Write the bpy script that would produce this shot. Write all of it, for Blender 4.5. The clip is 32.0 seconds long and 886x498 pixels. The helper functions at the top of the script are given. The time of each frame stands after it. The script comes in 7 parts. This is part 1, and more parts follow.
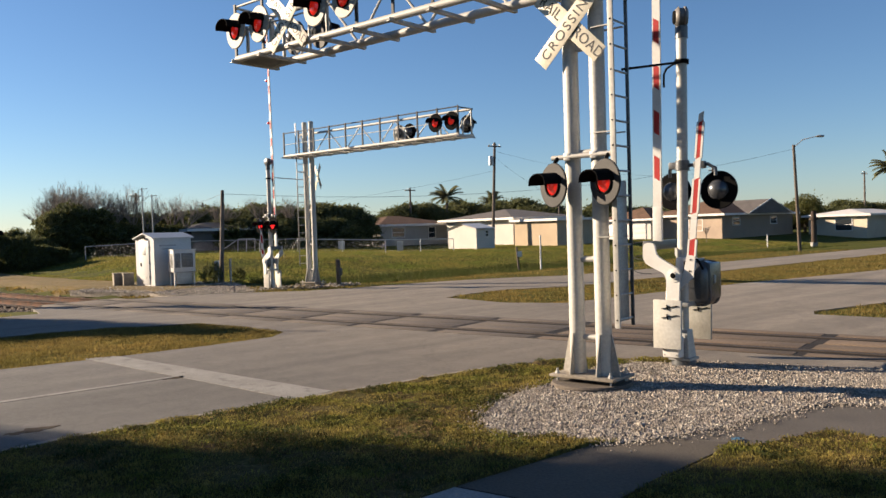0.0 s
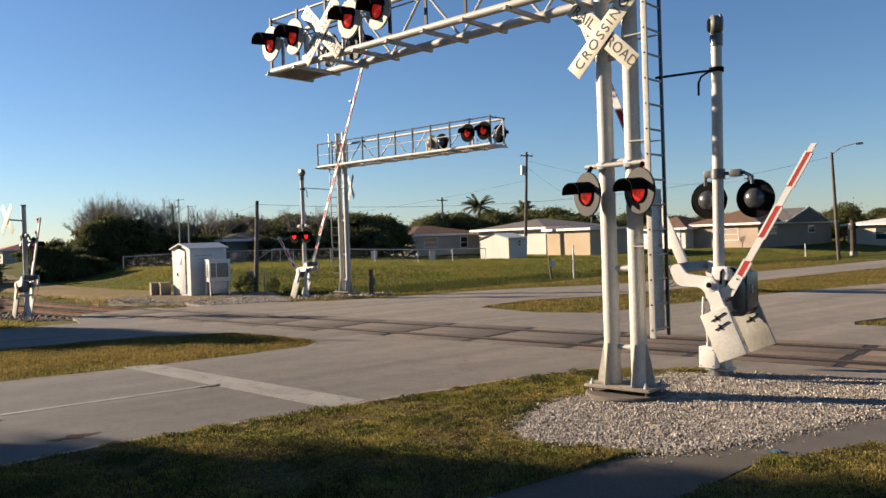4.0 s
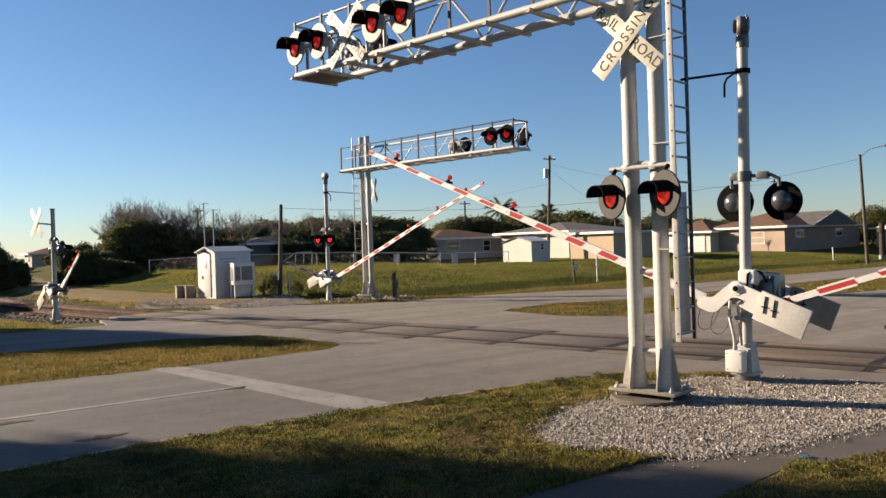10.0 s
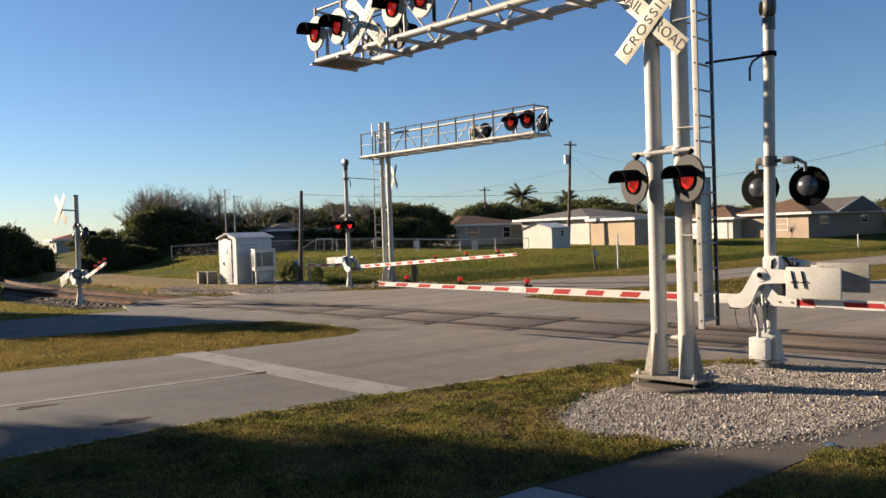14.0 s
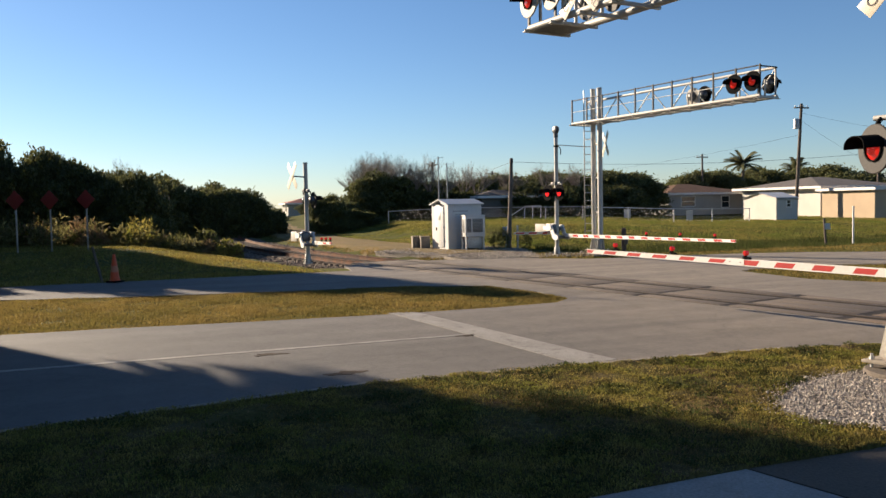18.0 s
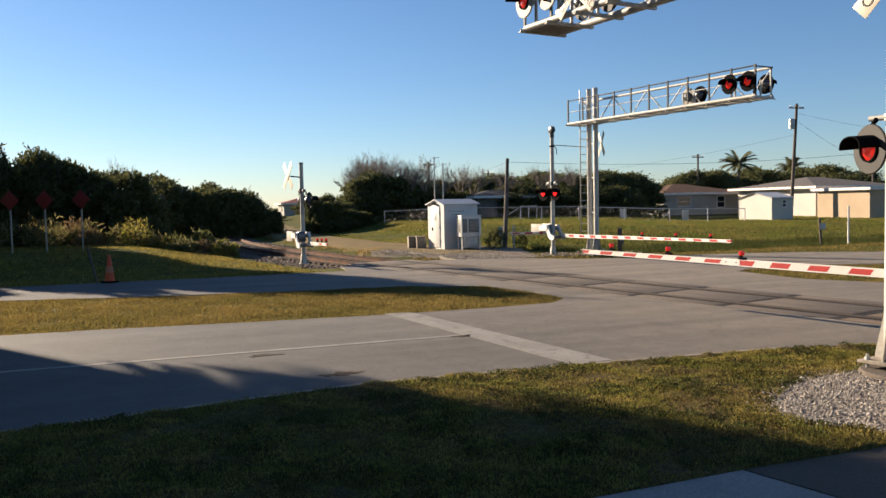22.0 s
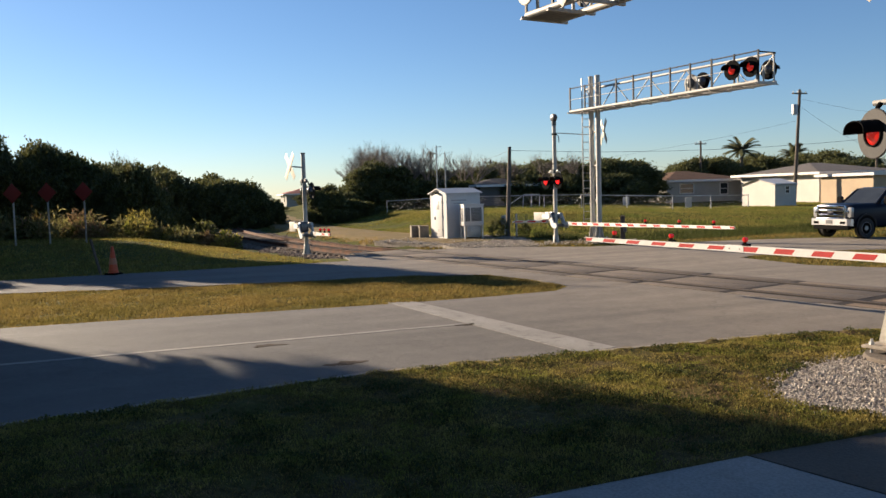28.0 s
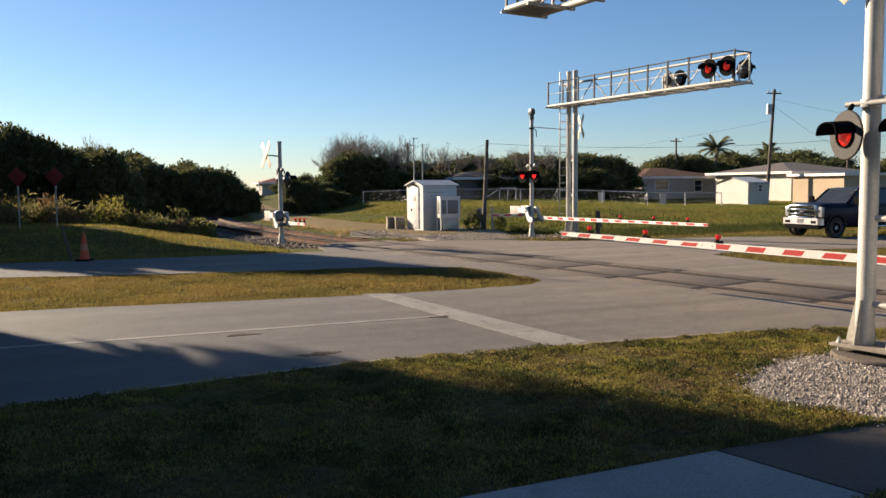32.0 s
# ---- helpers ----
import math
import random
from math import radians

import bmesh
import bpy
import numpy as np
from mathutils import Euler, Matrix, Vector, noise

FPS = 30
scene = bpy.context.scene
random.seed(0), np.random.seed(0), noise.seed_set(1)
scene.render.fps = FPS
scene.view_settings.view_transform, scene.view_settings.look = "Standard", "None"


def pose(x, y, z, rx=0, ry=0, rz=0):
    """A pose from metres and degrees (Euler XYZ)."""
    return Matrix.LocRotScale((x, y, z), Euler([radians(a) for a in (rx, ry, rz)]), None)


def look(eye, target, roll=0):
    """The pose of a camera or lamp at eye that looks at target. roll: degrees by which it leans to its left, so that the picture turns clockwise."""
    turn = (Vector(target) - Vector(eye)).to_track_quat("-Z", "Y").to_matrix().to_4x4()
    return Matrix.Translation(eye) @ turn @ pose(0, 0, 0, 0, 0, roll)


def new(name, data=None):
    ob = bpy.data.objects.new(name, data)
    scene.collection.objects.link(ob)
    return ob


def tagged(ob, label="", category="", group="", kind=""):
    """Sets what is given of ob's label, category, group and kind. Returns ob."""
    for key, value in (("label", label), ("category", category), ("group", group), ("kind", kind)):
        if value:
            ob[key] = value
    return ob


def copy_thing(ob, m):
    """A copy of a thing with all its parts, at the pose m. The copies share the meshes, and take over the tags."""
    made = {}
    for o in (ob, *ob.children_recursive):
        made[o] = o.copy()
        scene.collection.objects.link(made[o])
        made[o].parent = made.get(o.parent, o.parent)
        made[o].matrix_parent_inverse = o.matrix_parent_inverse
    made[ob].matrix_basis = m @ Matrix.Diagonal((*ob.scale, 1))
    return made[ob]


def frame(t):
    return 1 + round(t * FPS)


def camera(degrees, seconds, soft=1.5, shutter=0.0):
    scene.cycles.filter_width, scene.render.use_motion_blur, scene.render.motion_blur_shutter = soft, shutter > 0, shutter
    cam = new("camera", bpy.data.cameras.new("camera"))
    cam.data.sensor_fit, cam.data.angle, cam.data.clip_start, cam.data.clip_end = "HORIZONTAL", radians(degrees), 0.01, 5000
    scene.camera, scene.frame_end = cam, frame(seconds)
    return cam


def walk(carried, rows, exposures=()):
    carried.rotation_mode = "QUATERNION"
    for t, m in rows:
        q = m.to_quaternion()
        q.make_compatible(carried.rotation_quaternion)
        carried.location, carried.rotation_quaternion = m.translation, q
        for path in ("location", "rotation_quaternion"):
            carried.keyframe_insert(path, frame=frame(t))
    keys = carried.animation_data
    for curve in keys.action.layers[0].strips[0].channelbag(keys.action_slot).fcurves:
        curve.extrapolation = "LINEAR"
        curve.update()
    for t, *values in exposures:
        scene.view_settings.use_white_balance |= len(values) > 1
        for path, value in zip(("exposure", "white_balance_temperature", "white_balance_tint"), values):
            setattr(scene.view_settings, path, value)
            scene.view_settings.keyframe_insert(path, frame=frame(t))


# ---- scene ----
cam = camera(57.9, 32.0)
PATH = [
    (0.0, pose(0.033, 0.019, 2.054, 88.61, 1.78, -1.35)),
    (0.5, pose(0.032, 0.019, 2.053, 88.53, 1.67, -1.24)),
    (1.0, pose(0.024, 0.018, 2.054, 88.76, 1.59, -1.15)),
    (1.5, pose(0.013, 0.004, 2.054, 88.92, 1.62, -0.55)),
    (2.0, pose(0.017, 0.010, 2.052, 88.90, 1.77, 0.29)),
    (2.5, pose(0.014, -0.005, 2.059, 88.74, 1.96, 0.65)),
    (3.0, pose(0.020, 0.013, 2.053, 88.78, 2.02, 0.87)),
    (3.5, pose(0.017, 0.008, 2.055, 88.95, 2.00, 0.98)),
    (4.0, pose(0.012, -0.007, 2.053, 89.38, 1.91, 0.93)),
    (4.5, pose(0.007, -0.014, 2.062, 89.62, 1.89, 1.00)),
    (6.5, pose(0.002, -0.017, 2.058, 89.82, 1.78, 1.60)),
    (7.0, pose(0.005, -0.008, 2.054, 89.58, 1.77, 2.02)),
    (7.5, pose(0.009, 0.002, 2.056, 89.55, 1.91, 2.35)),
    (8.0, pose(0.010, 0.001, 2.054, 89.48, 2.01, 2.49)),
    (8.5, pose(0.006, -0.004, 2.052, 89.49, 2.00, 2.41)),
    (9.0, pose(0.000, -0.000, 2.050, 89.50, 2.00, 2.50)),
    (9.5, pose(-0.001, -0.009, 2.050, 89.63, 1.98, 2.50)),
    (10.0, pose(-0.004, -0.010, 2.045, 89.69, 1.92, 2.54)),
    (10.5, pose(-0.002, -0.008, 2.045, 89.59, 1.86, 2.71)),
    (11.0, pose(-0.005, -0.007, 2.048, 89.38, 1.94, 2.82)),
    (11.5, pose(0.000, -0.006, 2.047, 89.28, 1.92, 2.90)),
    (12.0, pose(-0.003, 0.008, 2.041, 89.01, 1.90, 2.97)),
    (12.5, pose(-0.002, 0.009, 2.045, 88.84, 2.01, 3.12)),
    (13.0, pose(-0.005, 0.008, 2.044, 88.92, 1.99, 3.17)),
    (13.5, pose(-0.007, 0.010, 2.040, 88.97, 1.96, 3.40)),
    (14.0, pose(-0.018, 0.031, 2.037, 88.77, 1.90, 3.95)),
    (14.5, pose(-0.041, 0.013, 2.033, 88.90, 1.92, 4.77)),
    (15.0, pose(-0.086, 0.011, 2.038, 87.91, 2.46, 10.52)),
    (15.5, pose(-0.037, 0.027, 2.037, 87.13, 2.30, 16.51)),
    (17.5, pose(0.005, 0.032, 2.042, 86.74, 1.06, 20.15)),
    (18.0, pose(-0.002, -0.006, 2.040, 86.85, 1.17, 18.81)),
    (18.5, pose(0.000, -0.004, 2.039, 86.59, 1.09, 18.78)),
    (19.0, pose(0.007, -0.005, 2.052, 86.64, 1.11, 18.84)),
    (19.5, pose(0.004, -0.006, 2.045, 86.89, 1.24, 18.89)),
    (20.0, pose(-0.001, -0.003, 2.047, 87.03, 1.31, 18.89)),
    (20.5, pose(-0.003, 0.003, 2.045, 87.03, 1.11, 18.80)),
    (21.0, pose(-0.002, 0.004, 2.041, 86.83, 1.08, 18.53)),
    (21.5, pose(-0.008, 0.010, 2.039, 86.82, 1.11, 18.48)),
    (22.0, pose(-0.004, 0.011, 2.046, 86.84, 1.18, 18.53)),
    (22.5, pose(-0.003, 0.009, 2.044, 86.85, 1.29, 18.60)),
    (23.0, pose(-0.006, 0.004, 2.042, 86.66, 1.34, 18.86)),
    (23.5, pose(-0.009, 0.009, 2.040, 86.65, 1.42, 18.84)),
    (24.0, pose(0.004, 0.013, 2.042, 86.87, 1.62, 18.08)),
    (24.5, pose(-0.003, 0.009, 2.041, 86.85, 1.54, 17.86)),
    (25.0, pose(-0.009, 0.015, 2.036, 86.68, 1.57, 17.91)),
    (25.5, pose(0.000, 0.020, 2.042, 86.56, 1.63, 18.04)),
    (27.5, pose(-0.005, 0.025, 2.038, 86.09, 1.81, 18.44)),
    (28.0, pose(-0.010, 0.022, 2.038, 86.08, 1.68, 18.70)),
    (28.5, pose(-0.009, 0.028, 2.038, 86.12, 1.48, 18.57)),
    (29.0, pose(-0.009, 0.025, 2.042, 86.00, 1.31, 18.18)),
    (29.5, pose(-0.010, 0.028, 2.042, 85.77, 1.06, 18.07)),
    (30.0, pose(-0.012, 0.032, 2.045, 85.33, 0.77, 17.95)),
    (30.5, pose(-0.011, 0.024, 2.048, 85.23, 0.57, 17.79)),
    (31.0, pose(-0.017, 0.011, 2.044, 85.30, 0.52, 17.65)),
    (31.5, pose(-0.009, 0.013, 2.043, 85.35, 0.54, 17.25)),
    (32.0, pose(-0.011, 0.020, 2.040, 85.48, 0.54, 17.04)),
]
walk(cam, PATH, exposures=[(0.0, 1.44, 6550, 14), (4.0, 1.41, 6550, 14), (9.0, 1.37, 6550, 14), (14.5, 1.36, 6550, 14), (18.0, 1.45, 6550, 14), (32.0, 1.45, 6550, 14)])

# ---- light: late afternoon sun from ahead and to the side ----
SUN_AZ, SUN_EL = 161.7, 18.0          # degrees: direction towards the sun, from +x, anticlockwise
sun_dir = Vector((math.cos(radians(SUN_AZ)) * math.cos(radians(SUN_EL)), math.sin(radians(SUN_AZ)) * math.cos(radians(SUN_EL)), math.sin(radians(SUN_EL))))
world = bpy.data.worlds.new("sky")
scene.world = world
world.use_nodes = True
sky = world.node_tree.nodes.new("ShaderNodeTexSky")
sky.sky_type, sky.sun_disc = "NISHITA", False
sky.sun_elevation, sky.sun_rotation = radians(SUN_EL), radians(90 - SUN_AZ)
sky.altitude, sky.air_density, sky.dust_density, sky.ozone_density = 10, 0.95, 0.12, 4.6
background = world.node_tree.nodes["Background"]
background.inputs["Strength"].default_value = 0.048
richer = world.node_tree.nodes.new("ShaderNodeHueSaturation")
richer.inputs["Saturation"].default_value = 1.03
world.node_tree.links.new(sky.outputs["Color"], richer.inputs["Color"])
world.node_tree.links.new(richer.outputs["Color"], background.inputs["Color"])
sun = new("sun", bpy.data.lights.new("sun", "SUN"))
sun.data.energy, sun.data.angle, sun.data.color = 5.0, radians(0.55), (1.0, 0.83, 0.61)
sun.matrix_world = look(sun_dir * 200, (0, 0, 0))

# ---- materials ----
def mat(name, base, rough=0.6, metal=0.0, second=None, scale=1.5, fine=30.0, var=0.18, bump=0.15, spot=None, spot_amount=0.0, spot_scale=4.0, rand=0.0, glow=None, coat=0.0, island=0.0, leafy=0.0, spec=0.5):
    """A two-scale material: a broad drift between two colours, fine grain, optional stains, fine relief."""
    m = bpy.data.materials.new(name)
    m.use_nodes = True
    nt = m.node_tree
    nodes, links = nt.nodes, nt.links
    bsdf = nodes["Principled BSDF"]
    bsdf.inputs["Metallic"].default_value = metal
    bsdf.inputs["Roughness"].default_value = rough
    bsdf.inputs["Coat Weight"].default_value = coat
    bsdf.inputs["Specular IOR Level"].default_value = spec
    coord = nodes.new("ShaderNodeTexCoord")
    def noise_at(s, detail=4.0):
        n = nodes.new("ShaderNodeTexNoise")
        n.inputs["Scale"].default_value, n.inputs["Detail"].default_value = s, detail
        links.new(coord.outputs["Object"], n.inputs["Vector"])
        return n
    def mixed(fac, a, b, mode="MIX"):
        x = nodes.new("ShaderNodeMix")
        x.data_type, x.blend_type = "RGBA", mode
        for socket, value in ((x.inputs[0], fac), (x.inputs[6], a), (x.inputs[7], b)):
            if isinstance(value, bpy.types.NodeSocket):
                links.new(value, socket)
            elif isinstance(value, (int, float)):
                socket.default_value = value
            else:
                socket.default_value = (*value, 1)
        return x.outputs[2]
    def ramp(source, lo, hi):
        r = nodes.new("ShaderNodeMapRange")
        r.inputs[1].default_value, r.inputs[2].default_value = lo, hi
        links.new(source, r.inputs[0])
        return r.outputs[0]
    second = second or tuple(c * (1 - var) for c in base)
    big, small = noise_at(scale), noise_at(fine, 3.0)
    color = mixed(ramp(big.outputs[0], 0.35, 0.65), base, second)
    grain = ramp(small.outputs[0], 0.3, 0.7)
    dark = mixed(grain, tuple([1 - var] * 3), tuple([1 + var * 0.6] * 3))
    color = mixed(1.0, color, dark, "MULTIPLY")
    if spot:
        stain = noise_at(spot_scale, 6.0)
        color = mixed(ramp(stain.outputs[0], 0.75 - 0.4 * spot_amount, 0.80 - 0.25 * spot_amount), color, spot)
    if rand:
        info = nodes.new("ShaderNodeObjectInfo")
        color = mixed(1.0, color, mixed(info.outputs["Random"], tuple([1 - rand] * 3), tuple([1 + rand] * 3)), "MULTIPLY")
    if island:
        geo = nodes.new("ShaderNodeNewGeometry")
        color = mixed(1.0, color, mixed(geo.outputs["Random Per Island"], tuple([1 - island] * 3), tuple([1 + island] * 3)), "MULTIPLY")
    links.new(color, bsdf.inputs["Base Color"])
    if bump:
        b = nodes.new("ShaderNodeBump")
        b.inputs["Strength"].default_value, b.inputs["Distance"].default_value = bump, 0.02
        links.new(small.outputs[0], b.inputs["Height"])
        links.new(b.outputs[0], bsdf.inputs["Normal"])
    if leafy:
        thin, blend = nodes.new("ShaderNodeBsdfTranslucent"), nodes.new("ShaderNodeMixShader")
        links.new(color, thin.inputs["Color"])
        blend.inputs[0].default_value = leafy
        links.new(bsdf.outputs[0], blend.inputs[1])
        links.new(thin.outputs[0], blend.inputs[2])
        links.new(blend.outputs[0], nodes["Material Output"].inputs["Surface"])
    if glow:
        bsdf.inputs["Emission Color"].default_value = (*glow[0], 1)
        bsdf.inputs["Emission Strength"].default_value = glow[1]
    return m


M_GRASS = mat("turf", (0.0567, 0.0648, 0.01377), 0.95, second=(0.09315, 0.09315, 0.01944), spec=0.05, scale=0.35, fine=11, var=0.45, bump=0.6, spot=(0.1013, 0.081, 0.03078), spot_amount=0.28, spot_scale=0.6)
M_BLADE = mat("grass_blade", (0.1847, 0.1866, 0.03499), 0.8, spec=0.15, second=(0.311, 0.243, 0.06804), scale=1.9, fine=4, var=0.3, bump=0, island=0.35, leafy=0.45)
M_DRY = mat("dry_blade", (0.238, 0.172, 0.054), 0.8, spec=0.15, second=(0.165, 0.135, 0.039), scale=0.6, fine=4, var=0.25, bump=0, island=0.3, leafy=0.45)

M_APRON = mat("sandy_asphalt", (0.086, 0.070, 0.052), 0.9, second=(0.060, 0.050, 0.038), scale=0.5, fine=40, var=0.25, bump=0.3, spot=(0.0616, 0.0528, 0.04224), spot_amount=0.35, spot_scale=1.2)
M_WALK = mat("pavement_concrete", (0.262, 0.252, 0.234), 0.9, second=(0.205, 0.196, 0.182), scale=0.9, fine=45, var=0.22, bump=0.3, spot=(0.165, 0.152, 0.132), spot_amount=0.35, spot_scale=1.6)
M_PAINT = mat("worn_road_paint", (0.2455, 0.2333, 0.2087), 0.8, second=(0.1923, 0.18, 0.1596), scale=2.0, fine=50, var=0.3, bump=0.2, spot=(0.1309, 0.1203, 0.1064), spot_amount=0.48, spot_scale=6)
M_SPILL = mat("dark_stain", (0.085, 0.07, 0.056), 0.95, spec=0.05, scale=5, fine=40, var=0.3)
M_RUBBER = mat("crossing_rubber", (0.122, 0.096, 0.072), 0.85, second=(0.092, 0.072, 0.055), scale=0.8, fine=30, var=0.3, bump=0.3, rand=0.12)
M_TIMBER = mat("crossing_timber", (0.150, 0.104, 0.066), 0.9, second=(0.112, 0.078, 0.050), scale=1.5, fine=25, var=0.35, bump=0.4, rand=0.25)
M_RUST = mat("rusty_rail", (0.125, 0.048, 0.020), 0.85, spec=0.2, second=(0.045, 0.021, 0.013), scale=3, fine=40, var=0.3, bump=0.3)
M_TIE = mat("weathered_tie", (0.085, 0.056, 0.037), 0.95, second=(0.055, 0.039, 0.028), scale=2, fine=25, var=0.35, bump=0.5, rand=0.3)
M_BALLAST = mat("ballast", (0.17, 0.14, 0.11), 0.95, spec=0.1, second=(0.12, 0.10, 0.08), scale=1.5, fine=18, var=0.5, bump=1.0)
M_STONE = mat("limestone_gravel", (0.3732, 0.3312, 0.2752), 0.9, second=(0.2052, 0.1726, 0.14), scale=6, fine=60, var=0.3, bump=0.3, island=0.6)
M_GRAVELBED = mat("gravel_bed", (0.3173, 0.2799, 0.2379), 0.95, second=(0.2239, 0.196, 0.1679), scale=7, fine=30, var=0.5, bump=1.0)
M_ALU = mat("weathered_aluminium", (0.4501, 0.4338, 0.3928), 0.55, metal=0.1, second=(0.3765, 0.3601, 0.3274), scale=1.2, fine=25, var=0.12, bump=0.06, spot=(0.311, 0.2701, 0.221), spot_amount=0.12, spot_scale=3)
M_WHITE = mat("white_paint", (0.6118, 0.6031, 0.5768), 0.55, second=(0.5506, 0.5331, 0.4982), scale=2, fine=30, var=0.06, bump=0.05, spot=(0.437, 0.3758, 0.2884), spot_amount=0.10, spot_scale=5)
M_HUT = mat("white_hut_paint", (0.5524, 0.5567, 0.5483), 0.5, second=(0.5022, 0.5063, 0.4981), scale=1.0, fine=20, var=0.07, bump=0.05, spot=(0.4185, 0.3934, 0.3515), spot_amount=0.08, spot_scale=2)
M_GALV = mat("galvanised_steel", (0.42, 0.42, 0.41), 0.5, metal=0.6, scale=4, fine=40, var=0.2, bump=0.1)
M_BLACK = mat("black_paint", (0.009, 0.009, 0.009), 0.85, spec=0.03, scale=3, fine=40, var=0.3, bump=0.05)
M_DISC = mat("weathered_black_disc", (0.040, 0.037, 0.034), 0.65, spec=0.25, second=(0.030, 0.028, 0.026), scale=4, fine=40, var=0.2, bump=0.05)
# near-arm discs are black; the sun's glare on them is painted as this cream
M_PALEDISC = mat("pale_glare_disc", (0.4048, 0.368, 0.3036), 0.65, second=(0.3312, 0.2944, 0.2392), scale=4, fine=40, var=0.15, bump=0.05)
# unlit lenses: a faint glow of their own stands for sun in the red
M_LENS = mat("glowing_red_lens", (0.42, 0.012, 0.008), 0.2, scale=8, fine=60, var=0.15, bump=0.2, glow=((1.0, 0.03, 0.015), 0.10), coat=0.5)
M_LENSLIT = mat("lit_red_lens", (0.60, 0.02, 0.012), 0.2, scale=8, fine=60, var=0.1, bump=0.2, glow=((1.0, 0.02, 0.02), 0.55), coat=0.5)
M_REDSHEET = mat("red_sheeting", (0.40, 0.016, 0.014), 0.75, scale=5, fine=40, var=0.15, bump=0.03)
M_ORANGE = mat("orange_plastic", (0.58, 0.075, 0.015), 0.55, scale=5, fine=40, var=0.15, bump=0.05)
M_SIGN = mat("aged_sign_sheet", (0.648, 0.594, 0.468), 0.5, second=(0.576, 0.513, 0.387), scale=3, fine=30, var=0.1, bump=0.03)
M_INK = mat("sign_ink", (0.03, 0.027, 0.025), 0.6, scale=5, fine=40, var=0.2, bump=0)
M_GREY = mat("dark_grey_case", (0.10, 0.105, 0.11), 0.4, metal=0.3, scale=4, fine=40, var=0.2, bump=0.08)
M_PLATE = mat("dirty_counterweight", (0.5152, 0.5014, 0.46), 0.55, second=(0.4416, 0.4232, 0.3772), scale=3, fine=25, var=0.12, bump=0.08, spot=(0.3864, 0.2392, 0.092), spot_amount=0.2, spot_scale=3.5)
M_WOOD = mat("pole_wood", (0.085, 0.065, 0.05), 0.9, second=(0.13, 0.105, 0.085), scale=1.5, fine=25, var=0.3, bump=0.4)
M_BARK = mat("bark", (0.10, 0.08, 0.06), 0.95, second=(0.15, 0.125, 0.10), scale=2, fine=18, var=0.35, bump=0.6)
M_LEAF = mat("dark_leaf", (0.104, 0.118, 0.055), 0.7, spec=0.15, second=(0.120, 0.128, 0.062), scale=0.45, fine=3, var=0.4, bump=0, island=0.35, leafy=0.4)
M_LEAF2 = mat("olive_leaf", (0.0874, 0.095, 0.0266), 0.7, spec=0.15, second=(0.1283, 0.1235, 0.04275), scale=0.6, fine=3, var=0.4, bump=0, island=0.3, leafy=0.4)
M_WEED = mat("dry_weed", (0.215, 0.182, 0.076), 0.8, spec=0.15, second=(0.130, 0.130, 0.045), scale=0.9, fine=5, var=0.35, bump=0, island=0.3, leafy=0.45)
M_TWIG = mat("bare_twig", (0.24, 0.20, 0.165), 0.9, scale=2, fine=20, var=0.2, bump=0)
M_PALM = mat("palm_frond", (0.105, 0.115, 0.055), 0.6, spec=0.2, second=(0.13, 0.125, 0.06), scale=0.8, fine=8, var=0.3, bump=0, island=0.2, leafy=0.3)
M_STUCCO = mat("cream_stucco", (0.5189, 0.452, 0.3432), 0.9, second=(0.4687, 0.4018, 0.3013), scale=0.8, fine=15, var=0.1, bump=0.3)
M_STUCCOW = mat("white_stucco", (0.5022, 0.4771, 0.4269), 0.9, scale=0.8, fine=15, var=0.08, bump=0.3)
M_TAN = mat("tan_stucco", (0.4118, 0.3168, 0.2138), 0.9, scale=0.8, fine=15, var=0.1, bump=0.3)
M_BLUEGREY = mat("brown_grey_stucco", (0.25, 0.19, 0.14), 0.9, scale=0.8, fine=15, var=0.1, bump=0.3)
M_SHINGLE = mat("brown_shingle", (0.165, 0.10, 0.068), 0.95, spec=0.1, second=(0.125, 0.08, 0.055), scale=1.2, fine=10, var=0.25, bump=0.5)
M_SHINGLE2 = mat("grey_shingle", (0.115, 0.10, 0.09), 0.9, second=(0.09, 0.078, 0.07), scale=1.2, fine=10, var=0.25, bump=0.5)
M_FASCIA = mat("white_fascia", (0.62, 0.59, 0.55), 0.6, scale=2, fine=20, var=0.06, bump=0.05)
M_DARKGLASS = mat("window_glass", (0.03, 0.035, 0.04), 0.08, scale=2, fine=10, var=0.2, bump=0)
M_TRUCK = mat("dark_blue_paint", (0.004, 0.006, 0.016), 0.36, metal=0.0, scale=2, fine=60, var=0.1, bump=0, coat=0.03, spec=0.18)
M_CHROME = mat("chrome", (0.52, 0.52, 0.53), 0.07, metal=1.0, scale=4, fine=50, var=0.06, bump=0)
M_TYRE = mat("tyre_rubber", (0.025, 0.025, 0.025), 0.85, scale=4, fine=50, var=0.2, bump=0.2)
M_LAMPGLASS = mat("headlamp_glass", (0.32, 0.325, 0.33), 0.2, metal=0.3, scale=10, fine=60, var=0.2, bump=0)
M_WIRE = mat("cable_black", (0.03, 0.03, 0.032), 0.7, scale=4, fine=50, var=0.2, bump=0)
M_CONC = mat("foundation_concrete", (0.115, 0.094, 0.072), 0.9, second=(0.08, 0.064, 0.05), scale=4, fine=30, var=0.2, bump=0.4)

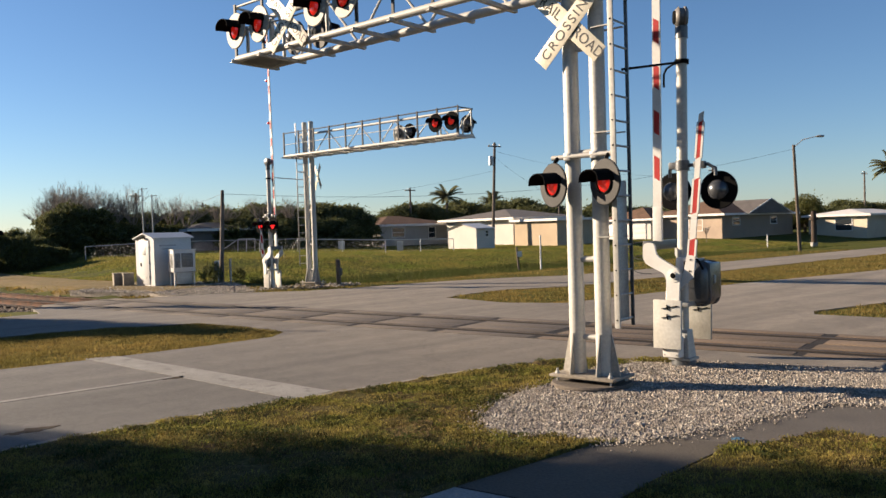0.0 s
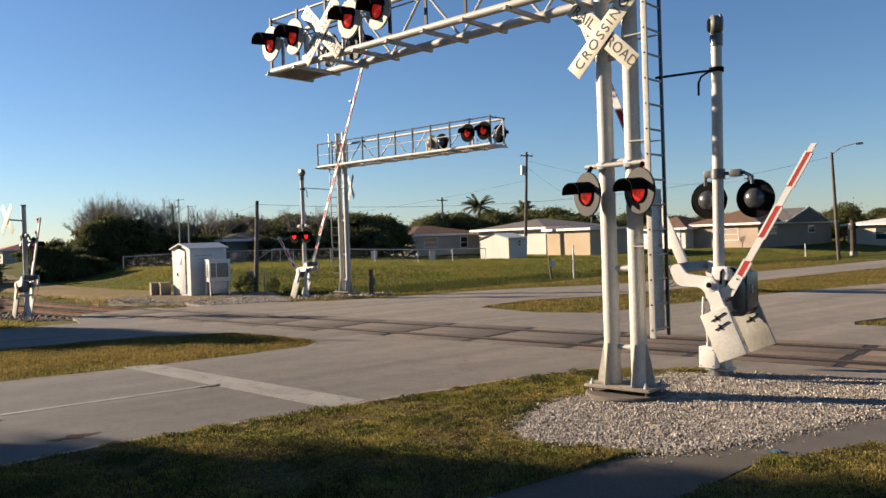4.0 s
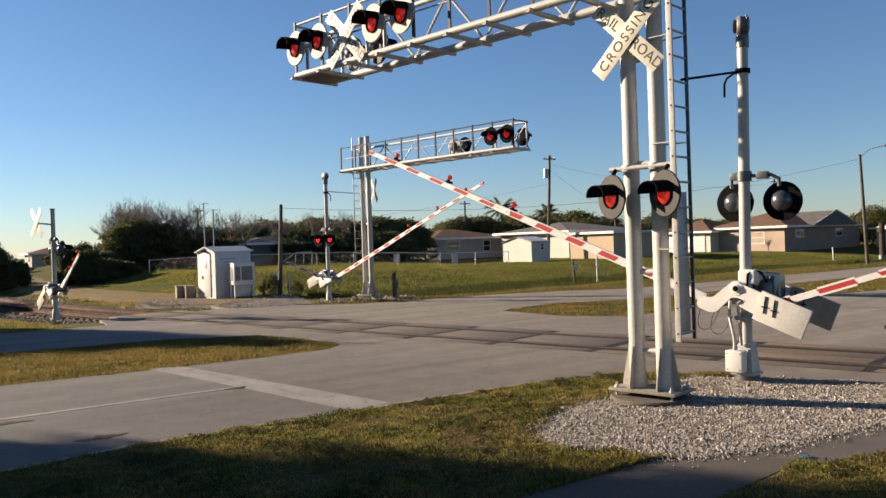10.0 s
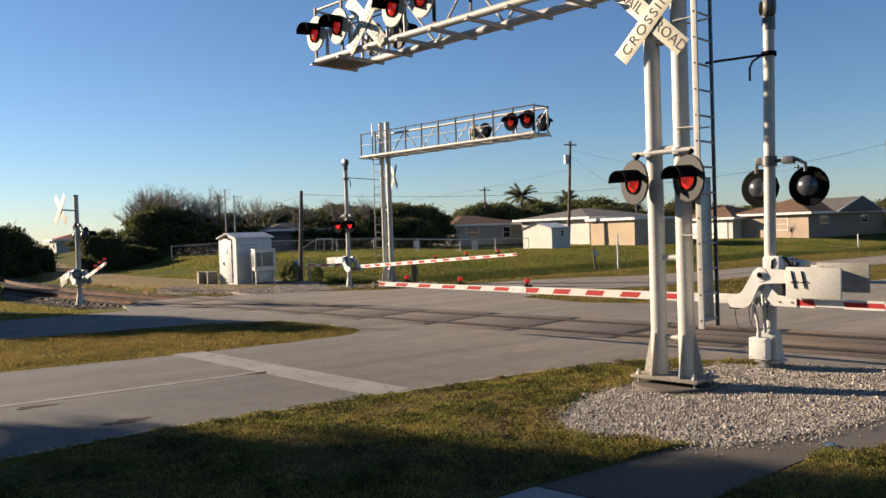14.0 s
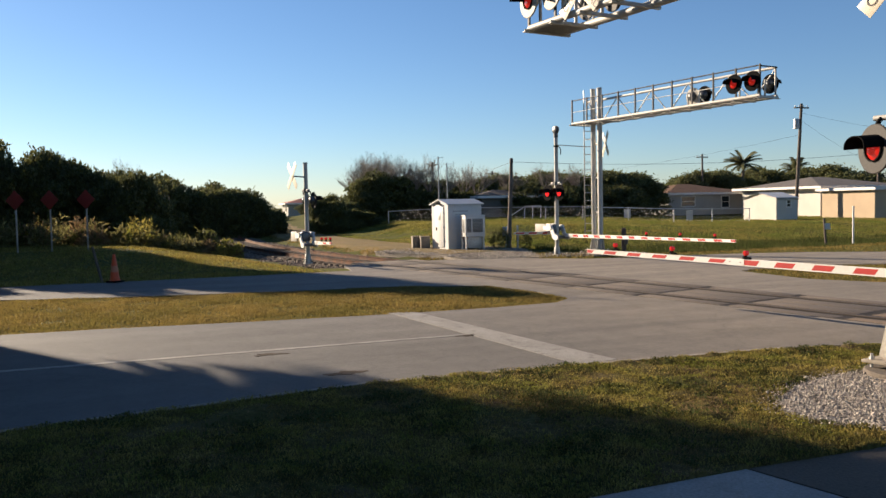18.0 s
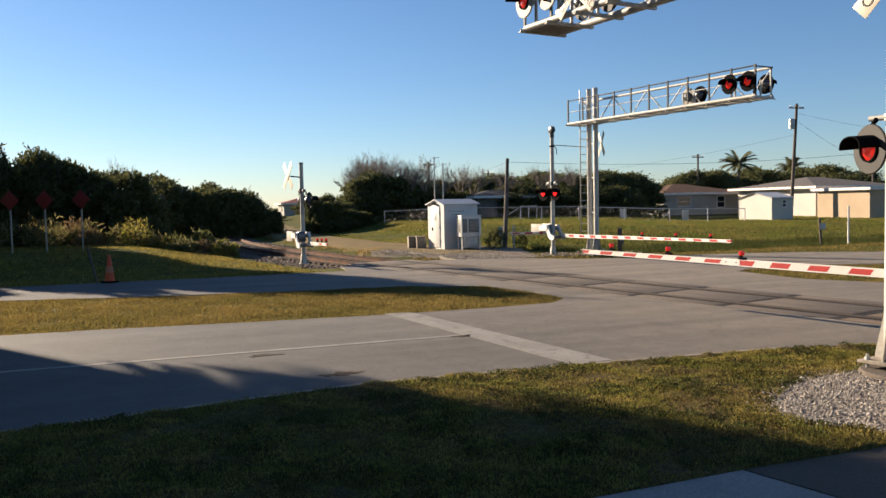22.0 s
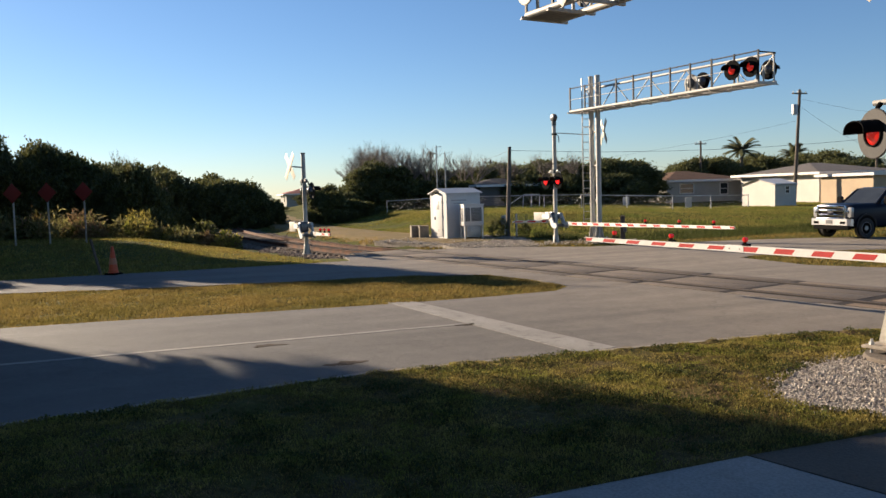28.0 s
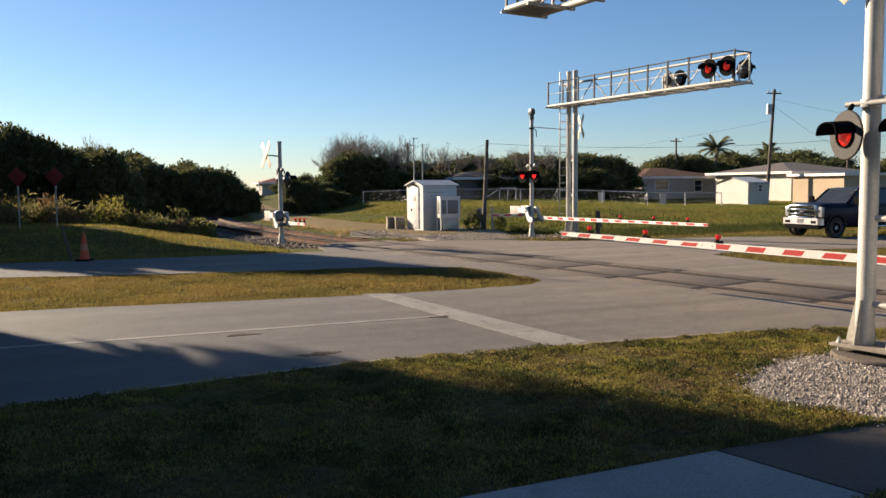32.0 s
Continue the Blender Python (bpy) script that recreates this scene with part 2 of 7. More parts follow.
def road_material():
    """Worn asphalt: tonal drift, long scuffs along the traffic, grit, patches and fine cracks."""
    m = bpy.data.materials.new("worn_asphalt")
    m.use_nodes = True
    nodes, links = m.node_tree.nodes, m.node_tree.links
    bsdf = nodes["Principled BSDF"]
    bsdf.inputs["Roughness"].default_value = 0.82
    coord = nodes.new("ShaderNodeTexCoord")
    turned = nodes.new("ShaderNodeMapping")
    turned.inputs["Rotation"].default_value = (0, 0, radians(-38.6))
    links.new(coord.outputs["Object"], turned.inputs["Vector"])
    long_ = nodes.new("ShaderNodeMapping")
    long_.inputs["Scale"].default_value = (0.09, 1.0, 1.0)
    links.new(turned.outputs[0], long_.inputs["Vector"])
    def tex(source, scale, detail, lo, hi):
        n, r = nodes.new("ShaderNodeTexNoise"), nodes.new("ShaderNodeMapRange")
        n.inputs["Scale"].default_value, n.inputs["Detail"].default_value = scale, detail
        links.new(source, n.inputs["Vector"])
        r.inputs[1].default_value, r.inputs[2].default_value = 0.3, 0.7
        r.inputs[3].default_value, r.inputs[4].default_value = lo, hi
        links.new(n.outputs[0], r.inputs[0])
        return r.outputs[0], n
    factors = [tex(coord.outputs["Object"], 0.16, 5, 0.84, 1.16)[0], tex(long_.outputs[0], 1.1, 5, 0.72, 1.20)[0], tex(coord.outputs["Object"], 2.3, 6, 0.86, 1.12)[0], tex(coord.outputs["Object"], 13, 4, 0.86, 1.12)[0]]
    grit, grit_node = tex(coord.outputs["Object"], 75, 3, 0.82, 1.16)
    factors.append(grit)
    crack = nodes.new("ShaderNodeTexVoronoi")
    crack.feature = "DISTANCE_TO_EDGE"
    crack.inputs["Scale"].default_value = 0.42
    wob = nodes.new("ShaderNodeTexNoise")
    wob.inputs["Scale"].default_value, wob.inputs["Detail"].default_value = 1.2, 5
    links.new(coord.outputs["Object"], wob.inputs["Vector"])
    moved = nodes.new("ShaderNodeVectorMath")
    moved.operation = "ADD"
    links.new(coord.outputs["Object"], moved.inputs[0])
    links.new(wob.outputs["Color"], moved.inputs[1])
    links.new(moved.outputs[0], crack.inputs["Vector"])
    line = nodes.new("ShaderNodeMapRange")
    line.inputs[1].default_value, line.inputs[2].default_value = 0.0, 0.012
    line.inputs[3].default_value, line.inputs[4].default_value = 0.80, 1.0
    links.new(crack.outputs["Distance"], line.inputs[0])
    factors.append(line.outputs[0])
    # approach asphalt: older and darker than the crossing, painted deeper for tree shade
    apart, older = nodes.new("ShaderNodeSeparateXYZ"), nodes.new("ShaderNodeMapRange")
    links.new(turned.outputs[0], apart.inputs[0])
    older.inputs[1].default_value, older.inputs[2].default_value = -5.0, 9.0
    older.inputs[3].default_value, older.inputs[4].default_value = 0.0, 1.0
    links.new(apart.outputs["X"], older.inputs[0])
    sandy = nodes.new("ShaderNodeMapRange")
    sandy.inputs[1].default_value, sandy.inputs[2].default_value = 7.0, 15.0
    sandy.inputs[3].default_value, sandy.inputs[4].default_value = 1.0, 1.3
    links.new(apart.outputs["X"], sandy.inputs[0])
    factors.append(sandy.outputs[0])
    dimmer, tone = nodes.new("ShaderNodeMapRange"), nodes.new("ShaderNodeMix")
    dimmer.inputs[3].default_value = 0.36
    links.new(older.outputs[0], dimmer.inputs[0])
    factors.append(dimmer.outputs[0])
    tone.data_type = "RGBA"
    tone.inputs[6].default_value, tone.inputs[7].default_value = (*SHADED_OLD_ROAD_COLOUR, 1), (*ROAD_COLOUR, 1)
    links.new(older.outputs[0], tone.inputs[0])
    total = factors[0]
    for f in factors[1:]:
        k = nodes.new("ShaderNodeMath")
        k.operation = "MULTIPLY"
        links.new(total, k.inputs[0])
        links.new(f, k.inputs[1])
        total = k.outputs[0]
    shade = nodes.new("ShaderNodeVectorMath")
    shade.operation = "SCALE"
    links.new(tone.outputs[2], shade.inputs[0])
    links.new(total, shade.inputs["Scale"])
    links.new(shade.outputs[0], bsdf.inputs["Base Color"])
    bump = nodes.new("ShaderNodeBump")
    bump.inputs["Strength"].default_value, bump.inputs["Distance"].default_value = 0.35, 0.015
    links.new(grit_node.outputs[0], bump.inputs["Height"])
    links.new(bump.outputs[0], bsdf.inputs["Normal"])
    return m


ROAD_COLOUR, SHADED_OLD_ROAD_COLOUR = (0.150, 0.127, 0.099), (0.108, 0.112, 0.119)
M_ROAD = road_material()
M_BROWNSTONE = mat("brown_ballast_stone", (0.20, 0.16, 0.125), 0.95, second=(0.13, 0.10, 0.08), scale=5, fine=50, var=0.3, bump=0.3, island=0.4)
# orange sheeting taken down to dark red for the shade on the faces
M_SIGNRED = mat("shaded_orange_sign", (0.20, 0.014, 0.010), 0.6, scale=3, fine=30, var=0.12, bump=0.02)
M_GAP = mat("flangeway_dirt", (0.022, 0.019, 0.018), 0.9, spec=0.2, second=(0.04, 0.034, 0.03), scale=1.5, fine=25, var=0.4, bump=0.4)
M_DARKWALL = mat("dark_grey_wall", (0.12, 0.115, 0.11), 0.9, scale=0.8, fine=15, var=0.15, bump=0.2)
M_DARKRAIL = mat("worn_dark_rail", (0.075, 0.058, 0.045), 0.6, metal=0.3, scale=3, fine=40, var=0.3, bump=0.1)
M_BELL = mat("faded_bell_case", (0.20, 0.185, 0.165), 0.5, metal=0.2, second=(0.14, 0.13, 0.12), scale=6, fine=40, var=0.2, bump=0.08)
M_CASE = mat("dark_motor_case", (0.105, 0.11, 0.12), 0.26, metal=0.55, second=(0.08, 0.085, 0.092), scale=5, fine=40, var=0.15, bump=0.08)
# darker copy of M_PLATE: shade on the rear plates is put into the colour
M_PLATE2 = mat("shaded_counterweight", (0.30, 0.29, 0.255), 0.6, second=(0.24, 0.225, 0.19), scale=3, fine=25, var=0.15, bump=0.08, spot=(0.17, 0.10, 0.05), spot_amount=0.2, spot_scale=3.5)
M_DITCH = mat("ditch_blade", (0.0513, 0.0684, 0.01539), 0.8, spec=0.15, second=(0.0855, 0.08978, 0.02565), scale=0.7, fine=4, var=0.3, bump=0, island=0.35, leafy=0.4)
M_DARKSTEEL = mat("dark_handrail_steel", (0.035, 0.035, 0.038), 0.6, spec=0.3, scale=4, fine=40, var=0.2, bump=0.05)
M_THATCH = mat("turf_thatch", (0.06864, 0.06358, 0.01878), 0.95, second=(0.09027, 0.06864, 0.0289), spec=0.05, scale=1.1, fine=16, var=0.45, bump=0.8, spot=(0.06141, 0.04335, 0.02601), spot_amount=0.35, spot_scale=1.7)
M_DIRT = mat("dry_dirt", (0.205, 0.145, 0.066), 0.95, second=(0.145, 0.112, 0.048), spec=0.1, scale=0.6, fine=12, var=0.3, bump=0.5, spot=(0.12, 0.105, 0.04), spot_amount=0.4, spot_scale=0.8)
# greyer than the posts, with stains: the gussets' shade is in the base colour
M_GUSSET = mat("shaded_gusset", (0.36, 0.34, 0.30), 0.6, metal=0.2, second=(0.28, 0.26, 0.22), scale=4, fine=30, var=0.15, bump=0.08, spot=(0.22, 0.17, 0.12), spot_amount=0.2, spot_scale=6)
M_BRIGHT = mat("bright_bumper", (0.70, 0.70, 0.71), 0.28, metal=0.75, scale=4, fine=50, var=0.06, bump=0)
M_BLUE = mat("faded_blue_plastic", (0.03, 0.09, 0.15), 0.6, scale=20, fine=60, var=0.25, bump=0.2)
M_COLLAR = mat("faded_collar", (0.50, 0.17, 0.085), 0.6, scale=5, fine=40, var=0.2, bump=0.05)
M_FLANGE = mat("brown_flangeway", (0.034, 0.028, 0.024), 0.95, spec=0.1, second=(0.024, 0.021, 0.019), scale=0.7, fine=25, var=0.4, bump=0.4)
M_EDGE = mat("sandy_edge", (0.26, 0.225, 0.18), 0.9, second=(0.19, 0.165, 0.13), scale=3, fine=30, var=0.25, bump=0.3)
M_STRAW = mat("dead_blade", (0.25, 0.165, 0.082), 0.85, spec=0.1, second=(0.17, 0.115, 0.058), scale=0.8, fine=4, var=0.3, bump=0, island=0.3, leafy=0.3)
M_GREYWALL = mat("pale_grey_wall", (0.33, 0.32, 0.29), 0.9, scale=0.8, fine=15, var=0.1, bump=0.3)
M_FIELD = mat("field_blade", (0.1428, 0.1672, 0.03597), 0.85, spec=0.1, second=(0.238, 0.201, 0.05819), scale=0.4, fine=4, var=0.3, bump=0, island=0.35, leafy=0.45)
M_BRICKISH = mat("sunny_tan_brick_wall", (0.38, 0.29, 0.215), 0.9, second=(0.32, 0.245, 0.185), scale=0.8, fine=12, var=0.15, bump=0.3)
M_PATCH = mat("damp_dark_asphalt", (0.105, 0.09, 0.073), 0.8, second=(0.075, 0.064, 0.052), scale=1.2, fine=40, var=0.25, bump=0.3, spot=(0.15, 0.13, 0.10), spot_amount=0.3, spot_scale=2.0)


# ---- mesh tools ----
class Mesh:
    """Collects vertices and faces for one part."""
    def __init__(self):
        self.v, self.f = [], []

    def add(self, verts, faces, m=None):
        n = len(self.v)
        self.v += [tuple(m @ Vector(p)) if m else tuple(p) for p in verts]
        self.f += [tuple(n + i for i in face) for face in faces]
        return self

    def box(self, centre, size, m=None, bevel=0.0):
        hx, hy, hz = (s / 2 for s in size)
        cx, cy, cz = centre
        if not bevel:
            verts = [(cx + sx * hx, cy + sy * hy, cz + sz * hz) for sx in (-1, 1) for sy in (-1, 1) for sz in (-1, 1)]
            return self.add(verts, [(0, 1, 3, 2), (4, 6, 7, 5), (0, 4, 5, 1), (2, 3, 7, 6), (0, 2, 6, 4), (1, 5, 7, 3)], m)
        b = min(bevel, hx * 0.9, hy * 0.9, hz * 0.9)
        bm = bmesh.new()
        bmesh.ops.create_cube(bm, size=1.0, matrix=Matrix.Translation(centre) @ Matrix.Diagonal((*size, 1)))
        bmesh.ops.bevel(bm, geom=bm.edges[:], offset=b, segments=2, profile=0.6, affect="EDGES")
        bm.verts.index_update()
        verts, faces = [tuple(x.co) for x in bm.verts], [tuple(x.index for x in face.verts) for face in bm.faces]
        bm.free()
        return self.add(verts, faces, m)

    def rod(self, a, b, r, r2=None, seg=12, cap=True, m=None):
        a, b = Vector(a), Vector(b)
        r2 = r if r2 is None else r2
        z = (b - a).normalized()
        x = z.orthogonal().normalized()
        y = z.cross(x)
        ring = [x * math.cos(2 * math.pi * i / seg) + y * math.sin(2 * math.pi * i / seg) for i in range(seg)]
        verts = [a + q * r for q in ring] + [b + q * r2 for q in ring]
        faces = [(i, (i + 1) % seg, seg + (i + 1) % seg, seg + i) for i in range(seg)]
        if cap:
            faces += [tuple(range(seg - 1, -1, -1)), tuple(range(seg, 2 * seg))]
        return self.add(verts, faces, m)

    def path(self, points, r, seg=8, m=None):
        """A bent tube through the points, one skin with capped ends."""
        pts = [Vector(p) for p in points]
        rings, up = [], None
        for i, p in enumerate(pts):
            d = (pts[min(i + 1, len(pts) - 1)] - pts[max(i - 1, 0)]).normalized()
            if up is None:
                up = d.orthogonal().normalized()
            up = (up - d * up.dot(d)).normalized()
            side = d.cross(up)
            rings += [p + (up * math.cos(math.tau * k / seg) + side * math.sin(math.tau * k / seg)) * r for k in range(seg)]
        if m is not None:
            rings = [m @ p for p in rings]
        n = len(pts)
        faces = [(i * seg + k, i * seg + (k + 1) % seg, (i + 1) * seg + (k + 1) % seg, (i + 1) * seg + k) for i in range(n - 1) for k in range(seg)]
        return self.add(rings, faces + [tuple(range(seg - 1, -1, -1)), tuple(range((n - 1) * seg, n * seg))])

    def lathe(self, profile, seg=24, m=None, arc=360.0, start=0.0):
        """Turns (radius, height) pairs about z."""
        full = arc >= 360
        n = seg if full else seg + 1
        verts, faces = [], []
        for i in range(n):
            a = radians(start + arc * i / seg)
            verts += [(r * math.cos(a), r * math.sin(a), h) for r, h in profile]
        k = len(profile)
        for i in range(seg):
            j = (i + 1) % n
            faces += [(i * k + q, j * k + q, j * k + q + 1, i * k + q + 1) for q in range(k - 1)]
        return self.add(verts, faces, m)

    def prism(self, outline, lo, hi, m=None):
        """A flat outline in xy, carried from z = lo to z = hi."""
        n = len(outline)
        verts = [(x, y, lo) for x, y in outline] + [(x, y, hi) for x, y in outline]
        faces = [tuple(range(n - 1, -1, -1)), tuple(range(n, 2 * n))] + [(i, (i + 1) % n, n + (i + 1) % n, n + i) for i in range(n)]
        return self.add(verts, faces, m)

    def data(self, name, material, smooth=True):
        me = bpy.data.meshes.new(name)
        me.from_pydata(self.v, [], self.f)
        me.materials.append(material)
        if smooth:
            me.shade_smooth()
            me.set_sharp_from_angle(angle=radians(38))
        return me


def part(name, mesh, material, parent, label="", m=None, smooth=True):
    ob = new(name, mesh.data(name, material, smooth) if isinstance(mesh, Mesh) else mesh)
    ob.parent = parent
    if m is not None:
        ob.matrix_basis = m
    return tagged(ob, label)


def thing(name, m, label, category, group="", kind=""):
    ob = new(name)
    ob.empty_display_size = 0.2
    ob.matrix_basis = m
    return tagged(ob, label, category, group, kind)


def single(name, mesh, material, label, category="", kind="", m=None, smooth=True, group=""):
    ob = new(name, mesh.data(name, material, smooth) if isinstance(mesh, Mesh) else mesh)
    if m is not None:
        ob.matrix_basis = m
    return tagged(ob, label, category, group, kind)


X_AXIS, Y_AXIS = Matrix.Rotation(radians(90), 4, "Y"), Matrix.Rotation(radians(-90), 4, "X")   # turn z into x, z into y

# ---- plan: u runs along the road, n across it, m across the railway ----
U, NV = Vector((0.781, 0.624, 0)), Vector((-0.624, 0.781, 0))
TV, MV = Vector((-0.781, 0.625, 0)), Vector((0.625, 0.781, 0))       # along and across the track
ROAD_ANGLE, TRACK_ANGLE = 38.6, 141.3
TRACK_M = 14.0                                                       # track centre, across the railway


def bend(s):
    """How far the track has swung across by s metres along it."""
    return 0.0045 * max(0.0, s - 27.0) ** 2 if s < 62 else 5.51 + 0.315 * (s - 62.0)


def step(a, b, x):
    t = min(1.0, max(0.0, (x - a) / (b - a)))
    return t * t * (3 - 2 * t)


def gz(x, y):
    """Height of the ground: level round the crossing, a shallow ditch beyond it, a slow rise behind."""
    n, m = -0.624 * x + 0.781 * y, 0.625 * x + 0.781 * y - bend(-0.781 * x + 0.625 * y)
    z = 0.0
    # the track lies a little lower than the turf beyond the road
    z -= 0.30 * (1 - step(2.2, 3.8, abs(m - TRACK_M))) * step(26.5, 29.5, n)
    if m > 22:
        w = step(22, 28, m) * step(24, 27, n)
        z += w * (-0.45 * step(25, 31, n) + (0.75 + 0.5 * (1 - step(-14, 2, x))) * step(33, 46, n))
    if m < 11:
        z += (1 - step(6, 11, m)) * step(27, 36, n) * 0.55
    return z + 0.5 * step(70, 140, math.hypot(x, y))


def sheet(name, outline, top, material, label, depth=0.25, category="", kind="structure"):
    return single(name, Mesh().prism(outline, top - depth, top), material, label, category, kind, smooth=False)


# the ground: one sheet to the horizon, fine near the crossing
def ground_sheet():
    def line(near, step_, far):
        a = list(np.arange(-near, near + 0.01, step_))
        out, s = a[-1], step_
        extra = []
        while out < far:
            s *= 1.35
            out += s
            extra.append(out)
        return [-e for e in reversed(extra)] + a + extra
    xs, ys = line(64, 2.0, 2500), [y + 36 for y in line(64, 2.0, 2500)]
    verts = [(x, y, gz(x, y) - 0.03) for y in ys for x in xs]
    w = len(xs)
    faces = [(j * w + i, j * w + i + 1, (j + 1) * w + i + 1, (j + 1) * w + i) for j in range(len(ys) - 1) for i in range(w - 1)]
    return single("ground", Mesh().add(verts, faces), M_GRASS, "rough grass ground, green and straw coloured", kind="structure")


ground_sheet()

# carriageways, 2 to 3 cm thick over the turf
NEAR_ROAD = [(-26.3, -10.4), (-6.33, 5.63), (-3.77, 8.38), (-1.2, 10.25), (0.9, 11.72), (2.08, 12.34), (3.2, 12.05), (6.6, 9.6), (10.5, 4.6), (16, 9), (9.31, 15.9), (8.3, 16.9), (8.6, 17.5), (11.0, 18.8), (130, 113), (125, 117), (17.1, 29.9), (10.3, 25.9), (5.95, 22.9), (3.74, 21.25), (2.2, 21.9), (0.64, 24.13), (1.39, 25.32), (2.8, 26.6), (4.7, 26.9), (7.1, 28.7), (12.9, 33.2), (122, 119.5), (118, 122.5), (15.8, 40.4), (9.24, 35.2), (5.8, 33.0), (2.98, 32.7), (0.18, 31.6), (-2.4, 29.9), (-4.4, 28.9), (-7.0, 29.2), (-9.6, 28.2), (-12.3, 25.3), (-11.05, 23.21), (-14.0, 20.72), (-18.86, 17.05), (-38, 1.7), (-35.4, -0.6), (-16.02, 14.47), (-13.42, 15.5), (-10.59, 17.0), (-7.64, 18.75), (-5.42, 19.2), (-3.9, 18.1), (-2.99, 16.95), (-3.1, 16.2), (-4.14, 15.2), (-5.76, 13.95), (-7.98, 12.5), (-10.13, 11.2), (-11.97, 9.9), (-30, -4.8)]
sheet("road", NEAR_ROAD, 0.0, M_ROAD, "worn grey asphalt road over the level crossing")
PAVEMENT = [(-6.4, 0.2), (-1.36, 4.97), (0.2, 6.33), (1.48, 7.36), (2.2, 7.56), (2.85, 7.30), (2.0, 6.5), (0.9, 5.4), (-5.4, -0.8)]
for slab, stuff in (([(-6.4, 0.2), (-3.82, 2.64), (-2.82, 1.76), (-5.4, -0.8)], M_WALK), ([(-3.81, 2.65), (-2.02, 4.34), (-1.02, 3.50), (-2.81, 1.77)], M_WALK), ([(-2.0, 4.36), (-1.36, 4.97), (0.21, 6.34), (1.15, 5.65), (0.9, 5.4), (-1.0, 3.52)], M_WALK), ([(0.23, 6.36), (1.48, 7.36), (2.2, 7.56), (2.85, 7.30), (2.0, 6.5), (1.17, 5.67)], M_APRON)):
    sheet("pavement", slab, 0.005, stuff, "weathered concrete footpath slab ending at the gravel")
sheet("pavement", [(2.2, 7.58), (3.3, 8.2), (4.6, 8.9), (7.5, 7.0), (5.2, 5.9), (3.9, 7.65), (2.95, 7.2)], 0.002, M_PATCH, "damp dark brown asphalt patch beside the footpath")

# stop bar and lane line, laid on the asphalt
BAR = [(-1.23, 10.42), (-1.63, 9.97), (-5.95, 14.05), (-5.48, 14.28)]
single("stop_bar", Mesh().prism(BAR, -0.01, 0.004), M_PAINT, "worn white painted stop bar on the asphalt", kind="structure", smooth=False)
a, b = Vector((-16.0, 2.13, 0)), Vector((-3.72, 11.9, 0))
q = Vector((-0.624, 0.781, 0)) * 0.06
single("lane_line", Mesh().prism([tuple((a - q).xy), tuple((b - q).xy), tuple((b + q).xy), tuple((a + q).xy)], -0.01, 0.004), M_PAINT, "faded white painted lane line", kind="structure", smooth=False)
for x, y, r, s in ((-3.69, 11.82, 0.09, 2.2), (-5.92, 9.71, 0.1, 2.6), (-4.27, 8.87, 0.13, 1.6), (-4.44, 8.71, 0.08, 1.5)):
    rim = []
    for k in range(22):
        a = k * math.tau / 22
        w = 0.8 * r * (1 + 0.3 * math.sin(3 * a + 7 * x) + 0.2 * math.sin(7 * a + 5 * y))
        p = U * (w * s * math.cos(a)) + NV * (w * math.sin(a))
        rim.append((x + p.x, y + p.y))
    single("tar_patch", Mesh().prism(rim, -0.01, 0.004), M_SPILL, "small dark stain on the asphalt", kind="structure", smooth=False)
EDGE = [(-14.4, -1.0), (-6.33, 5.63), (-3.77, 8.38), (-1.2, 10.25), (0.9, 11.72)]
for (x0, y0), (x1, y1) in zip(EDGE, EDGE[1:]):
    q = Vector((-(y1 - y0), x1 - x0, 0)).normalized() * 0.09
    single("road_edging", Mesh().prism([(x0, y0), (x1, y1), (x1 + q.x, y1 + q.y), (x0 + q.x, y0 + q.y)], -0.02, 0.005), M_EDGE, "thin pale sandy edge of the asphalt", kind="structure", smooth=False)


# ---- railway ----
def along(s, m, z=0.0):
    """A point s metres along the track (from where it meets n = 0) and m across it."""
    p = TV * s + MV * (m + bend(s))
    return Vector((p.x, p.y, z))


RAIL = [(-0.065, 0.0), (0.065, 0.0), (0.065, 0.012), (0.012, 0.03), (0.012, 0.115), (0.036, 0.13), (0.036, 0.155), (-0.036, 0.155), (-0.036, 0.13), (-0.012, 0.115), (-0.012, 0.03), (-0.065, 0.012)]
track_turn = Matrix.Rotation(radians(TRACK_ANGLE), 4, "Z")


def swept(outline, offset, z, stations):
    """An outline (across, up) carried along the track through the stations."""
    mesh, k, n = Mesh(), len(outline), len(stations)
    for s_ in stations:
        mesh.v += [tuple(along(s_, TRACK_M + offset + a_, z + b_)) for a_, b_ in outline]
    mesh.f += [(i * k + j, i * k + (j + 1) % k, (i + 1) * k + (j + 1) % k, (i + 1) * k + j) for i in range(n - 1) for j in range(k)]
    mesh.f += [tuple(range(k - 1, -1, -1)), tuple(range((n - 1) * k, n * k))]
    return mesh


FAR_STATIONS = [26.2 + 2.6 * i for i in range(26)]


def rail(offset, z):
    ob = thing("rail", Matrix.Identity(4), "long rusty steel rail through the level crossing", "rail", "railway rails")
    for stations, steel in (([-14.0, 26.2], M_DARKRAIL), (FAR_STATIONS, M_RUST)):
        part("rail_length", swept(RAIL, offset, z, stations), steel, ob, "dark worn rail" if steel is M_DARKRAIL else "rusty rail", smooth=False)


for m_ in (-0.752, 0.752):
    rail(m_, -0.135)
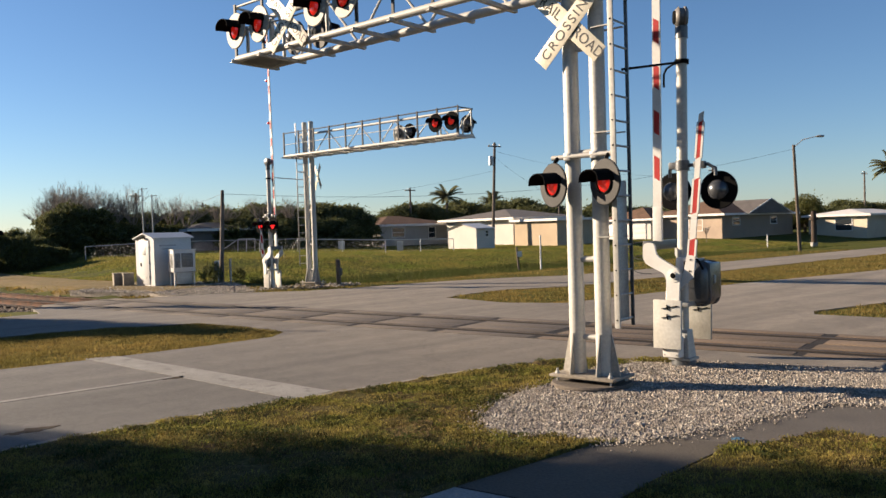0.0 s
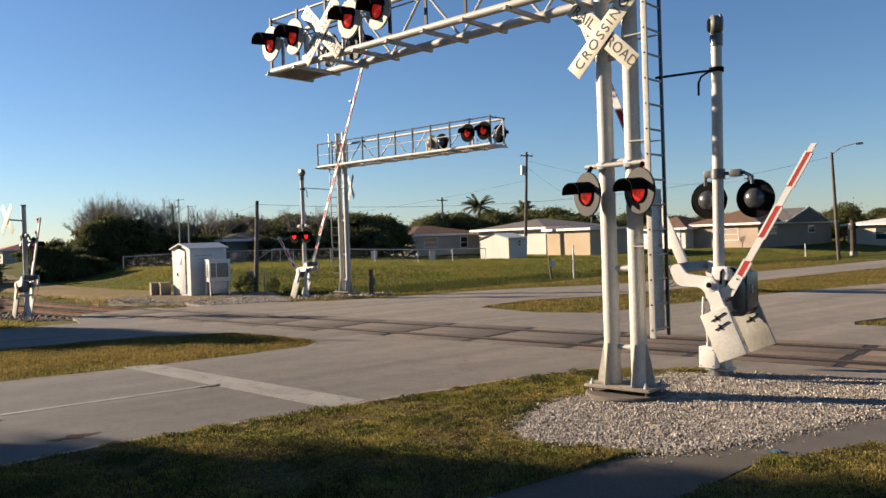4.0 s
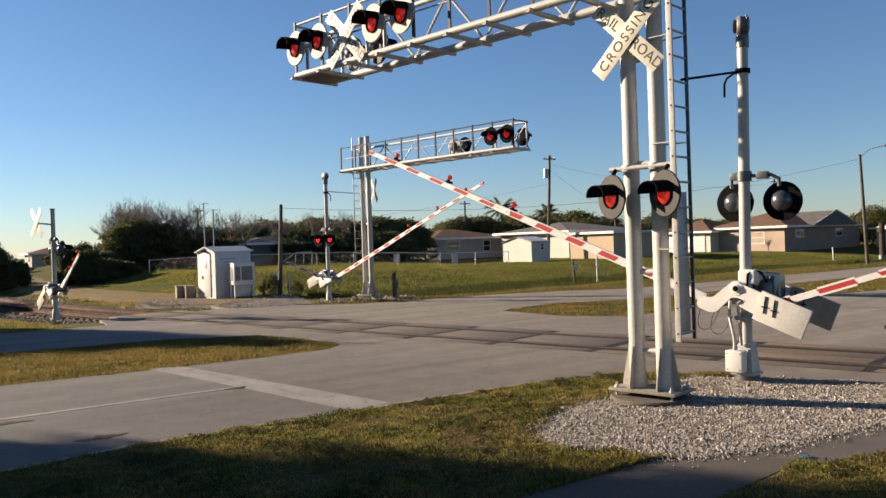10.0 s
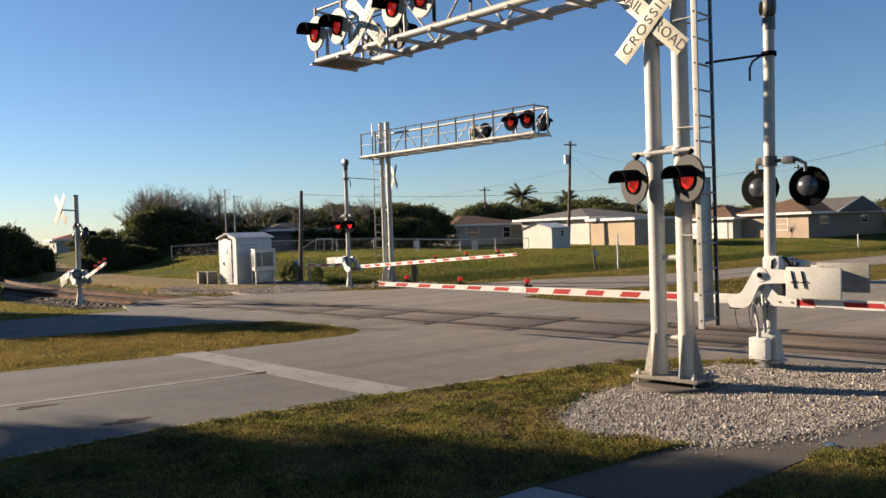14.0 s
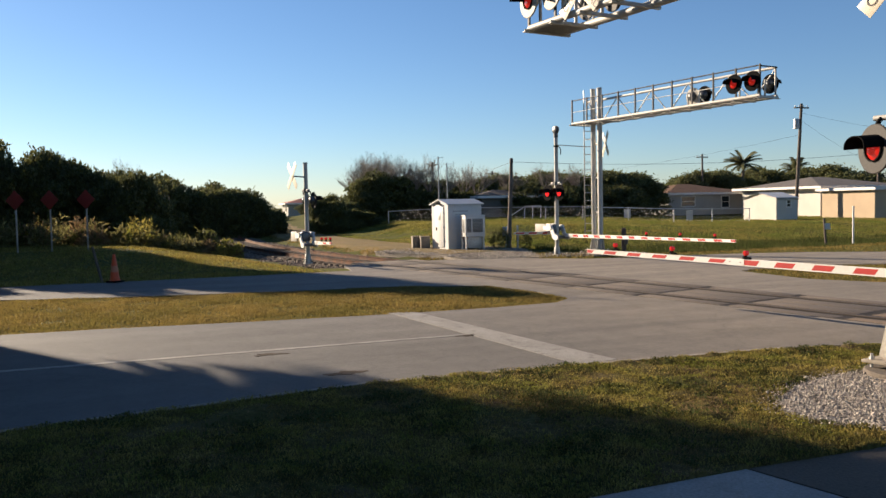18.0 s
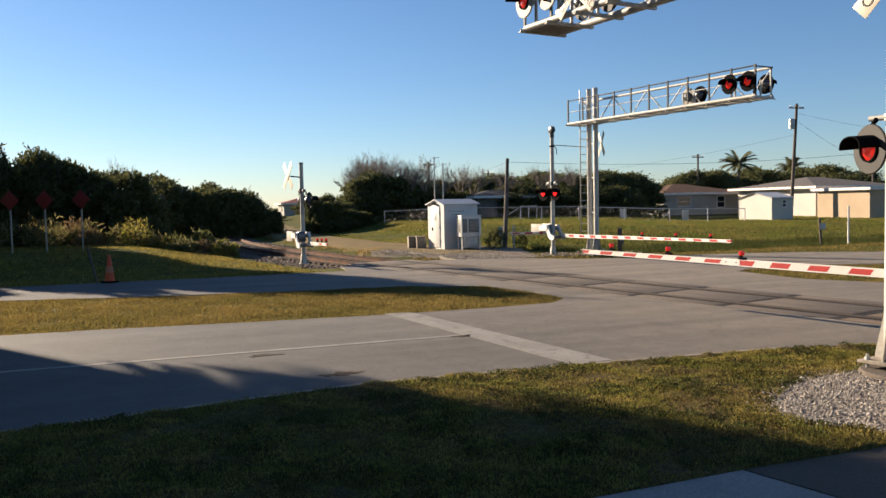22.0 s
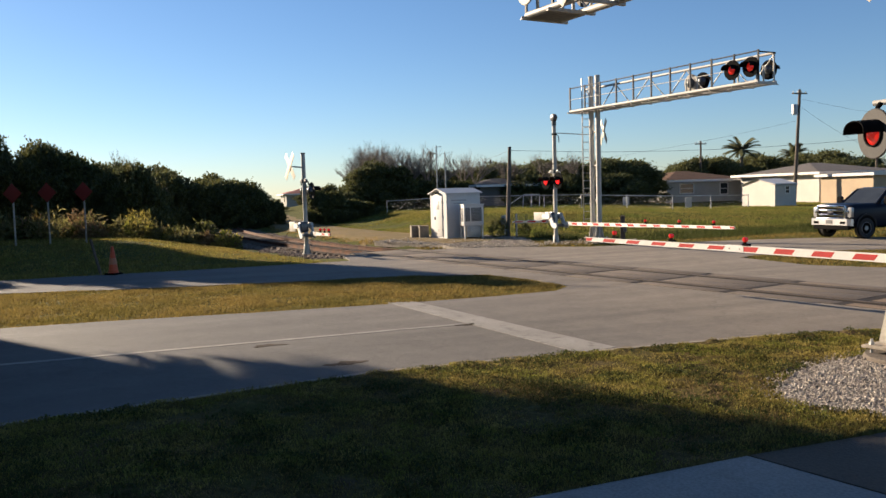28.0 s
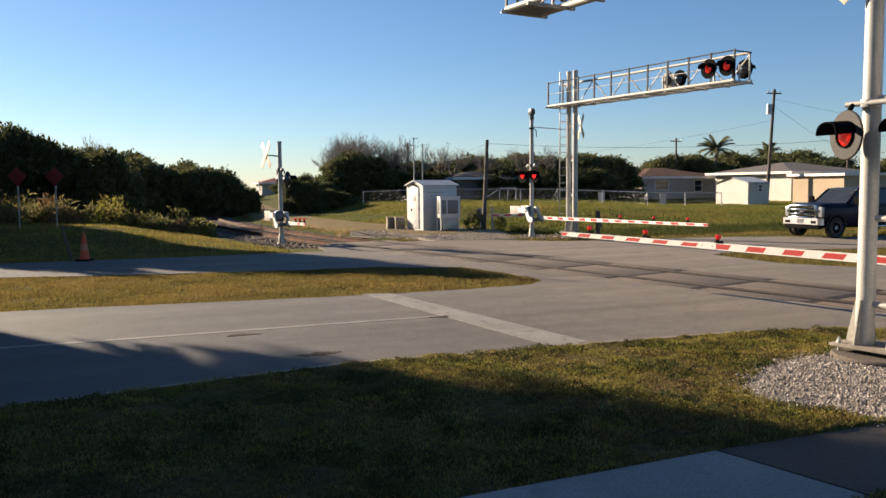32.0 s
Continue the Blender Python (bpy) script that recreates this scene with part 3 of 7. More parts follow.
# ballast shoulder beyond the road
for stations in ([25.2] + FAR_STATIONS, [-40.0, -6.0]):
    single("ballast_bed", swept([(-3.2, -0.34), (-1.7, -0.20), (1.7, -0.20), (3.2, -0.34), (3.2, -0.5), (-3.2, -0.5)], 0.0, 0.0, stations), M_BALLAST, "grey-brown crushed stone ballast under the track", kind="structure", smooth=False)
tie = Mesh().box((0, 0, 0), (0.22, 2.6, 0.16), bevel=0.015).data("tie", M_TIE)
ties = thing("track_ties", Matrix.Identity(4), "row of weathered wooden railway ties", "railway ties", kind="structure")
for i in range(120):
    s = 25.6 + i * 0.53 + random.uniform(-0.03, 0.03)
    part("tie", tie, None, ties, m=Matrix.Translation(along(s, TRACK_M + random.uniform(-0.05, 0.05), -0.205)) @ track_turn @ Matrix.Rotation(random.uniform(-0.02, 0.02) - math.atan((bend(s + 0.5) - bend(s - 0.5))), 4, "Z"))
deck_bed = Mesh().prism([tuple(along(s_, TRACK_M + k).xy) for s_, k in ((-13, -1.34), (26.2, -1.30), (26.2, 1.30), (-13, 1.34))], -0.05, 0.003)
single("deck_bed", deck_bed, M_GAP, "dark dirt-filled bed under the crossing panels", kind="structure", smooth=False)
# crossing surface: panels between and beside the rails
deck = thing("crossing_deck", Matrix.Identity(4), "dark rubber and timber panels of the level crossing", "crossing deck", kind="structure")
for o, w in ((-1.13, 0.36), (-0.295, 0.56), (0.295, 0.56), (1.13, 0.36)):
    for i in range(17):
        s = -13.0 + i * 2.3
        if s < 6.0:
            # older end: browner timbers with open joints
            data = Mesh().box((0, 0, 0), (2.14, w - 0.012, 0.1), bevel=0.014).data("deck_plank", M_TIMBER)
            part("deck_plank", data, None, deck, m=Matrix.Translation(along(s + 1.15 + random.uniform(-0.05, 0.05), TRACK_M + o, -0.041 + random.uniform(-0.006, 0.004))) @ track_turn)
        else:
            data = Mesh().box((0, 0, 0), (2.12 if s < 13 else 2.24, w, 0.1), bevel=0.012).data("deck_panel", M_RUBBER)
            part("deck_panel", data, None, deck, m=Matrix.Translation(along(s + 1.15, TRACK_M + o, -0.040 + random.uniform(-0.004, 0.004))) @ track_turn)
for o in (-0.752, 0.752):
    mesh = Mesh().prism([tuple(along(s_, TRACK_M + o + k).xy) for s_, k in ((-13, -0.15), (26.2, -0.15), (26.2, 0.15), (-13, 0.15))], -0.05, 0.0065)
    single("flangeway", mesh, M_FLANGE, "dark dirt-filled gap along the rail", kind="structure", smooth=False)


# ---- crossing signals ----
def lamp_unit(parent, m, disc_material, lit=False, scale=1.0, label=""):
    """A flashing lamp: backing disc, housing, lens, visor. It faces local +y."""
    m = m @ Matrix.Diagonal((scale, scale, scale, 1))
    root = part("flasher", Mesh().lathe([(0.0, 0.02), (0.295, 0.02), (0.305, 0.012), (0.305, -0.004), (0.295, -0.012), (0.0, -0.012)], 36, Y_AXIS), disc_material, parent, label or "round backing disc with a red lamp", m)
    part("housing", Mesh().lathe([(0.165, -0.012), (0.16, -0.06), (0.12, -0.13), (0.06, -0.16), (0.0, -0.165)], 24, Y_AXIS), M_GREY if disc_material is M_PALEDISC else M_CASE, root)
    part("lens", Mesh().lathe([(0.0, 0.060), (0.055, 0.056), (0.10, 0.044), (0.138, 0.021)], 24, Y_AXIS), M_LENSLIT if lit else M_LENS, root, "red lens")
    rim = [(0.140, 0.02), (0.158, 0.02), (0.158, 0.045), (0.140, 0.045)]
    part("lens_ring", Mesh().lathe(rim + rim[:1], 24, Y_AXIS), M_BLACK, root)
    # visor: a long low hood over the upper half of the lens
    verts, faces, k, reach = [], [], 17, 0.29
    for i in range(k):
        a = math.pi * i / (k - 1)
        flat = math.sin(a) ** 0.7
        for r, h in ((0.185, 0.148), (0.195, 0.160)):
            verts += [(r * math.cos(a), 0.02, 0.015 + h * flat), (r * math.cos(a), reach, 0.0 + h * flat)]
    for i in range(k - 1):
        b_ = i * 4
        faces += [(b_, b_ + 1, b_ + 5, b_ + 4), (b_ + 2, b_ + 6, b_ + 7, b_ + 3), (b_ + 1, b_ + 3, b_ + 7, b_ + 5), (b_, b_ + 4, b_ + 6, b_ + 2)]
    part("visor", Mesh().add(verts, faces), M_BLACK, root, "long black visor")
    return root


def crossbuck(parent, m, words=True, wide=0.23):
    """Two crossed blades facing local +y, 1.22 m long."""
    for k, (angle, text) in enumerate(((45, ("RAIL", "ROAD")), (-45, ("CROSSING",)))):
        turn = m @ Matrix.Translation((0, 0.012 * k + 0.004 * k, 0)) @ Matrix.Rotation(radians(-angle), 4, "Y")
        blade = part("blade", Mesh().box((0, 0, 0), (1.22, 0.008, wide), bevel=0.003), M_SIGN, parent, "cream crossbuck blade with black letters", turn)
        spots = ((-0.37, 0.4), (0.37, 0.4)) if len(text) == 2 else ((0.0, 1.0),)
        for word, (at_, w) in zip(text, spots):
            cu = bpy.data.curves.new("lettering", "FONT")
            cu.body, cu.size, cu.align_x, cu.align_y, cu.extrude = word, 0.185, "CENTER", "CENTER", 0.001
            cu.space_character = 1.25 if len(text) == 1 else 1.05
            me = bpy.data.meshes.new_from_object(new("lettering_curve", cu))
            bpy.data.objects.remove(bpy.data.objects["lettering_curve"])
            me.materials.clear()
            me.materials.append(M_INK)
            part("lettering", me, None, blade, m=Matrix.Translation((-at_, 0.006, 0)) @ Matrix.Rotation(radians(180), 4, "Z") @ Matrix.Rotation(radians(90), 4, "X"))


def cantilever(m, reach, low, lamps, label, post_lamps, buck, deck=None, side=1):
    """Two-post cantilever. x runs out along the arm, +y faces the traffic."""
    c = thing("signal_cantilever", m, label, "signal cantilever", "cantilevers over the crossing")
    part("foundation", Mesh().lathe([(0.0, 0.06), (0.50, 0.06), (0.52, 0.04), (0.52, -0.25), (0.0, -0.25)], 32), M_CONC, c, "round concrete footing")
    part("base_plate", Mesh().box((0, 0, 0.135), (0.92, 0.56, 0.035), bevel=0.008), M_EDGE, c, "grimy pale base plate")
    for sx in (-1, 1):
        for sy in (-1, 1):
            part("anchor_bolt", Mesh().rod((sx * 0.38, sy * 0.2, 0.03), (sx * 0.38, sy * 0.2, 0.22), 0.016, seg=8).rod((sx * 0.38, sy * 0.2, 0.153), (sx * 0.38, sy * 0.2, 0.185), 0.032, seg=6), M_GALV, c)
    top = low + 1.35
    for sx in (-0.19, 0.19):
        p = part("post", Mesh().rod((sx, 0, 0.15), (sx, 0, top), 0.102, 0.098, seg=28), M_ALU, c, "tall aluminium post")
        for k, a in enumerate((90, 270, 180 if sx < 0 else 0)):
            g = Matrix.Translation((sx, 0, 0.153)) @ Matrix.Rotation(radians(a), 4, "Z") @ Matrix.Rotation(radians(90), 4, "X")
            part("gusset", Mesh().prism([(0.09, 0), (0.218, 0), (0.218, 0.04), (0.116, 0.52), (0.09, 0.52)], -0.008, 0.008, g), M_GUSSET, p, "weathered gusset plate painted darker for its shade")
        part("post_cap", Mesh().lathe([(0.0, 0.03), (0.07, 0.025), (0.105, 0.0), (0.105, -0.03)], 24, Matrix.Translation((sx, 0, top))), M_ALU, p)
    for z in (0.62, 1.62, 2.98, 4.3):
        part("tie_bar", Mesh().rod((-0.19, 0, z), (0.19, 0, z), 0.038, seg=14), M_ALU, c)
    # arm: a box of tubes with a walkway
    back, high, y0, y1 = -0.95, low + 0.95, -0.34 * side, 0.42 * side
    lo_, hi_ = min(y0, y1), max(y0, y1)
    part("lower_chord", Mesh().rod((back, y0, low + 0.06), (reach, y0, low + 0.06), 0.066, seg=16), M_ALU, c)
    part("lower_chord", Mesh().rod((back, y1, low + 0.06), (reach, y1, low + 0.06), 0.058, seg=16), M_ALU, c)
    part("upper_chord", Mesh().rod((back, y0, high), (reach - 0.05, y0, high), 0.045, seg=16), M_ALU, c)
    part("hand_rail", Mesh().rod((back, y1, high + 0.02), (reach, y1, high + 0.02), 0.022, seg=10), M_DARKSTEEL if side < 0 else M_ALU, c)
    part("knee_rail", Mesh().rod((back, y1, low + 0.52), (reach, y1, low + 0.52), 0.014, seg=8), M_ALU, c)
    n = 10
    step_ = (reach - back) / n
    for i in range(n + 1):
        x = back + i * step_
        part("stanchion", Mesh().box((x, y1 + 0.03 * side, low + 0.52), (0.045, 0.01, 0.98)).box((x, y1 + 0.01, low + 0.52), (0.008, 0.045, 0.98)), M_DARKSTEEL, c)
        part("bracket", Mesh().box((x, (y0 + y1) / 2, low - 0.012), (0.06, hi_ - lo_ + 0.28, 0.012)).box((x - 0.027, (y0 + y1) / 2, low + 0.012), (0.007, hi_ - lo_ + 0.28, 0.05)), M_ALU, c)
        if i < n:
            a_, b_ = ((x, y0, low + 0.06), (x + step_, y0, high)) if i % 2 else ((x, y0, high), (x + step_, y0, low + 0.06))
            part("diagonal", Mesh().rod(a_, b_, 0.022, seg=8), M_ALU, c)
    part("upright", Mesh().rod((reach - 0.05, y0, low + 0.06), (reach - 0.05, y0, high), 0.03, seg=10), M_ALU, c)
    grate = Mesh()
    g0 = back if deck is None else deck
    for i in range(14):
        y = lo_ + 0.09 + i * (hi_ - lo_ - 0.18) / 13
        grate.box(((g0 + reach) / 2, y, low + 0.022), (reach - g0, 0.012, 0.03))
    for i in range(60):
        grate.box((g0 + (i + 0.5) * (reach - g0) / 60, (y0 + y1) / 2, low + 0.03), (0.01, hi_ - lo_ - 0.14, 0.012))
    part("walkway_grating", grate, M_GALV, c, "open steel grating")
    part("end_frame", Mesh().box((reach, (y0 + y1) / 2, low + 0.03), (0.05, hi_ - lo_ + 0.1, 0.07)), M_ALU, c)
    part("end_rail", Mesh().rod((reach, y0, high), (reach, y1, high), 0.022, seg=8), M_DARKSTEEL if side < 0 else M_ALU, c)
    # ladder behind the posts
    lx, lz = -0.50, 0.78
    for y in (-0.2, 0.2):
        # one stile is darker grey: its unlit look is put into the colour
        part("ladder_stile", Mesh().box((lx, y, (lz + top) / 2), (0.07 if y > 0 else 0.04, 0.028, top - lz), bevel=0.004), M_ALU if y > 0 else M_GREY, c)
    for i in range(int((top - lz) / 0.305)):
        part("ladder_rung", Mesh().rod((lx, -0.2, lz + 0.1 + i * 0.305), (lx, 0.2, lz + 0.1 + i * 0.305), 0.014, seg=8), M_GALV, c)
        part("rung_end", Mesh().rod((lx, 0.212, lz + 0.1 + i * 0.305), (lx, 0.218, lz + 0.1 + i * 0.305), 0.011, seg=8), M_BLACK, c)
    if side > 0:
        part("ladder_guard", Mesh().box((lx + 0.045, 0, 1.72), (0.012, 0.37, 1.75), bevel=0.004), M_GALV, c, "flat grey climbing guard over the lower rungs")
    for z in (1.9, 3.2, 4.5):
        part("ladder_bracket", Mesh().box(((lx - 0.19) / 2, 0.12, z), (-lx - 0.19, 0.05, 0.012)).box(((lx - 0.19) / 2, -0.12, z), (-lx - 0.19, 0.05, 0.012)), M_ALU, c)
    for x, facing, mt, lit in lamps:
        part("lamp_bracket", Mesh().rod((x, hi_ - 0.1 if facing > 0 else lo_ + 0.1, low + 0.1), (x, hi_ - 0.1 if facing > 0 else lo_ + 0.1, low + 0.62), 0.03, seg=10), M_ALU, c)
        turn = Matrix.Translation((x, (hi_ + 0.14) if facing > 0 else (lo_ - 0.16), low + 0.5)) @ Matrix.Rotation(radians(-6 if side > 0 else 0) + (0 if facing > 0 else math.pi), 4, "Z")
        lamp_unit(c, turn, mt, lit)
    if post_lamps:
        z = post_lamps[0][1] + 0.36
        part("lamp_crossarm", Mesh().rod((-0.48, 0.13, z), (0.42, 0.13, z), 0.032, seg=12), M_ALU, c)
        part("crossarm_clamp", Mesh().box((0.19, 0.08, z), (0.09, 0.16, 0.09), bevel=0.01), M_GALV, c)
        part("crossarm_clamp", Mesh().box((-0.19, 0.08, z), (0.09, 0.16, 0.09), bevel=0.01), M_GALV, c)
    for x, z, facing, mt, lit in post_lamps:
        part("lamp_hanger", Mesh().path([(x, 0.13, z + 0.36), (x, 0.2, z + 0.3), (x, 0.22, z)], 0.028, 10), M_BLACK, c)
        lamp_unit(c, Matrix.Translation((x - 0.05, 0.33 * facing, z)) @ Matrix.Rotation(radians(-22) + (0 if facing > 0 else math.pi), 4, "Z"), mt, lit, 0.92)
    for x, y, z, facing in buck:
        crossbuck(c, Matrix.Translation((x, y, z)) @ Matrix.Rotation(radians(0 if side > 0 else -26), 4, "Z"))
    return c


ARM_ANGLE = 138.5
near_arm = cantilever(pose(2.12, 10.2, 0, 0, 0, ARM_ANGLE), 6.68, 5.11,
                      [(6.5, 1, M_PALEDISC, False), (5.85, 1, M_PALEDISC, False), (4.42, 1, M_PALEDISC, False), (3.75, 1, M_PALEDISC, False), (6.2, -1, M_DISC, False), (5.5, -1, M_DISC, False)],
                      "tall pale aluminium signal cantilever with red flashers, on gravel",
                      [(0.33, 2.57, 1, M_DISC, False), (-0.40, 2.57, 1, M_DISC, False)], [(0.10, 0.16, 4.58, 1), (5.2, 0.5, 5.58, 1)], deck=6.05)
far_arm = cantilever(pose(-4.45, 31.9, 0, 0, 0, ARM_ANGLE + 180), 8.0, 5.10,
                     [(7.85, -1, M_BLACK, False), (7.15, -1, M_BLACK, False), (7.65, 1, M_BLACK, False), (5.0, 1, M_BLACK, False), (4.5, 1, M_PALEDISC, False)],
                     "pale aluminium signal cantilever across the far carriageway", [], [(0.16, 0.30, 4.3, 1)], side=-1)


# ---- crossing gates ----
def signal_mast(m, height, lamp_z, facing, label, lit, bell=True, shift=0.0, clamp=True, disc=None, gap=0.37, size=1.0, bell_paint=None, bell_turn=0.0, pedestal=False):
    c = thing("signal_mast", m, label, "crossing signal", "crossing signal masts")
    part("mast", Mesh().rod((0, 0, 0.1), (0, 0, height), 0.078, 0.074, seg=24), M_ALU, c, "aluminium pole")
    if pedestal:
        quarter = Matrix.Rotation(radians(45), 4, "Z")
        part("foot_casting", Mesh().lathe([(0.0, 0.09), (0.225, 0.09), (0.225, 0.125), (0.185, 0.13), (0.135, 0.50), (0.125, 0.52), (0.0, 0.52)], 4, quarter), M_GALV, c, "tapered square pedestal", smooth=False)
        part("foot_collar", Mesh().lathe([(0.0, 0.0), (0.17, 0.0), (0.165, 0.09), (0.0, 0.09)], 20), M_GREY, c)
    else:
        part("foot_casting", Mesh().lathe([(0.0, 0.0), (0.17, 0.0), (0.165, 0.03), (0.125, 0.05), (0.10, 0.30), (0.08, 0.36)], 20), M_ALU, c)
    for a in (45, 135, 225, 315):
        x, y = 0.15 * math.cos(radians(a)), 0.15 * math.sin(radians(a))
        part("anchor_bolt", Mesh().rod((x, y, 0), (x, y, 0.17), 0.016, seg=8).rod((x, y, 0.045), (x, y, 0.085), 0.03, seg=6), M_GREY, c)
    if pedestal:
        jbox = part("junction_box", Mesh().box((0.06, 0.215, 0.29), (0.25, 0.16, 0.30), bevel=0.018), M_WHITE, c, "white junction box")
        part("box_lid", Mesh().box((0.06, 0.30, 0.29), (0.23, 0.014, 0.28), bevel=0.005), M_WHITE, jbox)
        for bx in (-0.03, 0.15):
            for bz in (0.18, 0.40):
                part("lid_screw", Mesh().rod((bx, 0.305, bz), (bx, 0.312, bz), 0.009, seg=6), M_GREY, jbox)
        part("gland", Mesh().rod((0.08, 0.2, 0.43), (0.08, 0.2, 0.50), 0.034, seg=10), M_GALV, jbox)
        part("conduit", Mesh().path([(0.08, 0.2, 0.44), (0.09, 0.2, 0.62), (0.17, 0.17, 0.90), (0.19, 0.10, 1.12)], 0.022, 10), M_ALU, c)
        part("conduit", Mesh().path([(0.02, 0.13, 0.50), (0.03, 0.13, 0.75), (0.06, 0.12, 1.0), (0.05, 0.09, 1.15)], 0.022, 10), M_ALU, c)
    for sx in (shift - gap, shift + gap):
        arm = part("lamp_arm", Mesh().path([(0, 0, lamp_z + 0.36), (sx * 0.8, 0, lamp_z + 0.36), (sx, 0.03 * facing, lamp_z + 0.30), (sx, 0.03 * facing, lamp_z + 0.2)], 0.026, 10), M_GREY, c)
        part("arm_fitting", Mesh().box((sx * 0.55, 0, lamp_z + 0.36), (0.16, 0.1, 0.1), bevel=0.015), M_GREY, arm)
        lamp_unit(c, Matrix.Translation((sx, 0.14 * facing, lamp_z)) @ Matrix.Rotation(0 if facing > 0 else math.pi, 4, "Z"), disc or M_DISC, lit, size)
    part("lamp_clamp", Mesh().lathe([(0.076, -0.07), (0.1, -0.07), (0.1, 0.07), (0.076, 0.07)], 18, Matrix.Translation((0, 0, lamp_z + 0.36))), M_GREY, c)
    if bell:
        part("bell_neck", Mesh().rod((0, 0, height - 0.12), (0, 0, height + 0.05), 0.088, seg=18), M_GREY, c)
        body = part("bell", Mesh().lathe([(0.0, 0.09), (0.11, 0.085), (0.145, 0.055), (0.15, 0.04), (0.13, 0.027), (0.13, -0.027), (0.15, -0.04), (0.145, -0.065), (0.11, -0.085), (0.0, -0.09)], 28, Matrix.Translation((0, 0, height + 0.18)) @ Matrix.Rotation(radians(bell_turn), 4, "Z") @ Y_AXIS), bell_paint or M_GREY, c, "round grey electronic bell")
        part("bell_face", Mesh().lathe([(0.0, 0.12), (0.08, 0.115), (0.10, 0.095)], 20, Matrix.Translation((0, 0, height + 0.18)) @ Matrix.Rotation(radians(bell_turn), 4, "Z") @ Y_AXIS), M_BLACK, body)
    if clamp:
        part("brace_clamp", Mesh().lathe([(0.076, -0.03), (0.10, -0.03), (0.10, 0.03), (0.076, 0.03)], 18, Matrix.Translation((0, 0, height - 0.45))), M_BLACK, c)
        part("cable_hook", Mesh().path([(0.1, 0, height - 0.45), (0.22, 0.02, height - 0.52), (0.26, 0.02, height - 0.6), (0.26, 0.02, height - 0.78)], 0.016, 8), M_BLACK, c)
    return c


FLAT = Matrix(((1, 0, 0, 0), (0, 0, 1, 0), (0, 1, 0, 0), (0, 0, 0, 1)))       # outline x, y becomes x, z
LEG = [(0.52, -0.46), (0.26, -0.46), (0.17, -0.41), (0.03, -0.15), (-0.05, -0.115), (-0.50, -0.10), (-0.50, 0.07), (-0.06, 0.085), (0.02, 0.11), (0.10, 0.07), (0.32, -0.27), (0.52, -0.28)]


def softened(outline, r):
    """The outline with each corner cut to a short curve."""
    out, n = [], len(outline)
    for i in range(n):
        p0, p1, p2 = (Vector(outline[(i + d) % n]) for d in (-1, 0, 1))
        a_, b_ = p0 - p1, p2 - p1
        cut = min(r, 0.45 * a_.length, 0.45 * b_.length)
        s_, e_ = p1 + a_.normalized() * cut, p1 + b_.normalized() * cut
        out += [tuple(s_.lerp(p1, t).lerp(p1.lerp(e_, t), t)) for t in (0.0, 0.25, 0.5, 0.75, 1.0)]
    return out


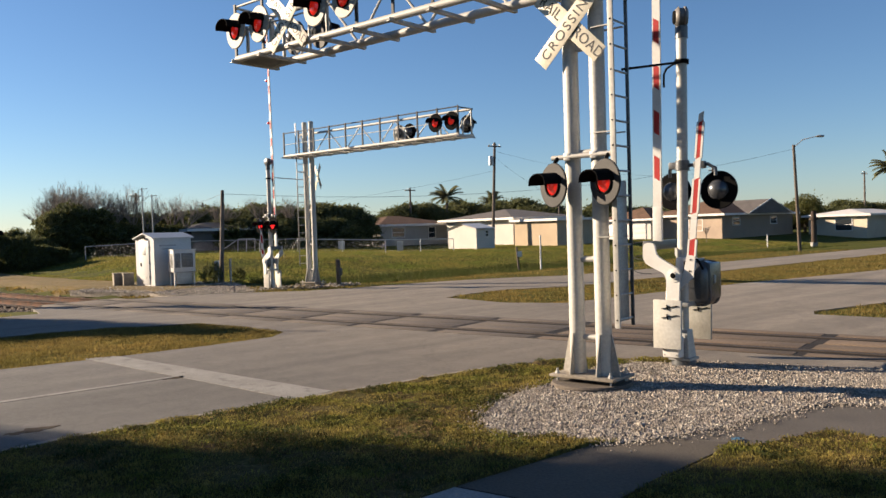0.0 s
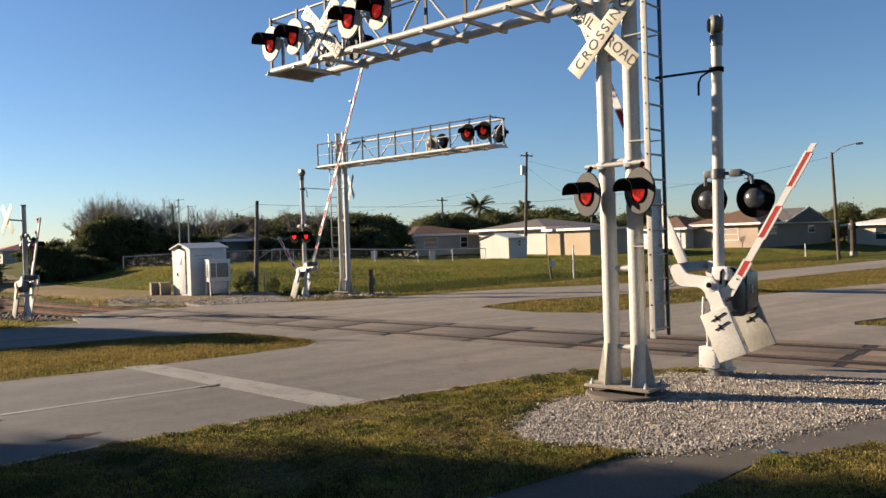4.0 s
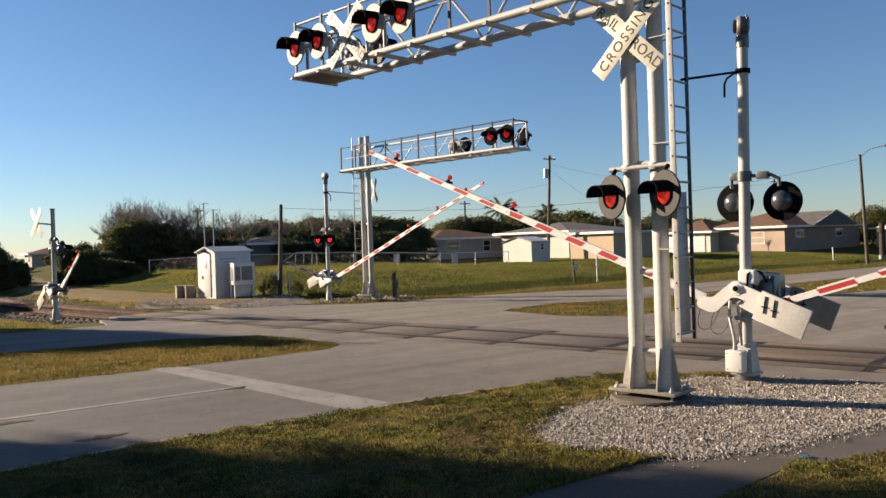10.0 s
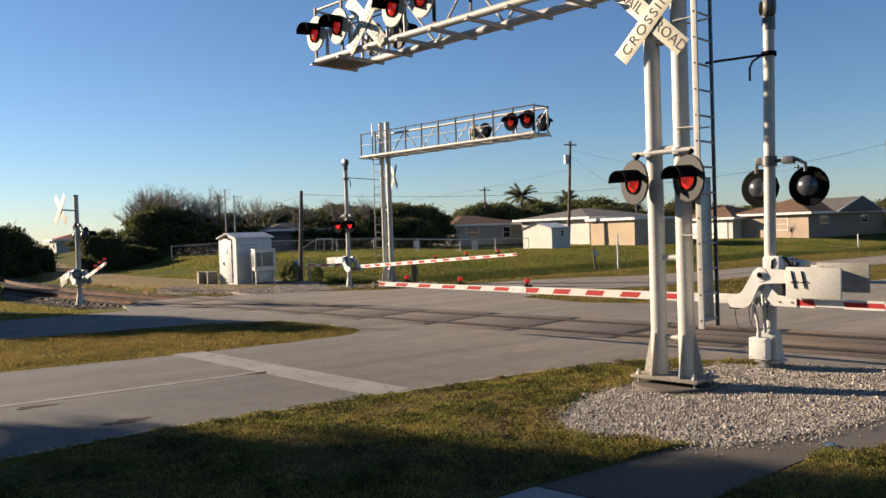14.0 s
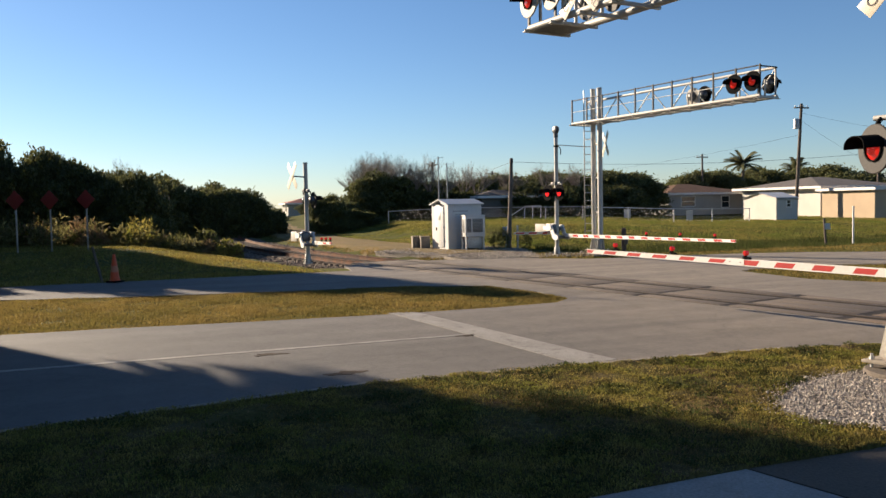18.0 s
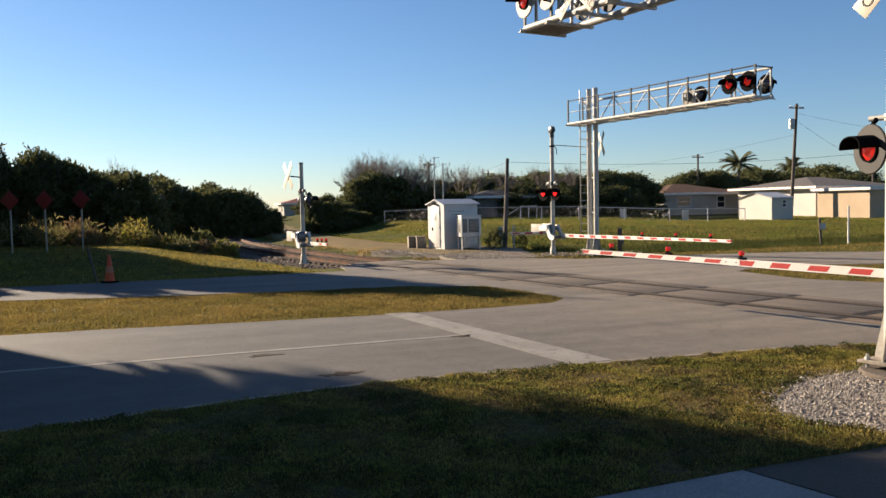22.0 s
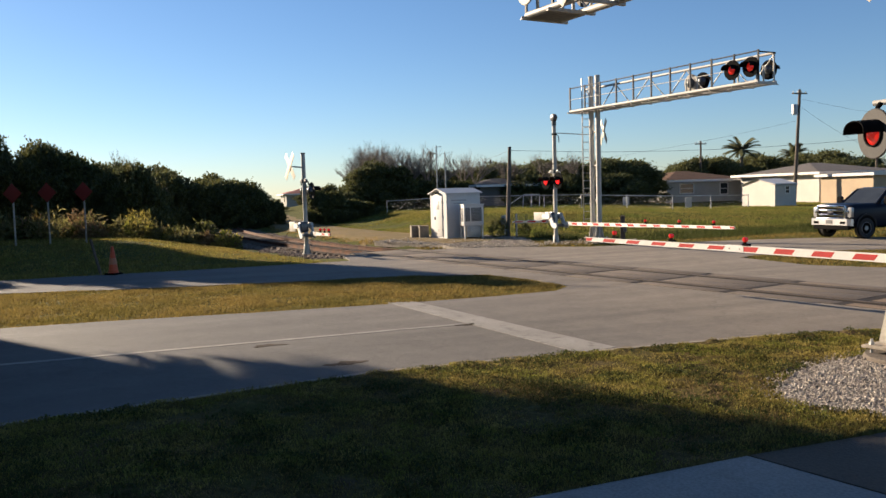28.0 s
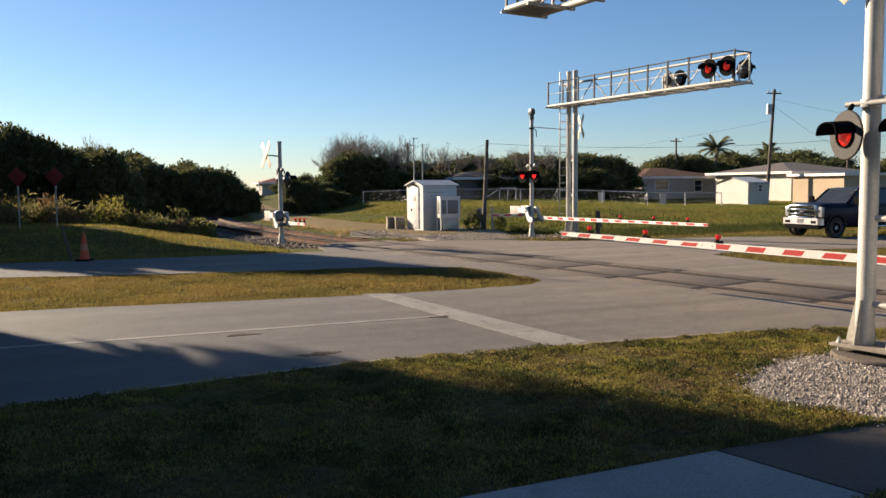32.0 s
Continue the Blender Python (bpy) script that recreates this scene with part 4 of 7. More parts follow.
def gate(m, arm_len, label, near_leg=0.30, far_leg=-0.85, z=-0.30, reach=1.0, weight=(-0.77, -0.04, 0.74, 0.36)):
    """The turning part of a gate. Origin on the shaft; x runs along the lowered arm, y along the shaft."""
    g = thing("crossing_gate", m, label, "crossing gate", "crossing gates")
    for y in (near_leg, far_leg):
        leg = part("support_arm", Mesh().prism(softened([(x_ * reach, z_) for x_, z_ in LEG], 0.09), y - 0.022, y + 0.022, FLAT), M_WHITE, g, "white dog-leg casting")
        part("boss", Mesh().lathe([(0.0, 0.055), (0.05, 0.055), (0.055, 0.035), (0.095, 0.03), (0.095, -0.05), (0.0, -0.05)], 20, Matrix.Translation((0, y, 0)) @ Y_AXIS), M_WHITE, leg)
        part("hub_cap", Mesh().lathe([(0.0, 0.068), (0.035, 0.064), (0.042, 0.05)], 14, Matrix.Translation((0, y, 0)) @ Y_AXIS), M_BLACK, leg)
        plate = part("counterweight", Mesh().box((weight[0], y + 0.035, weight[1]), (weight[2], 0.05, weight[3]), bevel=0.012), M_PLATE if y > 0 else M_PLATE2, g, "dirty pale counterweight plate" if y > 0 else "counterweight plate greyed for the shade on it")
        for k in (0, 1):
            bolt = Matrix.Translation((weight[0] + weight[2] / 2 - 0.10 - 0.13 * k, y + 0.066, weight[1] + 0.04)) @ Matrix.Rotation(radians(12), 4, "Y")
            part("clamp_bolt", Mesh().box((0, 0, 0), (0.011, 0.02, 0.23), bolt).box((0, 0, -0.03), (0.075, 0.022, 0.014), bolt), M_BLACK, plate)
    part("shaft", Mesh().rod((0, far_leg, 0), (0, near_leg, 0), 0.045, seg=14), M_GALV, g)
    part("cross_beam", Mesh().box((0.47 * reach, (near_leg + far_leg) / 2, z - 0.06), (0.13, near_leg - far_leg - 0.05, 0.11), bevel=0.012), M_GREY, g, "dark grey cross beam")
    part("arm_socket", Mesh().box((0.72, 0, z), (0.5, 0.055, 0.14), bevel=0.01), M_WHITE, g, "white arm socket")
    # the arm: two telescoped white boards with red slanted sheets on both faces
    joint = arm_len * 0.568
    part("arm_board", Mesh().prism([(0.55, z - 0.064), (joint, z - 0.058), (joint, z + 0.058), (0.55, z + 0.064)], -0.016, 0.016, FLAT), M_WHITE, g, "white inner board", smooth=False)
    part("arm_board", Mesh().prism([(joint - 0.35, z - 0.049), (arm_len, z - 0.042), (arm_len, z + 0.042), (joint - 0.35, z + 0.049)], -0.021, 0.021, FLAT), M_WHITE, g, "thinner white outer board", smooth=False)
    for e in (-0.28, -0.07):
        part("joint_bolt", Mesh().rod((joint + e, -0.026, z), (joint + e, 0.026, z), 0.011, seg=6), M_GREY, g)
    x1, first = arm_len, True
    while x1 > 1.25:
        x0 = x1 - (0.17 if first else 0.33)
        outer = x0 > joint - 0.3
        k = (0.030 if outer else 0.042) * (1 if not outer else 1.05)
        deep = 0.0225 if outer else 0.0175
        lean = 0.03
        part("red_sheet", Mesh().prism([(x0 + lean, z - k), (x1 if first else x1 + lean, z - k), (x1 if first else x1 - lean, z + k), (x0 - lean, z + k)], -deep, deep, FLAT), M_REDSHEET, g, "red reflective sheet", smooth=False)
        x1, first = x1 - (0.51 if first else 0.657), False
    for x in ((arm_len - 0.83, arm_len - 2.30, arm_len - 3.90) if arm_len > 5 else (arm_len - 0.15, arm_len - 0.6, arm_len - 1.05)):
        l = part("arm_light", Mesh().box((x, 0, z + 0.075), (0.14, 0.06, 0.035), bevel=0.008).box((x + 0.03, 0, z + 0.105), (0.04, 0.05, 0.07), bevel=0.008), M_BLACK, g)
        part("light_lens", Mesh().lathe([(0.0, 0.045), (0.027, 0.042), (0.042, 0.027), (0.042, -0.027), (0.027, -0.042), (0.0, -0.045)], 14, Matrix.Translation((x + 0.02, 0, z + 0.158)) @ Y_AXIS), M_LENS, l, "small red lamp")
    for x_, drop in ((0.36, 0.36), (0.16, 0.34)):
        loop = [(x_ - 0.16 * math.cos(math.pi * i / 12) - 0.05 * i / 12, 0.10 + 0.02 * math.sin(i), z - 0.06 - drop * math.sin(math.pi * i / 12) ** 0.8) for i in range(13)]
        part("arm_cable", Mesh().path(loop, 0.006, 6), M_WIRE, g, "loose black cable loop")
    return g


def rounded(centre, size, power, around=28, rows=16):
    """A box with softly rounded faces and edges, one closed skin."""
    def soft(c_):
        return math.copysign(abs(c_) ** power, c_)
    profile = [(-math.pi / 2 + math.pi * i / rows) for i in range(rows + 1)]
    verts, faces = [], []
    for a_ in profile:
        for j in range(around):
            b_ = math.tau * j / around
            verts.append((centre[0] + size[0] / 2 * soft(math.cos(a_)) * soft(math.cos(b_)), centre[1] + size[1] / 2 * soft(math.cos(a_)) * soft(math.sin(b_)), centre[2] + size[2] / 2 * soft(math.sin(a_))))
    for i in range(rows):
        faces += [(i * around + j, i * around + (j + 1) % around, (i + 1) * around + (j + 1) % around, (i + 1) * around + j) for j in range(around)]
    return Mesh().add(verts, faces)


def mechanism(m, label, y=-0.42, k=1.0):
    c = thing("gate_mechanism", m, label, "gate mechanism", "gate mechanisms")
    part("case", rounded((-0.08, y, -0.06), (0.50 * k, 0.56 * k, 0.64 * k), 0.45), M_CASE, c, "glossy dark grey motor case")
    for e in (-0.17, 0.17):
        part("case_rib", rounded((-0.08, y + e * k, -0.06), (0.525 * k, 0.035 * k, 0.665 * k), 0.45), M_CASE, c)
    part("case_hinge", Mesh().rod((-0.08, y - 0.2 * k, 0.275 * k), (-0.08, y + 0.2 * k, 0.275 * k), 0.022 * k, seg=8), M_GALV, c)
    part("case_lid", Mesh().box((-0.08 - 0.22 * k, y, -0.02), (0.08, 0.44 * k, 0.52 * k), bevel=0.03), M_CASE, c)
    part("case_latch", Mesh().box((-0.08 - 0.265 * k, y + 0.06, 0.0), (0.02, 0.05, 0.12), bevel=0.005), M_GALV, c)
    part("mounting_clamp", Mesh().box((0.0, y / 2, -0.34), (0.24, 0.62 * k, 0.06), bevel=0.01), M_GALV, c)
    part("bearing_block", Mesh().box((0.0, 0.16, 0.0), (0.2, 0.14, 0.22), bevel=0.03), M_GALV, c)
    return c


NEAR_GATE, NEAR_MOTOR = (3.71, 11.38, 1.31), (3.70, 11.39, 1.22)
FAR_GATE = (-5.80, 30.75, 1.08)
LEFT_GATE = (-14.10, 26.05, 1.05)
LEAN = Matrix.Rotation(radians(0.9), 4, Vector((0.31, 0.95, 0)))
near_mast = signal_mast(Matrix.Translation((3.70, 11.40, 0)) @ LEAN @ Matrix.Rotation(radians(ARM_ANGLE), 4, "Z"), 4.78, 2.50, -1, "aluminium crossing mast with bell and flashers, in gravel", False, shift=-0.135, gap=0.335, size=0.88, disc=M_BLACK, bell_paint=M_BELL, bell_turn=-58, pedestal=True)
far_mast = signal_mast(pose(-5.83, 30.7, 0, 0, 0, ARM_ANGLE + 180), 4.65, 2.42, -1, "aluminium crossing mast with lit red flashers beside the far road", True, disc=M_BLACK)
left_mast = signal_mast(pose(-14.14, 26.06, 0, 0, 0, ARM_ANGLE + 180), 3.66, 2.30, 1, "grey crossing mast with crossbuck beside the track", False, bell=False, clamp=False)
crossbuck(left_mast, Matrix.Translation((-0.17, -0.46, 3.2)) @ Matrix.Rotation(radians(1), 4, "Z"))
part("sign_arm", Mesh().rod((0, 0, 3.15), (-0.17, -0.46, 3.2), 0.025, seg=8), M_GALV, left_mast)
part("cap", Mesh().rod((0, 0, 3.64), (0, 0, 3.68), 0.085, seg=14), M_GREY, left_mast)
brace = thing("mast_brace", Matrix.Identity(4), "thin dark rod between the cantilever ladder and the bell mast", "brace")
part("brace_rod", Mesh().rod((3.76, 11.38, 4.33), (2.55, 9.95, 3.97), 0.016, seg=8), M_BLACK, brace)
brace = thing("mast_brace", Matrix.Identity(4), "thin dark rod between the far mast and cantilever", "brace")
part("brace_rod", Mesh().rod((-5.8, 30.7, 4.25), (-4.85, 32.0, 4.22), 0.016, seg=8), M_GALV, brace)
near_motor = mechanism(pose(*NEAR_MOTOR, 0, 0, 140), "grey gate motor clamped to the near mast")
part("mast_clamp", rounded((-0.10, 0.09, 0.24), (0.25, 0.16, 0.20), 0.3), M_WHITE, near_motor, "white cast mast clamp")
part("motor_conduit", Mesh().path([(-0.10, 0.16, 0.10), (-0.12, 0.18, 0.27), (-0.17, 0.14, 0.33), (-0.26, 0.06, 0.30), (-0.32, 0.02, 0.16)], 0.016, 8), M_BLACK, near_motor)
mechanism(pose(*FAR_GATE, 0, 0, -46), "grey gate motor clamped to the far mast", -0.10, 0.6)
mechanism(pose(*LEFT_GATE, 0, 0, -44), "grey gate motor clamped to the trackside mast", -0.10, 0.6)
near_gate = gate(pose(*NEAR_GATE, 0, 0, 140), 8.12, "white gate with red-striped arm and counterweights", z=-0.37, reach=0.88, weight=(-0.69, -0.09, 0.69, 0.41))
far_gate = gate(pose(*FAR_GATE, 0, 0, -46), 9.1, "white gate with red-striped arm on the far mast", 0.17, -0.34)
left_gate = gate(pose(*LEFT_GATE, 0, 0, -44), 2.55, "small striped gate on the trackside mast", 0.16, -0.32)


def footway_gate(m, k, label):
    """A short arm on a crank: origin on the pivot, the arm runs along x below it."""
    c = thing("footway_gate", m, label, "crossing gate", "crossing gates")
    z = -0.20
    for i, (x0, x1) in enumerate(((0.19, 0.45), (0.45, 0.72), (0.72, 1.10), (1.10, 1.60), (1.60, 1.90), (1.90, 2.42), (2.42, 2.55))):
        x0, x1, w = x0 * k, x1 * k, (0.10 - 0.006 * i)
        part("arm_board", Mesh().prism([(x0 + 0.02, z - w / 2), (x1 + 0.02, z - w / 2), (x1 - 0.02, z + w / 2), (x0 - 0.02, z + w / 2)], -0.014, 0.014, FLAT), M_REDSHEET if i % 2 else M_WHITE, c, "red reflective length" if i % 2 else "white length", smooth=False)
        if i % 2:
            for e in (w / 2 + 0.004, -w / 2 - 0.004):
                part("edge_strip", Mesh().box(((x0 + x1) / 2, 0, z + e), (x1 - x0, 0.032, 0.026)), M_WHITE, c, smooth=False)
    part("crank", Mesh().prism([(-0.06, 0.05), (0.05, 0.06), (0.22, z + 0.09), (0.46, z + 0.06), (0.46, z - 0.06), (0.16, z - 0.06), (-0.05, -0.05)], -0.03, -0.016, FLAT), M_WHITE, c, "white crank bracket", smooth=False)
    part("pivot_boss", Mesh().lathe([(0.0, 0.05), (0.045, 0.05), (0.05, -0.05), (0.0, -0.05)], 16, Y_AXIS), M_GALV, c)
    for x in (0.24, 0.40):
        part("bolt", Mesh().rod((x, -0.04, z), (x, 0.025, z), 0.012, seg=6), M_BLACK, c)
    return c


NEAR_FOOT, FAR_FOOT = (3.55, 11.21, 1.15), (-5.95, 30.8, 1.07)
foot_gate = footway_gate(pose(*NEAR_FOOT, 0, 0, -40), 0.95, "short red and white footway gate arm on the near mast")
far_foot_gate = footway_gate(pose(*FAR_FOOT, 0, 0, 186), 0.62, "short red and white footway gate arm on the far mast")


# ---- signal hut and trackside things ----
def hut():
    # local +x looks along the gable ridge away from the door; the door is in the -x gable
    c = thing("signal_hut", pose(-11.42, 35.45, 0.02, 0, 0, 49), "white metal signal hut with shallow gable roof on gravel", "signal hut")
    w, d, h = 1.8, 1.42, 2.05
    part("side_wall", Mesh().box((0, -d / 2, h / 2), (w, 0.05, h), bevel=0.006), M_HUT, c)
    part("side_wall", Mesh().box((0, d / 2, h / 2), (w, 0.05, h), bevel=0.006), M_HUT, c)
    gable = [(-d / 2 - 0.026, 0), (d / 2 + 0.026, 0), (d / 2 + 0.026, h), (0, h + 0.2), (-d / 2 - 0.026, h)]
    stand = Matrix(((0, 0, 1, 0), (1, 0, 0, 0), (0, 1, 0, 0), (0, 0, 0, 1)))
    for x in (-w / 2, w / 2 - 0.05):
        part("gable_wall", Mesh().prism(gable, x - 0.003, x + 0.047, stand), M_HUT, c, smooth=False)
    for s in (-1, 1):
        part("roof_panel", Mesh().add([(-w / 2 - 0.1, 0, h + 0.235), (w / 2 + 0.1, 0, h + 0.235), (w / 2 + 0.1, s * (d / 2 + 0.1), h + 0.01), (-w / 2 - 0.1, s * (d / 2 + 0.1), h + 0.01),
                                       (-w / 2 - 0.1, 0, h + 0.19), (w / 2 + 0.1, 0, h + 0.19), (w / 2 + 0.1, s * (d / 2 + 0.1), h - 0.035), (-w / 2 - 0.1, s * (d / 2 + 0.1), h - 0.035)],
                                      [(0, 1, 2, 3), (7, 6, 5, 4), (0, 4, 5, 1), (1, 5, 6, 2), (2, 6, 7, 3), (3, 7, 4, 0)]), M_HUT, c, smooth=False)
    door = part("door", Mesh().box((-w / 2 - 0.018, 0.02, 1.02), (0.03, 0.78, 1.86), bevel=0.006), M_HUT, c, "white metal door")
    part("vent_grille", Mesh().box((-w / 2 - 0.036, 0.02, 1.52), (0.012, 0.22, 0.38), bevel=0.003), M_GALV, door)
    part("door_handle", Mesh().box((-w / 2 - 0.045, 0.28, 0.92), (0.03, 0.05, 0.14), bevel=0.006), M_BLACK, door)
    part("sign_plate", Mesh().box((-w / 2 - 0.037, -0.02, 0.36), (0.006, 0.16, 0.12)), M_GALV, door)
    for z in (0.4, 1.0, 1.65):
        part("hinge", Mesh().rod((-w / 2 - 0.035, -0.37, z - 0.05), (-w / 2 - 0.035, -0.37, z + 0.05), 0.012, seg=8), M_GALV, door)
    part("gable_lamp", Mesh().box((-w / 2 - 0.08, 0.0, h + 0.02), (0.12, 0.2, 0.08), bevel=0.02), M_BLACK, c)
    for k in range(2):
        part("wall_lettering", Mesh().box((-0.25, -d / 2 - 0.027, 1.72 - 0.14 * k), (0.8 - 0.25 * k, 0.003, 0.06)), M_GALV, c, "grey unreadable stencil bar", smooth=False)
    part("skid", Mesh().box((0, -0.4, -0.04), (w, 0.12, 0.14), bevel=0.01), M_GALV, c)
    part("skid", Mesh().box((0, 0.4, -0.04), (w, 0.12, 0.14), bevel=0.01), M_GALV, c)
    return c


def cabinet(m):
    c = thing("battery_cabinet", m, "white louvred equipment cabinet on a steel stand", "cabinet")
    part("body", Mesh().box((0, 0, 1.05), (0.95, 0.55, 0.92), bevel=0.015), M_HUT, c)
    part("lid", Mesh().box((0, 0, 1.525), (1.0, 0.6, 0.04), bevel=0.01), M_HUT, c)
    for y, x, w in ((-0.28, 0.12, 0.5), (-0.28, -0.3, 0.22)):
        v = part("louvre_panel", Mesh().box((x, y, 1.08), (w, 0.012, 0.6), bevel=0.003), M_GREY, c, "dark louvred vent")
        for i in range(9):
            part("slat", Mesh().box((x, y - 0.012, 0.82 + i * 0.065), (w * 0.92, 0.022, 0.012), Matrix.Identity(4)), M_GALV, v, smooth=False)
    g = part("louvre_panel", Mesh().box((-0.478, 0, 1.08), (0.012, 0.32, 0.6), bevel=0.003), M_GREY, c, "dark louvred vent")
    for i in range(9):
        part("slat", Mesh().box((-0.49, 0, 0.82 + i * 0.065), (0.02, 0.3, 0.012)), M_GALV, g, smooth=False)
    for x in (-0.42, 0.42):
        for y in (-0.22, 0.22):
            part("leg", Mesh().box((x, y, 0.29), (0.05, 0.05, 0.6)), M_HUT, c, smooth=False)
    part("lower_panel", Mesh().box((0.05, 0.05, 0.33), (0.7, 0.4, 0.5), bevel=0.01), M_GALV, c)
    return c


hut()
cabinet(pose(-10.3, 34.3, 0.02, 0, 0, 40))
for x, y in ((-13.55, 35.75), (-13.02, 35.45)):
    tub = thing("concrete_vault", pose(x, y, 0.0, 0, 0, 30), "low pale concrete trackside vault", "concrete box", "trackside vaults")
    part("vault_body", Mesh().box((0, 0, 0.26), (0.44, 0.42, 0.56), bevel=0.02), M_EDGE, tub)
    part("vault_lid", Mesh().box((0, 0, 0.56), (0.47, 0.45, 0.05), bevel=0.015), M_EDGE, tub)


def wood_pole(name, base, top, r, label, category="utility pole", bars=0):
    c = thing(name, Matrix.Identity(4), label, category, "wooden poles")
    a, b = Vector(base), Vector(top)
    part("pole_shaft", Mesh().rod(a - Vector((0, 0, 0.4)), b, r, r * 0.7, seg=14), M_WOOD, c)
    for k in range(bars):
        z = b - (b - a).normalized() * (0.35 + 0.7 * k)
        bar = part("crossarm", Mesh().box((0, 0, 0), (1.5 - 0.5 * k, 0.09, 0.11), Matrix.Translation(z) @ Matrix.Rotation(radians(35), 4, "Z"), bevel=0.01), M_WOOD, c)
        for x in (-0.6, -0.2, 0.2, 0.6):
            part("insulator", Mesh().lathe([(0.0, 0.16), (0.03, 0.15), (0.045, 0.08), (0.02, 0.05), (0.02, 0.0)], 10, Matrix.Translation(z) @ Matrix.Rotation(radians(35), 4, "Z") @ Matrix.Translation((x * (1 - 0.3 * k), 0, 0.05))), M_GALV, bar)
    return c


track_pole = wood_pole("wooden_pole", (-9.0, 35.6, 0), (-9.15, 37.0, 4.15), 0.11, "dark weathered wooden pole beside the track")
part("meter_box", Mesh().box((-9.12, 35.42, 0.78), (0.2, 0.14, 0.42), bevel=0.02), M_GALV, track_pole, "grey meter box")
part("conduit", Mesh().rod((-9.1, 35.5, 0.0), (-9.1, 35.7, 1.0), 0.03, seg=8), M_GALV, track_pole)
post = thing("marker_post", pose(-8.55, 35.5, 0), "thin grey marker post", "post")
part("post_shaft", Mesh().rod((0, 0, -0.1), (0, 0, 1.05), 0.045, seg=10), M_GALV, post)
tall_pole = wood_pole("utility_pole", (6.4, 74.7, 0.2), (6.85, 74.7, 10.0), 0.16, "tall wooden utility pole with transformer", bars=1)
part("transformer", Mesh().lathe([(0.0, 0.45), (0.22, 0.42), (0.24, 0.35), (0.24, -0.4), (0.0, -0.45)], 16, Matrix.Translation((6.45, 74.5, 8.3))), M_GALV, tall_pole, "grey transformer can")
street = wood_pole("street_lamp", (23.9, 50.4, 0), (22.95, 49.0, 6.6), 0.115, "wooden pole with bracket street lamp", "street lamp")
part("lamp_bracket", Mesh().path([(22.98, 49.1, 6.45), (23.5, 48.9, 6.9), (24.2, 48.6, 7.05)], 0.03, 8), M_GALV, street)
part("luminaire", Mesh().lathe([(0.0, 0.09), (0.1, 0.07), (0.15, 0.0), (0.1, -0.09), (0.0, -0.11)], 16, Matrix.Translation((24.4, 48.55, 7.05)) @ Matrix.Diagonal((1.9, 1.0, 0.8, 1))), M_GALV, street)
for x, y, z in ((-14.75, 42.6, 4.75), (-14.35, 42.9, 4.4)):
    p = thing("antenna_pole", pose(x, y, 0), "thin grey antenna pole behind the hut", "pole", "antenna poles")
    part("pole_shaft", Mesh().rod((0, 0, -0.2), (0, 0, z), 0.045, 0.03, seg=8), M_GALV, p)
    part("antenna", Mesh().rod((-0.12, 0, z - 0.1), (0.3, 0, z - 0.05), 0.014, seg=6), M_GALV, p)
for x, y, h in ((35, 96, 8.5), (58, 104, 8.0), (-1.5, 96, 7.2), (-24, 88, 5.8), (-34, 96, 7.5), (17, 100, 8.5)):
    wood_pole("utility_pole", (x, y, 0), (x, y, h), 0.14, "distant wooden utility pole with crossarm", bars=1)


def cable(a, b, sag, label="thin black overhead cable"):
    a, b = Vector(a), Vector(b)
    pts = [a.lerp(b, i / 14) - Vector((0, 0, sag * 4 * (i / 14) * (1 - i / 14))) for i in range(15)]
    c = thing("overhead_cable", Matrix.Identity(4), label, "cable", "overhead cables")
    part("strand", Mesh().path(pts, 0.008, 5), M_WIRE, c)


cable((22.95, 49.0, 6.35), (-9.15, 36.95, 4.0), 1.1)
cable((6.85, 74.7, 9.2), (35, 96, 8.0), 1.2)
cable((6.85, 74.7, 8.6), (14.5, 73.5, 3.4), 0.4)
cable((-9.15, 37.0, 4.0), (-34, 96, 7.2), 1.0)
cable((6.85, 74.7, 7.4), (-34, 96, 5.2), 1.2)


# ---- fences ----
def fence(points, label, height=1.15, rails=M_GALV):
    c = thing("chain_link_fence", Matrix.Identity(4), label, "fence", "chain-link fences")
    wire = Mesh()
    for (x0, y0), (x1, y1) in zip(points, points[1:]):
        a, b = Vector((x0, y0, gz(x0, y0))), Vector((x1, y1, gz(x1, y1)))
        n = max(1, round((b - a).length / 3.0))
        for i in range(n + 1):
            p = a.lerp(b, i / n)
            part("fence_post", Mesh().rod(p - Vector((0, 0, 0.2)), p + Vector((0, 0, height + 0.05)), 0.038, seg=8), rails, c)
        part("top_rail", Mesh().rod(a + Vector((0, 0, height)), b + Vector((0, 0, height)), 0.03, seg=8), rails, c)
        length = (b - a).length
        k = int(length / 0.16)
        up = Vector((0, 0, height))
        for i in range(k):
            p = a.lerp(b, i / k)
            q_ = a.lerp(b, min(1.0, i / k + height / length))
            wire.rod(p, q_ + up, 0.002, seg=3, cap=False)
            wire.rod(p + up, q_, 0.002, seg=3, cap=False)
    tagged(part("wire_mesh", wire, M_GALV, c, smooth=False), kind="stuff")


fence([(-9.5, 60.5), (-3.0, 62.3), (2.4, 65.8)], "pale galvanised chain-link fence along the grass field", 0.98, M_WHITE)
fence([(-24.2, 57.8), (-20.5, 58.2)], "dark chain-link fence panel by the trees", 0.95)
fence([(-20.5, 58.6), (-9.5, 60.5)], "low chain-link fence along the grass field", 1.0)


